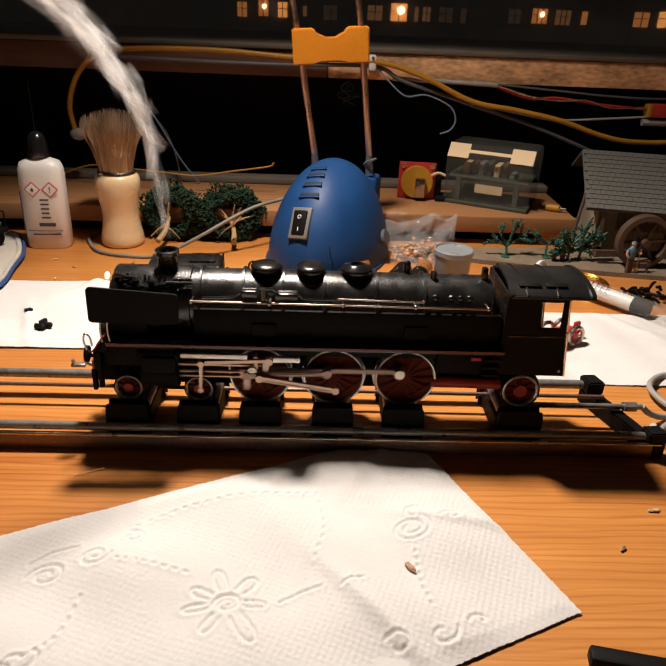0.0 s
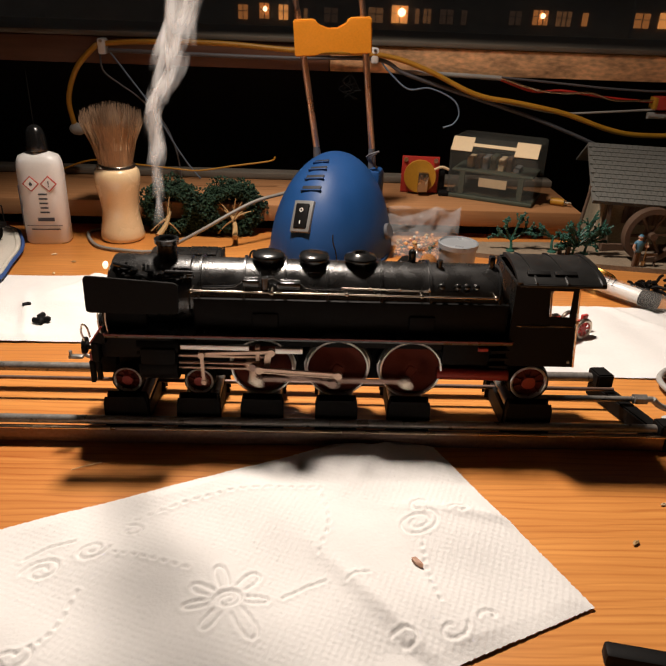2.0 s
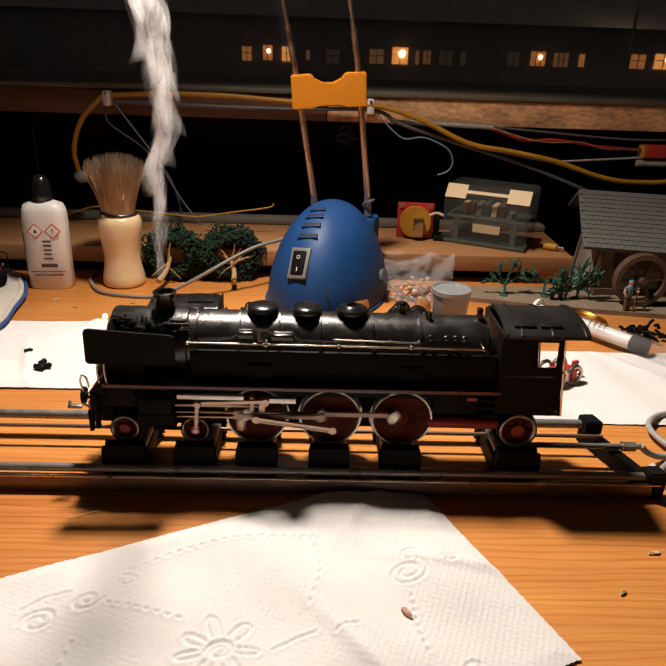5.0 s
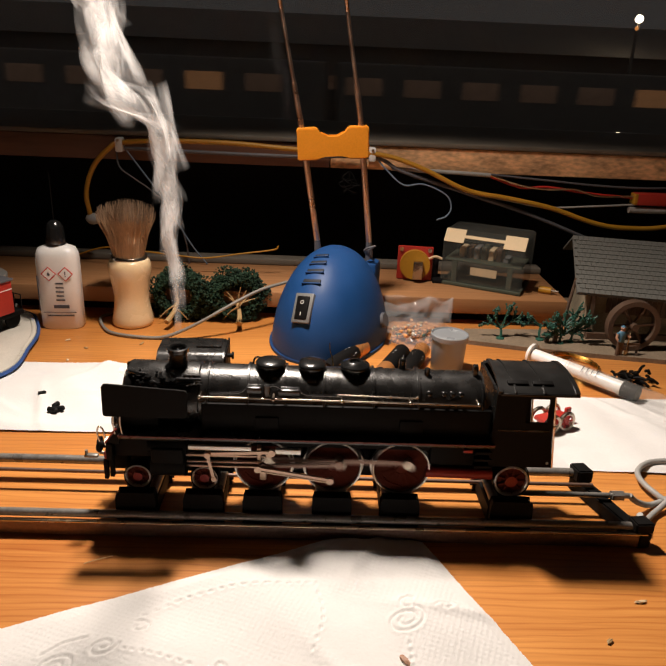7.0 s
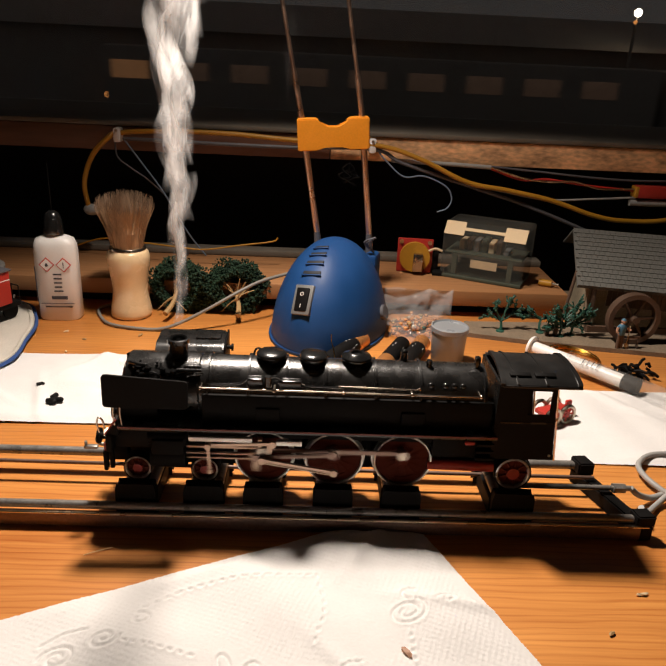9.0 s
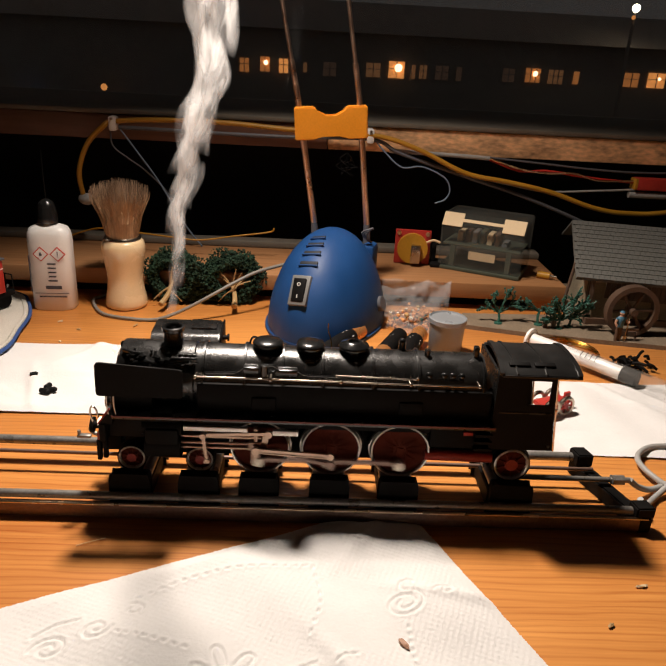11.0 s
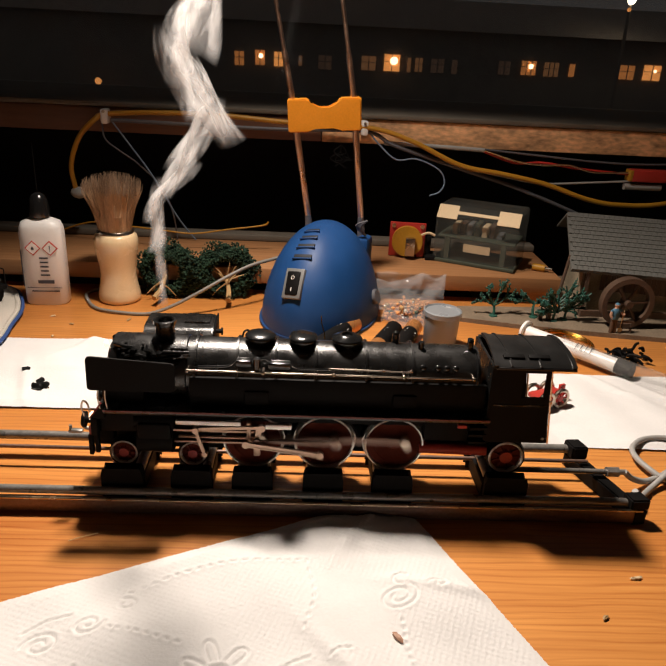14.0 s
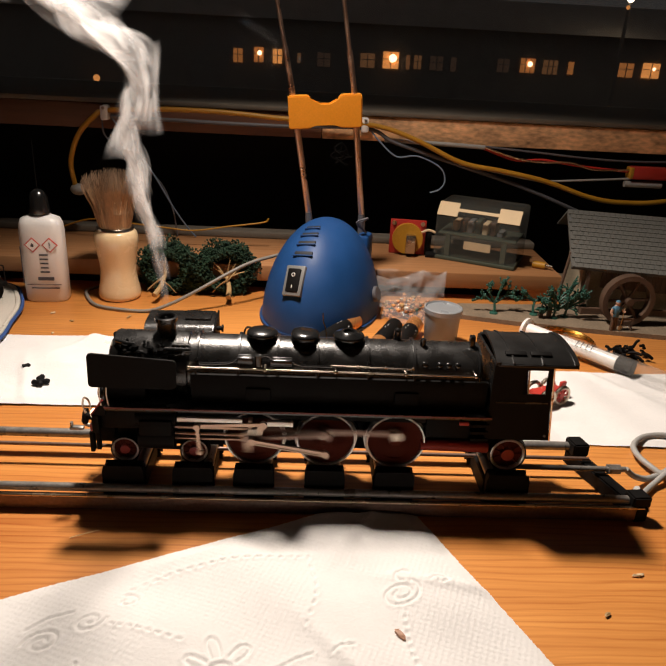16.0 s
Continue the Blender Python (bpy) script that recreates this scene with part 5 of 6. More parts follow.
for v in bm.verts:
    u, w = v.co.x, v.co.y
    fold = 0.0040 * noise.noise(Vector((2.5 * u, 2.1 * w, 9.1)))
    top = (w + 1) / 2
    v.co = Vector((u * (0.0200 + 0.003 * top), 0.016 - 0.006 * top + fold, 0.0004 + 0.0262 * top))
bmesh.ops.solidify(bm, geom=list(bm.faces), thickness=0.0002)
part("back_film", bm, FILM, t, "crinkled clear film", 180)
for k in range(120):
    u, w = r.uniform(-1, 1), r.random()
    p = (u * 0.0165, -0.012 + w * 0.022, 0.0016 + r.random() ** 1.6 * 0.0105 * (1 - u * u * 0.6))
    part("bead", ball(BM(), p, r.uniform(0.0011, 0.0019), 1, (1, 1, 0.8)), (BEAD, BEAD, BEADW, BEAD, BEAD, BEAD, TWIG, BEAD, SEAGREEN)[k % 9], t)
t = thing("brass_coil", "ring of coiled brass wire on the table", "wire coil", (0.1530, 0.1480, 0))
for k in range(5):
    part("winding", torus(BM(), (0.0004 * (k % 2), 0.0003 * k, 0.0012 + 0.0009 * k), 0.0150 + 0.0005 * (k % 3), 0.00055, (0.03 * k, 0.02, 1), 40, 6), GOLD, t)
t = thing("black_trimmings", "heap of thin black plastic offcuts", "offcuts", (0.1830, 0.1300, 0))
r = random.Random(31)
for k in range(48):
    p = Vector((r.uniform(-0.011, 0.012), r.uniform(-0.006, 0.006), r.uniform(0.0008, 0.006)))
    d = Vector((r.uniform(-1, 1), r.uniform(-1, 1), r.uniform(-0.4, 0.5))) * 0.006
    q = p + d
    q.z = max(q.z, 0.0006)
    part("offcut", tube(BM(), [tuple(p), tuple((p + q) / 2 + Vector((0, 0, 0.001))), tuple(q)], 0.0009, 5, 3), BLACKMATT, t)
A0, D0 = Vector((0.1275, 0.1545, 0.0072)), Vector((0.0560, -0.0640, -0.0012)).normalized()
t = thing("syringe", "plastic syringe with white plunger and clear barrel", "syringe", tuple(A0))


def along(a):
    return D0 * a


part("thumb_plate", cyl(BM(), along(0), along(0.0016), 0.0068, seg=32), WHITEPL, t, "round white thumb plate")
bm = BM()
cyl(bm, along(0.0016), along(0.060), 0.0040, seg=24)
part("plunger", bm, WHITEPL, t, "white plunger rod")
part("piston", cyl(BM(), along(0.0600), along(0.0690), 0.0044, seg=24), BLACKMATT, t, "dark rubber piston")
bm = lathe(BM(), [(0.0049, 0.0270), (0.0052, 0.0270), (0.0052, 0.0960), (0.0020, 0.0985), (0.0016, 0.1060), (0.0012, 0.1060), (0.0012, 0.0985), (0.0049, 0.0955), (0.0049, 0.0270)], (0, 0, 0), 32, axis=tuple(D0))
part("barrel", bm, BARREL, t, "clear barrel with printed scale", 50)
part("finger_flange", cyl(BM(), along(0.0255), along(0.0270), 0.0062, seg=24), BARREL, t)
for k in range(4):
    s, u = D0.cross(Vector((0, 0, 1))).normalized(), Vector((0, 0, 1))
    a0 = 0.036 + 0.003 * k
    bm = BM()
    for i in range(5):
        g = radians(35 + 11 * i)
        ball(bm, along(a0) + s * -0.00525 * math.cos(g) * -1 + u * 0.00525 * math.sin(g), 0.0004, 1)
    part("scale_mark", bm, INK, t)

# ---- red wheelset on the towel ----
t = thing("red_bogie", "red model bogie frame with metal wheels", "model part", (0.1140, 0.0700, 0.0012), 25)
part("frame", box(BM(), -0.0085, 0.0085, -0.0040, 0.0040, 0.0050, 0.0075, 0.0006), REDPL, t, "red plastic frame")
for x in (-0.0045, 0.0050):
    bm = torus(BM(), (x, -0.0052, 0.0055), 0.0045, 0.0010, (0, 1, 0), 32, 8)
    torus(bm, (x, 0.0052, 0.0055), 0.0045, 0.0010, (0, 1, 0), 32, 8)
    cyl(bm, (x, -0.0055, 0.0055), (x, 0.0055, 0.0055), 0.0009)
    w = part("wheel", bm, STEEL, t, "metal rimmed wheel")
    bm = cyl(BM(), (x, -0.0056, 0.0055), (x, -0.0048, 0.0055), 0.0016)
    for k in range(7):
        d = Vector((math.cos(k * 0.9), 0, math.sin(k * 0.9)))
        cyl(bm, Vector((x, -0.0052, 0.0055)) + d * 0.001, Vector((x, -0.0052, 0.0055)) + d * 0.0042, 0.0005, seg=6)
    part("spokes", bm, REDPL, w)
part("lug", box(BM(), 0.0085, 0.0120, -0.0008, 0.0008, 0.0060, 0.0100, 0.0003), REDPL, t)
part("lug", box(BM(), 0.0085, 0.0110, 0.0020, 0.0032, 0.0040, 0.0062, 0.0003), REDPL, t)

# ---- crocheted mat and red wagon ----
t = thing("crochet_mat", "cream crocheted mat with a blue scalloped edge", "mat", (0, 0, 0.0018))
edge = smoothed([(-0.300, 0.215, 0), (-0.230, 0.215, 0), (-0.205, 0.206, 0), (-0.1945, 0.190, 0), (-0.1865, 0.170, 0), (-0.1835, 0.150, 0), (-0.1800, 0.125, 0), (-0.1850, 0.108, 0), (-0.2000, 0.094, 0), (-0.240, 0.085, 0), (-0.300, 0.080, 0)], 7)
bm = BM()
prism(bm, [(p.x, p.y) for p in edge], 0.0, 0.0022, "z")
part("field", bm, WOOL, t)
for k in range(len(edge) - 1):
    p = edge[k]
    if p.x > -0.245:
        part("scallop", ball(BM(), (p.x, p.y, 0.0022), 0.0019, 1, (1, 1, 0.7)), WOOL, t)
bm = tube(BM(), [(p.x + 0.0022, p.y + (0.0015 if p.y > 0.15 else -0.0015), 0.0015) for p in edge[::2]], 0.0011, 6, 3)
part("blue_edging", bm, BLUEWOOL, t, "blue crocheted edging")
t = thing("red_wagon", "red model wagon with black underframe on the mat", "model train", (-0.2220, 0.160, 0.0042), 64)
part("body", box(BM(), -0.030, 0.024, -0.0145, 0.0145, 0.0120, 0.0330, 0.0008), REDPL, t, "red wagon body")
part("roof_board", box(BM(), -0.031, 0.025, -0.0155, 0.0155, 0.0330, 0.0345, 0.0005), DARKC, t)
part("underframe", box(BM(), -0.032, 0.032, -0.0130, 0.0130, 0.0085, 0.0118, 0.0005), BLACKMATT, t)
for x in (-0.026, -0.012, 0.012, 0.026):
    bm = cyl(BM(), (x, -0.0095, 0.0055), (x, -0.0080, 0.0055), 0.0055, seg=24)
    cyl(bm, (x, 0.0080, 0.0055), (x, 0.0095, 0.0055), 0.0055, seg=24)
    cyl(bm, (x, -0.009, 0.0055), (x, 0.009, 0.0055), 0.0010, seg=10)
    part("wheelset", bm, BLACKMATT, t)
for k in range(5):
    y = -0.0125 + 0.00625 * k
    part("railing_post", cyl(BM(), (0.0310, y, 0.0118), (0.0310, y, 0.0215), 0.0004, seg=6), BLACKMATT, t)
part("railing_bar", cyl(BM(), (0.0310, -0.0125, 0.0215), (0.0310, 0.0125, 0.0215), 0.0004, seg=6), BLACKMATT, t)
part("coupling", tube(BM(), [(0.032, 0, 0.009), (0.036, 0, 0.009), (0.038, 0, 0.011)], 0.0007, 6), TUBEGREY, t)
part("white_line", box(BM(), -0.0295, 0.0235, -0.0148, -0.0145, 0.0275, 0.0280), WHITEPL, t)

# ---- things on the plank ----
PZ = 0.020
t = thing("parts_box", "clear plastic parts box with cream stickers", "plastic box", (0.1200, 0.2600, PZ), -26)
w, d, h = 0.0302, 0.0185, 0.0415
bm = box(BM(), -w, w, -d, d, 0, 0.0030, 0.0008)
part("floor", bm, OLIVE, t, "olive green bottom")
bm = BM()
o = [(-d, 0.003), (d, 0.003), (d, h), (-d * 0.62, h), (-d, h - 0.008)]
prism(bm, o, -w, w, "x")
bmesh.ops.bevel(bm, geom=list(bm.edges), offset=0.0012, segments=2, affect="EDGES")
part("cover", bm, CLEAR, t, "clear cover")
part("tray", box(BM(), -w + 0.002, w - 0.002, -d + 0.002, d - 0.002, 0.0185, 0.0200, 0.0004), OLIVE, t)
for x in (-0.0205, 0.0205):
    part("post", box(BM(), x - 0.0018, x + 0.0018, -d + 0.002, -d + 0.005, 0.003, 0.0185), OLIVE, t)
for x0, x1, z0, z1 in ((-0.0298, -0.0150, 0.0345, 0.0435), (0.0140, 0.0295, 0.0345, 0.0435), (-0.0150, 0.0140, 0.0360, 0.0385)):
    bm = box(BM(), x0, x1, -0.0003, 0.0003, -0.0055 if z1 > 0.04 else -0.0012, 0.0055 if z1 > 0.04 else 0.0012)
    bm.transform(Matrix.Translation((0, -d * 0.83, h - 0.0042)) @ Matrix.Rotation(radians(-40), 4, "X"))
    part("sticker", bm, CREAM, t, "cream paper sticker")
part("label", box(BM(), -0.0085, 0.0110, -d + 0.0026, -d + 0.0030, 0.0095, 0.0155), CREAM, t)
r = random.Random(5)
for k in range(7):
    part("content", box(BM(), -0.02 + 0.0055 * k, -0.016 + 0.0055 * k, -0.008, 0.006, 0.020, 0.023 + r.uniform(0, 0.007), 0.0005), (CREAM, BROWN, GREYPL, OLIVE)[k % 4], t)
t = thing("tape_spool", "yellow spool on a red plate with a metal block", "spool", (0.0660, 0.2630, PZ), -6)
part("plate", box(BM(), -0.0132, 0.0132, 0.0, 0.0020, 0.0005, 0.0262, 0.0005), REDPL, t, "red square plate")
part("spool", cyl(BM(), (0, -0.0040, 0.0128), (0, 0.0, 0.0128), 0.0113, seg=36), YELLOWC, t, "yellow disc")
part("metal_block", box(BM(), -0.0012, 0.0058, -0.0085, -0.0040, 0.0030, 0.0165, 0.0005), STEEL, t, "bare metal block")
for x in (-0.0105, 0.0105):
    part("screw", cyl(BM(), (x, -0.0012, 0.0238), (x, 0, 0.0238), 0.0016, seg=12), STEEL, t)
bm = box(BM(), 0.0140, 0.0265, -0.0050, 0.0120, 0.0, 0.0030, 0.0005)
box(bm, 0.0140, 0.0180, 0.0020, 0.0120, 0.0030, 0.0165, 0.0005)
part("stand", bm, BLACKMATT, t, "black plastic stand")
part("tongue", tube(BM(), [(0.010, -0.002, 0.0180), (0.0150, -0.002, 0.0200), (0.0200, -0.002, 0.0185)], 0.0010, 6), CREAM, t)
t = thing("yellow_plug", "small yellow plug lying on the plank", "plug", (0.1605, 0.2400, PZ + 0.0026), -25)
part("grip", cyl(BM(), (-0.005, 0, 0), (0.004, 0, 0), 0.0025, seg=16), YELLOWC, t, "yellow grip")
part("pin", cyl(BM(), (0.004, 0, 0), (0.009, 0, 0), 0.0011, seg=10), STEEL, t)

# ---- water mill diorama ----
t = thing("water_mill", "model water mill with grey shingle roof on a base", "model house", (0, 0, 0))
bm = prism(BM(), [(0.090, 0.186), (0.130, 0.176), (0.185, 0.166), (0.250, 0.156), (0.320, 0.152), (0.320, 0.285), (0.176, 0.285), (0.176, 0.214), (0.150, 0.210), (0.096, 0.207)], 0, 0.0030, "z")
part("base_plate", bm, MILLBASE, t, "brown model ground")
TURNED = Matrix.Translation((0.178, 0.25, 0)) @ Matrix.Rotation(radians(-12), 4, "Z") @ Matrix.Translation((-0.178, -0.25, 0))


def turned(bm):
    bm.transform(TURNED)
    return bm


part("wall", turned(box(BM(), 0.188, 0.310, 0.206, 0.272, 0.003, 0.038)), MILLWALL, t, "weathered plaster wall")
for k in range(34):
    x = 0.200 + 0.0032 * k
    part("wall_board", turned(box(BM(), x, x + 0.0029, 0.2048, 0.206, 0.020, 0.0385)), BROWN, t)
rt = part("roof", turned(prism(BM(), [(0.1935, 0.0355), (0.2500, 0.0612), (0.2860, 0.0440), (0.2860, 0.0425), (0.2500, 0.0595), (0.1945, 0.0340)], 0.1775, 0.3150, "x")), SHINGLE, t, "grey shingle roof")
me = None
for row in range(13):
    for col in range(38):
        x = 0.1778 + 0.0036 * (col + 0.5 * (row % 2))
        y = 0.1930 + 0.00435 * row
        if me is None:
            bm = box(BM(), 0, 0.0034, 0, 0.0056, 0.0, 0.0007)
            for v in bm.verts:
                if v.co.y > 0.003:
                    v.co.z -= 0.0006
            first = part("shingle", bm, SHINGLE, rt, smooth=0)
            me = first.data
            ob = first
        else:
            if row * 38 + col >= 300 and col > 24:
                continue
            ob = new("shingle", me)
            ob.parent = rt
        ob.matrix_basis = TURNED @ Matrix.Translation((x, y, 0.0357 + (y - 0.1935) * 0.0257 / 0.0565 + 0.0003)) @ Matrix.Rotation(math.atan2(0.0257, 0.0565), 4, "X")
for x, y in ((0.1895, 0.2015), (0.1895, 0.1965)):
    part("post", turned(box(BM(), x - 0.0012, x + 0.0012, y - 0.0012, y + 0.0012, 0.003, 0.0360)), BROWN, t)
part("leaning_beam", cyl(BM(), (0.1635, 0.2060, 0.0035), (0.1690, 0.2080, 0.0420), 0.0011, seg=8), BROWN, t)
part("race_beam", box(BM(), 0.172, 0.300, 0.1815, 0.1840, 0.0080, 0.0120), BROWN, t)
wc = Vector((0.1990, 0.1775, 0.0200))
bm = lathe(BM(), [(0.0138, -0.0030), (0.0170, -0.0030), (0.0170, 0.0030), (0.0138, 0.0030), (0.0138, -0.0030)], tuple(wc), 40, axis=(0, 1, 0))
mw = part("mill_wheel", bm, BROWN, t, "brown plastic mill wheel")
for k in range(6):
    a = radians(60 * k + 4)
    dv = Vector((math.cos(a), 0, math.sin(a)))
    part("spoke", cyl(BM(), wc + dv * 0.001, wc + dv * 0.0140, 0.0013, 0.0010, 6), BROWN, mw)
part("hub", cyl(BM(), wc + Vector((0, -0.0052, 0)), wc + Vector((0, 0.0052, 0)), 0.0024, seg=14), BROWN, mw)
for x, z in ((0.1530, 0.0085), (0.1475, 0.0070)):
    part("fence_post", box(BM(), x - 0.0012, x + 0.0012, 0.1850, 0.1875, 0.003, z + 0.003), BROWN, t)
bm = cyl(BM(), (-0.0012, 0, 0.0), (-0.0009, 0, 0.0095), 0.0012, 0.0013, 10)
cyl(bm, (0.0014, 0, 0.0), (0.0009, 0, 0.0095), 0.0012, 0.0013, 10)
lathe(bm, [(0, 0.0090), (0.0023, 0.0092), (0.0027, 0.0130), (0.0030, 0.0155), (0.0018, 0.0168), (0.0009, 0.0174)], (0, 0, 0), 14, 1, 0.65)
ball(bm, (0, 0, 0.0188), 0.0017, 2)
tube(bm, [(-0.0028, 0, 0.0155), (-0.0042, -0.001, 0.0125), (-0.0028, -0.002, 0.0105)], 0.0008, 6, 3)
tube(bm, [(0.0028, 0, 0.0155), (0.0044, -0.001, 0.0128), (0.0042, -0.0025, 0.0135)], 0.0008, 6, 3)
figure = solo("figurine", bm, BROWN, "tiny painted workman figure with blue shirt", "figurine", at=(0.1885, 0.1672, 0.0030), turn=10)
figure.data.materials.append(SHIRT)
figure.data.materials.append(SKIN)
for p in figure.data.polygons:
    z, x = p.center.z, abs(p.center.x)
    p.material_index = 2 if 0.0170 < z < 0.0192 or (x > 0.0032 and z < 0.0145) else 1 if z >= 0.0095 else 0
solo("toy_shovel", box(cyl(BM(), (0, 0, 0.0015), (0.0004, 0, 0.0135), 0.0003, seg=6), -0.0012, 0.0012, -0.0004, 0.0004, -0.0015, 0.0018, 0.0002), CREAM, "tiny model shovel with pale blade", "shovel", at=(0.1932, 0.1672, 0.0046))
t = thing("saw_horse", "tiny brown model saw horse", "model part", (0.1985, 0.1690, 0.0030))
part("beam", box(BM(), -0.0045, 0.0035, -0.0006, 0.0006, 0.0065, 0.0078), BROWN, t)
for x in (-0.0035, 0.0025):
    for s in (-1, 1):
        part("leg", cyl(BM(), (x + s * 0.0008, s * 0.0022, 0), (x, 0, 0.0066), 0.0005, seg=6), BROWN, t)


def wire_tree(x, y, z, trunk, reach, fan, seed):
    """A flat moulded armature whose knobbly twigs spread to both sides."""
    t = thing("plastic_tree", "bare sea green plastic model tree armature", "model tree", (x, y, z), 0, "green armatures")
    r = random.Random(seed)
    part("foot", lathe(BM(), [(0, 0), (0.0028, 0), (0.0026, 0.0008), (0.0009, 0.0012)], seg=12), SEAGREEN, t)

    def grow(p, a, length, rad, level):
        d = Vector((math.sin(a), r.uniform(-0.35, 0.35), math.cos(a))).normalized()
        q = p + d * length
        q.z = max(q.z, 0.0015)
        bm = tube(BM(), [tuple(p), tuple((p + q) / 2 + Vector((r.uniform(-1, 1), 0, r.uniform(-1, 1))) * length * 0.08), tuple(q)], rad, 5, 3, rad * 0.75)
        for k in range(5 if level else 0):
            c = p + (q - p) * ((k + 0.7) / 5)
            ball(bm, c + Vector((r.uniform(-1, 1), r.uniform(-1, 1), r.uniform(-1, 1))) * 0.0007, r.uniform(0.0004, 0.0008), 1)
        part("branch", bm, SEAGREEN, t)
        if level < 3:
            for k in range(3 if level else len(fan)):
                b = fan[k] if not level else a + r.uniform(-0.75, 0.75)
                grow(p + (q - p) * (1.0 if not level else r.uniform(0.45, 1.0)), b, (reach if not level else length * 0.62) * r.uniform(0.8, 1.1), rad * 0.78, level + 1)
    grow(Vector((0, 0, 0)), 0.05, trunk, 0.0010, 0)


wire_tree(0.1170, 0.1900, 0.0030, 0.007, 0.0105, (-1.15, -0.5, 0.35, 0.95), 2)
wire_tree(0.1560, 0.1850, 0.0030, 0.006, 0.0125, (-1.3, -0.8, -0.25, 0.3, 0.85, 1.25), 7)
wire_tree(0.1440, 0.1900, 0.0030, 0.009, 0.0085, (-1.35, -0.9, 1.2), 15)
wire_tree(0.1640, 0.1880, 0.0030, 0.006, 0.0120, (-1.2, -0.7, -0.1, 0.5, 1.0), 21)


# ---- cables ----
def cable(name, pts, rad, mat, label, cat="cable"):
    return solo(name, tube(BM(), pts, rad, 10, 7), mat, label, cat)


cable("yellow_cable", [(-0.178, 0.274, 0.058), (-0.179, 0.272, 0.076), (-0.172, 0.272, 0.095), (-0.160, 0.272, 0.108), (-0.152, 0.2755, 0.112), (-0.115, 0.2755, 0.1145), (-0.070, 0.2755, 0.1145), (-0.025, 0.2755, 0.112), (0.033, 0.274, 0.111), (0.065, 0.273, 0.103), (0.101, 0.272, 0.088), (0.133, 0.272, 0.083), (0.166, 0.272, 0.077), (0.200, 0.272, 0.067), (0.226, 0.272, 0.064), (0.262, 0.272, 0.067), (0.34, 0.275, 0.085), (0.40, 0.279, 0.104)], 0.0018, YELLOWC, "yellow cable slung below the window sill")
cable("grey_cable", [(-0.150, 0.2765, 0.108), (-0.07, 0.2765, 0.107), (-0.028, 0.2765, 0.107), (0.031, 0.2765, 0.108), (0.053, 0.2765, 0.099), (0.102, 0.2765, 0.085), (0.151, 0.2765, 0.071), (0.203, 0.279, 0.052), (0.23, 0.285, 0.040), (0.25, 0.290, 0.030)], 0.0014, DARKC, "dull grey cable hanging below the sill")
cable("grey_conduit", [(0.045, 0.2785, 0.1005), (0.088, 0.2785, 0.0995), (0.119, 0.2785, 0.0985)], 0.0016, GREYC, "short grey sleeve under the sill", "sleeve")
cable("red_wire", [(0.119, 0.2785, 0.0975), (0.142, 0.275, 0.091), (0.161, 0.275, 0.092), (0.180, 0.275, 0.090), (0.200, 0.275, 0.088), (0.228, 0.275, 0.0865)], 0.0009, REDC, "thin red wire along the sill", "wire")
cable("orange_wire", [(0.119, 0.2770, 0.0985), (0.142, 0.2730, 0.0925), (0.161, 0.2730, 0.0905), (0.182, 0.2730, 0.0912), (0.200, 0.2730, 0.0870), (0.228, 0.2735, 0.0878)], 0.0007, BRASSY, "thin orange wire along the sill", "wire")
cable("white_wire", [(0.101, 0.2740, 0.0865), (0.134, 0.2745, 0.081), (0.163, 0.2745, 0.077), (0.198, 0.2745, 0.079), (0.230, 0.2745, 0.0815)], 0.0008, GREYC, "thin grey wire along the sill", "wire")
cable("dark_wire", [(0.119, 0.2790, 0.0990), (0.16, 0.278, 0.0965), (0.20, 0.278, 0.094), (0.24, 0.278, 0.0935), (0.30, 0.279, 0.0965)], 0.0008, DARKC, "thin dark wire along the sill", "wire")
cable("blue_wire", [(0.0335, 0.2765, 0.108), (0.041, 0.275, 0.100), (0.054, 0.272, 0.090), (0.069, 0.272, 0.091), (0.086, 0.272, 0.084), (0.091, 0.272, 0.075), (0.088, 0.272, 0.068), (0.081, 0.272, 0.065)], 0.0006, BLUEC, "thin pale blue wire with a loose end", "wire")
cable("thin_wire", [(-0.156, 0.2765, 0.106), (-0.154, 0.274, 0.095), (-0.144, 0.274, 0.087), (-0.132, 0.276, 0.078), (-0.118, 0.285, 0.060), (-0.110, 0.284, 0.040), (-0.108, 0.286, 0.0206)], 0.0006, DARKC, "thin dark wire hanging behind the brush", "wire")
cable("thin_wire", [(-0.149, 0.2765, 0.107), (-0.138, 0.274, 0.093), (-0.123, 0.274, 0.072), (-0.109, 0.280, 0.044), (-0.101, 0.284, 0.030), (-0.094, 0.286, 0.0206)], 0.0006, BLUEC, "thin bluish wire hanging behind the trees", "wire")
cable("bell_wire", [(-0.205, 0.285, 0.0206), (-0.170, 0.275, 0.034), (-0.140, 0.268, 0.034), (-0.110, 0.262, 0.033), (-0.091, 0.262, 0.032), (-0.066, 0.262, 0.036), (-0.041, 0.262, 0.040), (-0.037, 0.262, 0.043)], 0.0006, YELLOWC, "stiff yellowish bell wire above the plank", "wire")
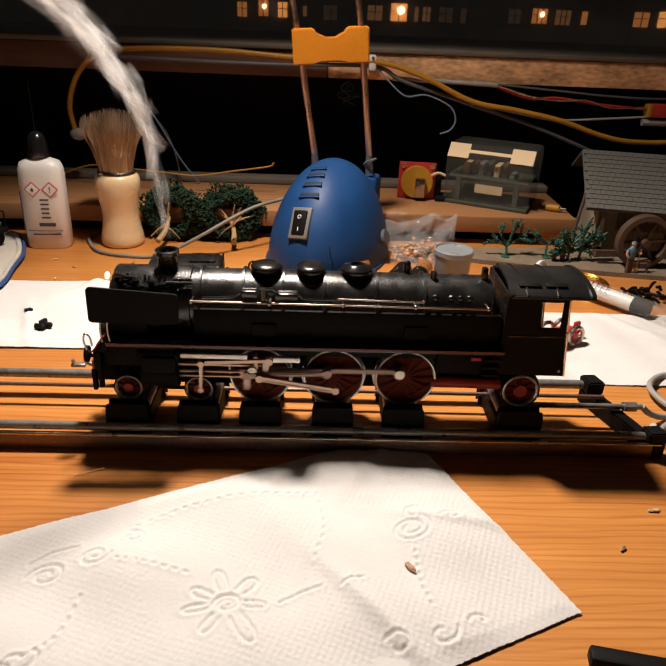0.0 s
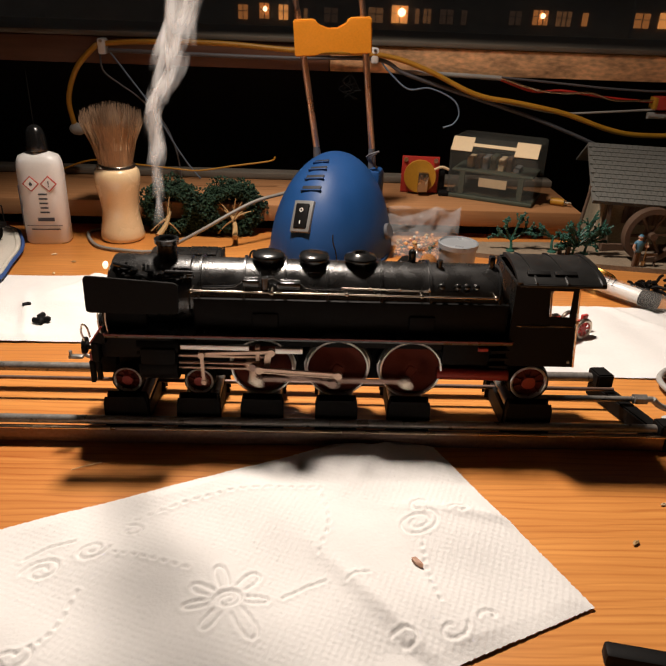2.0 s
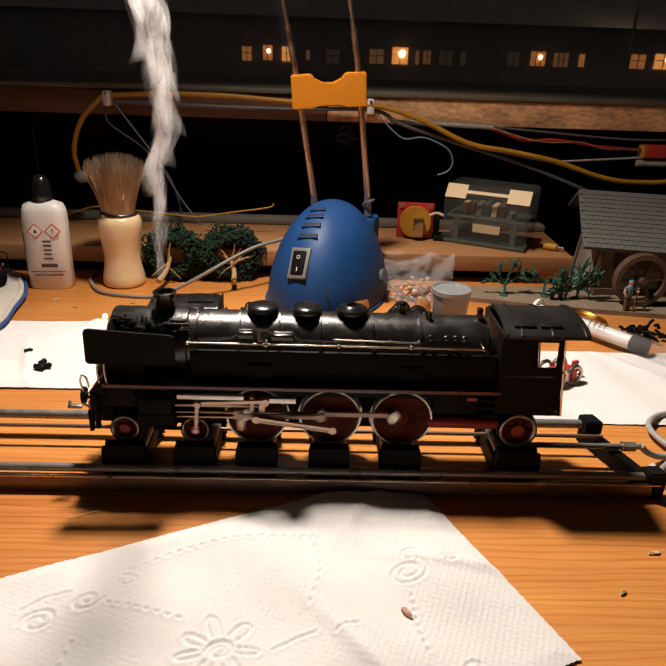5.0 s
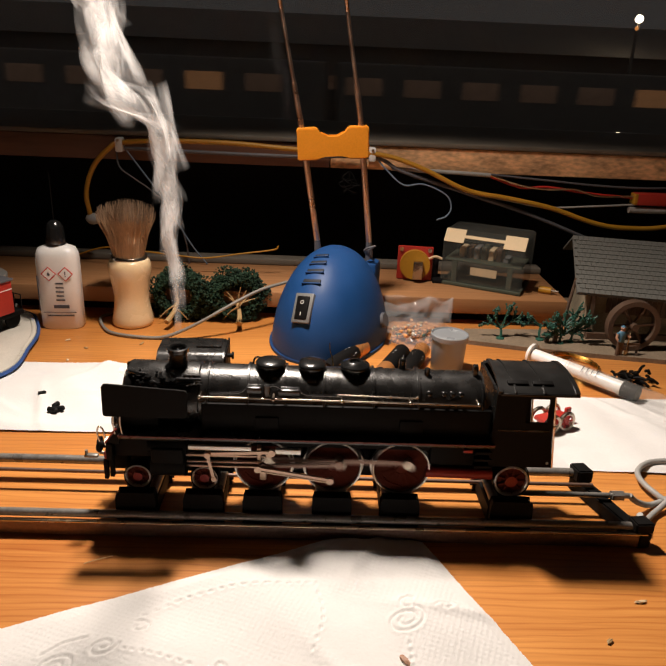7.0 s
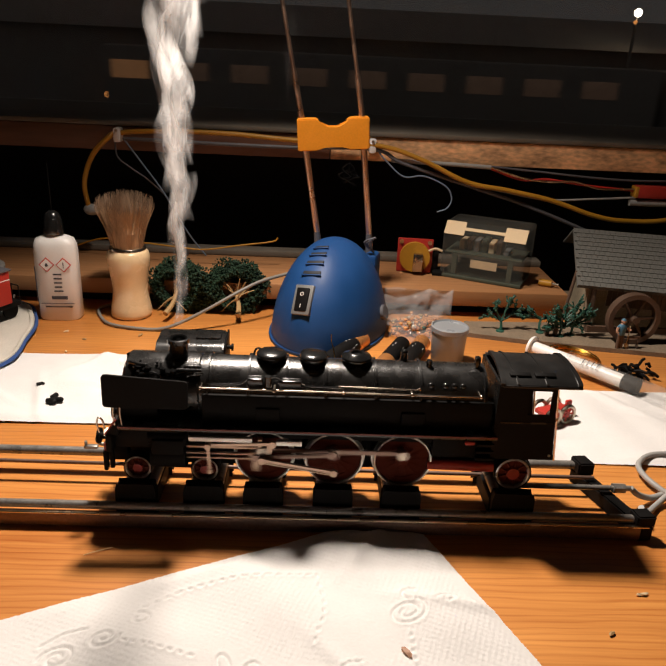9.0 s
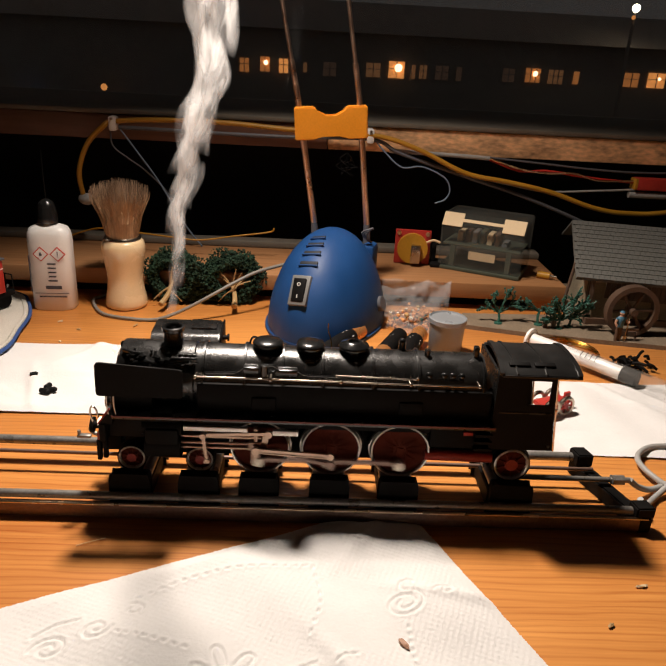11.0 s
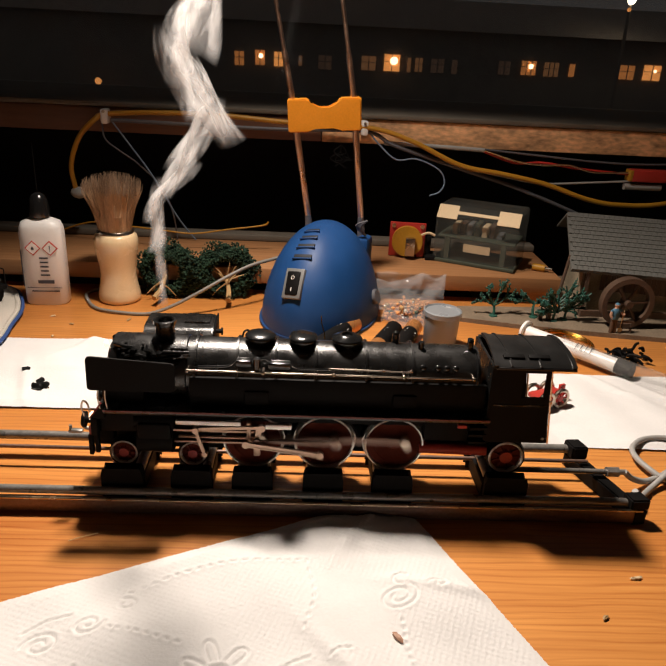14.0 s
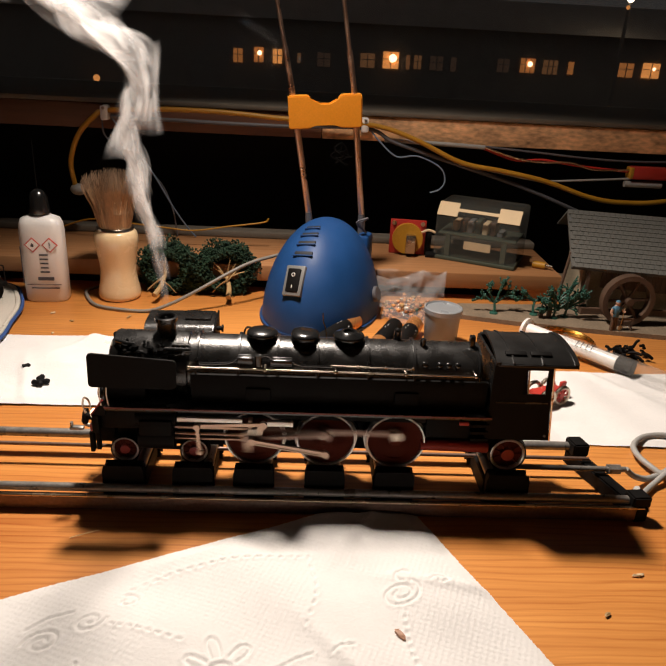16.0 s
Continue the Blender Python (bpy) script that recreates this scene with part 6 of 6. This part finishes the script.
cable("lamp_cable", [(-0.028, 0.215, 0.030), (-0.045, 0.200, 0.0285), (-0.060, 0.190, 0.0230), (-0.078, 0.1815, 0.0140), (-0.094, 0.178, 0.0060), (-0.108, 0.1765, 0.0014), (-0.125, 0.1770, 0.0014), (-0.141, 0.1825, 0.0014), (-0.1500, 0.194, 0.0014), (-0.1560, 0.210, 0.0014), (-0.150, 0.2195, 0.0014)], 0.0011, CORD, "grey lamp cord curling round the brush")
t = thing("red_connector", "red connector with grey cable sleeve below the sill", "connector", (0.2280, 0.2750, 0.0860))
part("housing", box(BM(), 0, 0.034, -0.004, 0.004, -0.0045, 0.0045, 0.0012), REDPL, t, "red housing")
part("sleeve", cyl(BM(), (-0.002, 0.0, -0.0085), (0.026, 0.0, -0.0085), 0.0024, seg=14), GREYC, t, "grey sleeve")
part("sticker", box(BM(), -0.0008, 0.0020, -0.0042, 0.0042, -0.0040, 0.0040, 0.0005), YELLOWC, t)
for x, z in ((-0.1535, 0.1105), (0.0300, 0.1105)):
    c = thing("cable_clip", "white plastic cable clip nailed to the sill", "cable clip", (x, 0.2800, z), group="cable clips")
    part("saddle", box(BM(), -0.0026, 0.0026, -0.0075, 0.0018, -0.0050, 0.0050, 0.0012), WHITEPL, c)
    part("nail", cyl(BM(), (0, -0.0086, 0.0034), (0, -0.007, 0.0034), 0.0010, seg=10), STEEL, c)
c = thing("cable_end", "taped grey cable end beside the brush", "cable", (-0.1760, 0.2740, 0.0560))
part("tape", ball(BM(), (0, 0, 0), 0.0055, 2, (1.1, 0.7, 0.8)), GREYC, c)
c = thing("dangling_tangle", "tangle of fine dark thread under the sill", "thread", (0.0140, 0.2760, 0.0980))
r = random.Random(77)
for k in range(7):
    part("thread", tube(BM(), [(0, 0, 0), (r.uniform(-0.006, 0.006), r.uniform(-0.002, 0.002), -0.005), (r.uniform(-0.008, 0.008), 0, -0.010), (r.uniform(-0.006, 0.006), 0, r.uniform(-0.018, -0.008))], 0.0003, 5), BLACKMATT, c)
cable("stand_wire", [(0.1245, 0.0005, 0.0085), (0.129, 0.001, 0.0050), (0.137, 0.004, 0.0020), (0.150, 0.012, 0.0016), (0.165, 0.026, 0.0030), (0.163, 0.036, 0.0036), (0.150, 0.036, 0.0032), (0.140, 0.026, 0.0034), (0.1405, 0.012, 0.0034), (0.150, 0.002, 0.0016), (0.175, -0.008, 0.0016)], 0.0013, GREYC, "grey wire looping from the roller stand", "wire")
cable("stand_wire", [(0.1235, -0.0120, 0.0080), (0.127, -0.0105, 0.0040), (0.135, -0.002, 0.0016), (0.146, 0.006, 0.0042), (0.160, 0.016, 0.0060), (0.18, 0.02, 0.0016)], 0.0013, GREYC, "grey wire looping from the roller stand", "wire")
t = thing("black_plug", "black plug at the end of the stand wire", "plug", (0.1530, -0.0060, 0.0), 30)
part("housing", box(BM(), -0.006, 0.010, -0.005, 0.005, 0.0002, 0.0085, 0.0014), BLACKMATT, t)
t = thing("black_tool", "black plastic tool lying beside the paper towel", "tool", (0.0700, -0.1120, 0.0), -12)
part("shaft", box(BM(), -0.006, 0.050, -0.0025, 0.0025, 0.0002, 0.0045, 0.0010), BLACKMATT, t)
t = thing("tin_lid", "grey and teal tin behind the red wagon", "tin", (-0.2450, 0.2170, 0.0), 10)
part("tin", lathe(BM(), [(0, 0), (0.022, 0), (0.0225, 0.001), (0.0225, 0.020), (0.0215, 0.0215), (0, 0.0215)], seg=40), SHIRT, t)
part("lid", lathe(BM(), [(0.0228, 0.0205), (0.0235, 0.0210), (0.0235, 0.0260), (0.0225, 0.0270), (0, 0.0270)], seg=40), GREYC, t)

# ---- smoke ----
PLUMES = []


def plume(t, *points):
    """The line of the smoke over the chimney at t seconds: x and z of points, from the chimney upwards."""
    PLUMES.append((t, [Vector((-0.060, 0.069))] + [Vector(p) for p in points]))


plume(0, (-0.061, 0.084), (-0.063, 0.103), (-0.063, 0.114), (-0.070, 0.125), (-0.079, 0.138), (-0.087, 0.147))
plume(0.5, (-0.060, 0.081), (-0.065, 0.095), (-0.068, 0.110), (-0.066, 0.121), (-0.058, 0.131), (-0.052, 0.148))
plume(1, (-0.062, 0.084), (-0.061, 0.100), (-0.064, 0.118), (-0.061, 0.132), (-0.064, 0.148))
plume(1.5, (-0.062, 0.082), (-0.061, 0.106), (-0.060, 0.127), (-0.058, 0.147))
plume(2, (-0.062, 0.085), (-0.060, 0.106), (-0.055, 0.124), (-0.050, 0.143))
plume(2.5, (-0.062, 0.082), (-0.061, 0.105), (-0.057, 0.126), (-0.052, 0.143))
plume(3, (-0.061, 0.087), (-0.061, 0.108), (-0.055, 0.129), (-0.049, 0.145))
plume(3.5, (-0.061, 0.088), (-0.057, 0.110), (-0.051, 0.129), (-0.049, 0.151))
plume(6, (-0.061, 0.086), (-0.060, 0.108), (-0.060, 0.132), (-0.061, 0.154), (-0.062, 0.171), (-0.065, 0.181))
plume(6.5, (-0.060, 0.091), (-0.060, 0.117), (-0.061, 0.141), (-0.059, 0.164), (-0.059, 0.178), (-0.059, 0.192))
plume(7, (-0.060, 0.089), (-0.060, 0.121), (-0.063, 0.149), (-0.074, 0.159), (-0.078, 0.173), (-0.081, 0.187))
plume(7.5, (-0.062, 0.086), (-0.059, 0.118), (-0.057, 0.146), (-0.061, 0.167), (-0.071, 0.177), (-0.083, 0.183))
plume(8, (-0.061, 0.093), (-0.061, 0.118), (-0.062, 0.138), (-0.056, 0.160), (-0.053, 0.184))
plume(8.5, (-0.060, 0.089), (-0.061, 0.117), (-0.060, 0.140), (-0.061, 0.159), (-0.056, 0.169), (-0.065, 0.182))
plume(9, (-0.059, 0.090), (-0.057, 0.118), (-0.058, 0.141), (-0.058, 0.163), (-0.056, 0.184))
plume(9.5, (-0.060, 0.087), (-0.059, 0.112), (-0.055, 0.140), (-0.050, 0.159), (-0.049, 0.183))
plume(12, (-0.059, 0.084), (-0.054, 0.108), (-0.048, 0.129), (-0.042, 0.151), (-0.038, 0.164), (-0.036, 0.177))
plume(12.5, (-0.059, 0.084), (-0.055, 0.111), (-0.046, 0.129), (-0.037, 0.151), (-0.029, 0.170), (-0.026, 0.177))
plume(13, (-0.061, 0.082), (-0.058, 0.113), (-0.054, 0.139), (-0.047, 0.161), (-0.044, 0.176))
plume(13.5, (-0.061, 0.084), (-0.058, 0.113), (-0.056, 0.136), (-0.056, 0.155), (-0.055, 0.175))
plume(14, (-0.061, 0.091), (-0.059, 0.110), (-0.051, 0.125), (-0.043, 0.142), (-0.049, 0.155), (-0.045, 0.175))
plume(14.5, (-0.060, 0.081), (-0.059, 0.106), (-0.063, 0.122), (-0.066, 0.144), (-0.052, 0.160), (-0.033, 0.171))
plume(15, (-0.060, 0.081), (-0.068, 0.112), (-0.075, 0.132), (-0.094, 0.139), (-0.087, 0.163), (-0.091, 0.172))
plume(15.5, (-0.061, 0.083), (-0.068, 0.113), (-0.080, 0.127), (-0.089, 0.148), (-0.098, 0.166), (-0.102, 0.175))
plume(16, (-0.061, 0.083), (-0.065, 0.111), (-0.068, 0.134), (-0.065, 0.150), (-0.074, 0.165), (-0.087, 0.172))


def smoke_material(name, lo, hi):
    m, n, l, b = nodes(name)
    out = n["Material Output"]
    n.remove(b)
    df, tl, tr = n.new("ShaderNodeBsdfDiffuse"), n.new("ShaderNodeBsdfTranslucent"), n.new("ShaderNodeBsdfTransparent")
    df.inputs[0].default_value = tl.inputs[0].default_value = (0.50, 0.50, 0.50, 1)
    body, mix = n.new("ShaderNodeAddShader"), n.new("ShaderNodeMixShader")
    l.new(df.outputs[0], body.inputs[0])
    l.new(tl.outputs[0], body.inputs[1])
    uv, sp, tc, info = n.new("ShaderNodeUVMap"), n.new("ShaderNodeSeparateXYZ"), n.new("ShaderNodeTexCoord"), n.new("ShaderNodeObjectInfo")
    l.new(uv.outputs[0], sp.inputs[0])

    def math_node(op, a, b2=None):
        k = n.new("ShaderNodeMath")
        k.operation = op
        for i, v in enumerate((a, b2)):
            if v is None:
                continue
            if isinstance(v, (int, float)):
                k.inputs[i].default_value = v
            else:
                l.new(v, k.inputs[i])
        return k.outputs[0]

    def hump(v, power):
        a = math_node("ABSOLUTE", math_node("SUBTRACT", math_node("MULTIPLY", v, 2.0), 1.0))
        return math_node("SUBTRACT", 1.0, math_node("POWER", a, power))
    across, along = hump(sp.outputs["Y"], 3.6), hump(sp.outputs["X"], 2.0)
    mp = n.new("ShaderNodeMapping")
    mp.inputs["Scale"].default_value = (1, 1, 0.22)
    l.new(tc.outputs["Object"], mp.inputs["Vector"])
    ns = n.new("ShaderNodeTexNoise")
    ns.inputs["Scale"].default_value, ns.inputs["Detail"].default_value, ns.inputs["Distortion"].default_value = 230, 3, 0.8
    l.new(mp.outputs[0], ns.inputs["Vector"])
    mr = n.new("ShaderNodeMapRange")
    mr.inputs[1].default_value, mr.inputs[2].default_value, mr.inputs[3].default_value, mr.inputs[4].default_value = 0.38, 0.64, lo, hi
    l.new(ns.outputs["Fac"], mr.inputs[0])
    alpha = math_node("MULTIPLY", math_node("MULTIPLY", across, along), mr.outputs[0])
    l.new(alpha, mix.inputs[0])
    l.new(tr.outputs[0], mix.inputs[1])
    l.new(body.outputs[0], mix.inputs[2])
    l.new(mix.outputs[0], out.inputs["Surface"])
    return m


SMOKE = smoke_material("white_smoke", 0.10, 0.66)
THIN_SMOKE = smoke_material("thin_smoke", 0.03, 0.34)


def wisp(k, length, width, rng):
    """A rigid piece of the plume: a few thin curling veils round its own axis."""
    me, V, F, U = bpy.data.meshes.new("smoke_wisp"), [], [], []
    for r in range(2):
        turn, ph, sway = (0.0, 1.1)[r] + rng.uniform(-0.3, 0.3), rng.uniform(0, 6.28), rng.uniform(0.10, 0.32) * width
        w, curl, off = width * rng.uniform(0.70, 1.0), rng.uniform(0.5, 1.2), rng.uniform(-0.2, 0.2) * width
        n0, NU, NV = len(V), 26, 8
        for i in range(NU + 1):
            u = i / NU
            z = (u - 0.5) * length
            a = turn + 0.9 * (u - 0.5) * (1 if r % 2 else -1)
            cx, cy = off + sway * math.sin(5.0 * u + ph), 0.5 * sway * math.cos(4.2 * u + ph)
            for j in range(NV + 1):
                v = j / NV
                b = (v - 0.5) * curl * 2
                rad = w / (2 * math.sin(min(curl, 1.5)))
                px, py = rad * math.sin(b), rad * (math.cos(b) - 0.7) * 0.6
                V.append((cx + px * math.cos(a) - py * math.sin(a), cy + px * math.sin(a) + py * math.cos(a), z + 0.1 * width * math.sin(3 * v + ph)))
                U.append((u, v))
        for i in range(NU):
            for j in range(NV):
                q = n0 + i * (NV + 1) + j
                F.append((q, q + 1, q + NV + 2, q + NV + 1))
    me.from_pydata(V, [], F)
    layer = me.uv_layers.new(name="UVMap")
    for lo in me.loops:
        layer.data[lo.index].uv = U[lo.vertex_index]
    me.shade_smooth()
    me.materials.append(SMOKE if k > 1 else THIN_SMOKE)
    ob = new("smoke_wisp", me)
    return tagged(ob, "thin curling wisp of white smoke above the chimney", "smoke", "smoke plume")


rng = random.Random(4)
SPACING = 0.0105
WISPS = [wisp(k, 0.026 + 0.0006 * k, 0.0040 + 0.00112 * k, rng) for k in range(13)]


# ---- motion ----
def motions():
    """Wheels and rods turn seven to eight times a second and gain speed; the smoke rises and sways; a train passes outside."""
    gain = [-151, -147, -159, -145, -148, -160, -135, -130, -126, -121, -117, -111, -111, -107, -99, -75, -73, -74, -74, -60, -42, -22, 8, 23, 21, 34, 22, 19, 9, 37, 50, 14]
    angle = [85.0]
    for g in gain:
        angle.append(angle[-1] + 1440 + g)
    spin = []
    for k in range(0, 961):
        t = k / 60
        spin.append((t, radians(float(np.interp(t, [0.5 * q for q in range(33)], angle)))))
    for w, x in zip(DRIVERS, (-0.0268, 0.0, 0.0264)):
        walk(w, [(t, pose(x, -0.0106, ZW - BASE, 0, -math.degrees(a))) for t, a in spin])
    pin = [(t, CRANK * math.cos(a), ZW - BASE + CRANK * math.sin(a)) for t, a in spin]
    walk(coupling, [(t, pose(x, 0, z)) for t, x, z in pin])
    zc = ZC - BASE
    head = [(t, x - math.sqrt(ROD_L ** 2 - (z - zc) ** 2)) for t, x, z in pin]
    walk(main_rod, [(t, pose(x, 0, z, 0, math.degrees(math.asin((zc - z) / ROD_L)))) for t, x, z in pin])
    walk(crosshead, [(t, pose(x, 0, zc)) for t, x in head])
    walk(combo, [(t, pose(-0.0475, 0, 0.0328 - BASE, 0, -math.degrees(math.atan2(x + 0.0290, 0.0105)) * 0.6)) for t, x in head])
    rows = []
    for t, a in spin:
        x, z = -0.0005 - 0.0016 * math.cos(a), ZW - BASE - 0.0011 - 0.0016 * math.sin(a)
        dz = z - (ZW - BASE + 0.0020)
        rows.append((t, pose(x - math.sqrt(ECC_L ** 2 - dz ** 2), 0, ZW - BASE + 0.0020, 0, -math.degrees(math.asin(dz / ECC_L)))))
    walk(eccentric, rows)
    walk(train, [(t, pose(4.3 + 16.3 * (t - 6), 27.2, -2.7)) for t in range(0, 17)])
    for k, w in enumerate(WISPS):
        rows = []
        for t, line in PLUMES:
            s, want = 0.0, 0.017 + SPACING * k
            p, d = line[-1], (line[-1] - line[-2]).normalized()
            seg = smoothed([(a.x, 0, a.y) for a in line], 5)
            for a, b in zip(seg, seg[1:]):
                if s + (b - a).length >= want:
                    p3 = a + (b - a) * ((want - s) / (b - a).length)
                    p, d = Vector((p3.x, p3.z)), Vector(((b - a).x, (b - a).z)).normalized()
                    break
                s += (b - a).length
            else:
                p = p + d * (want - s)
            lean = math.degrees(math.atan2(d.x, d.y))
            rows.append((t, pose(p.x, 0.0012 * math.sin(1.7 * k + t), p.y, 0, lean, 0) @ pose(0, 0, 0, 0, 0, 35 * math.sin(2.1 * t + 0.9 * k))))
        walk(w, rows)


motions()
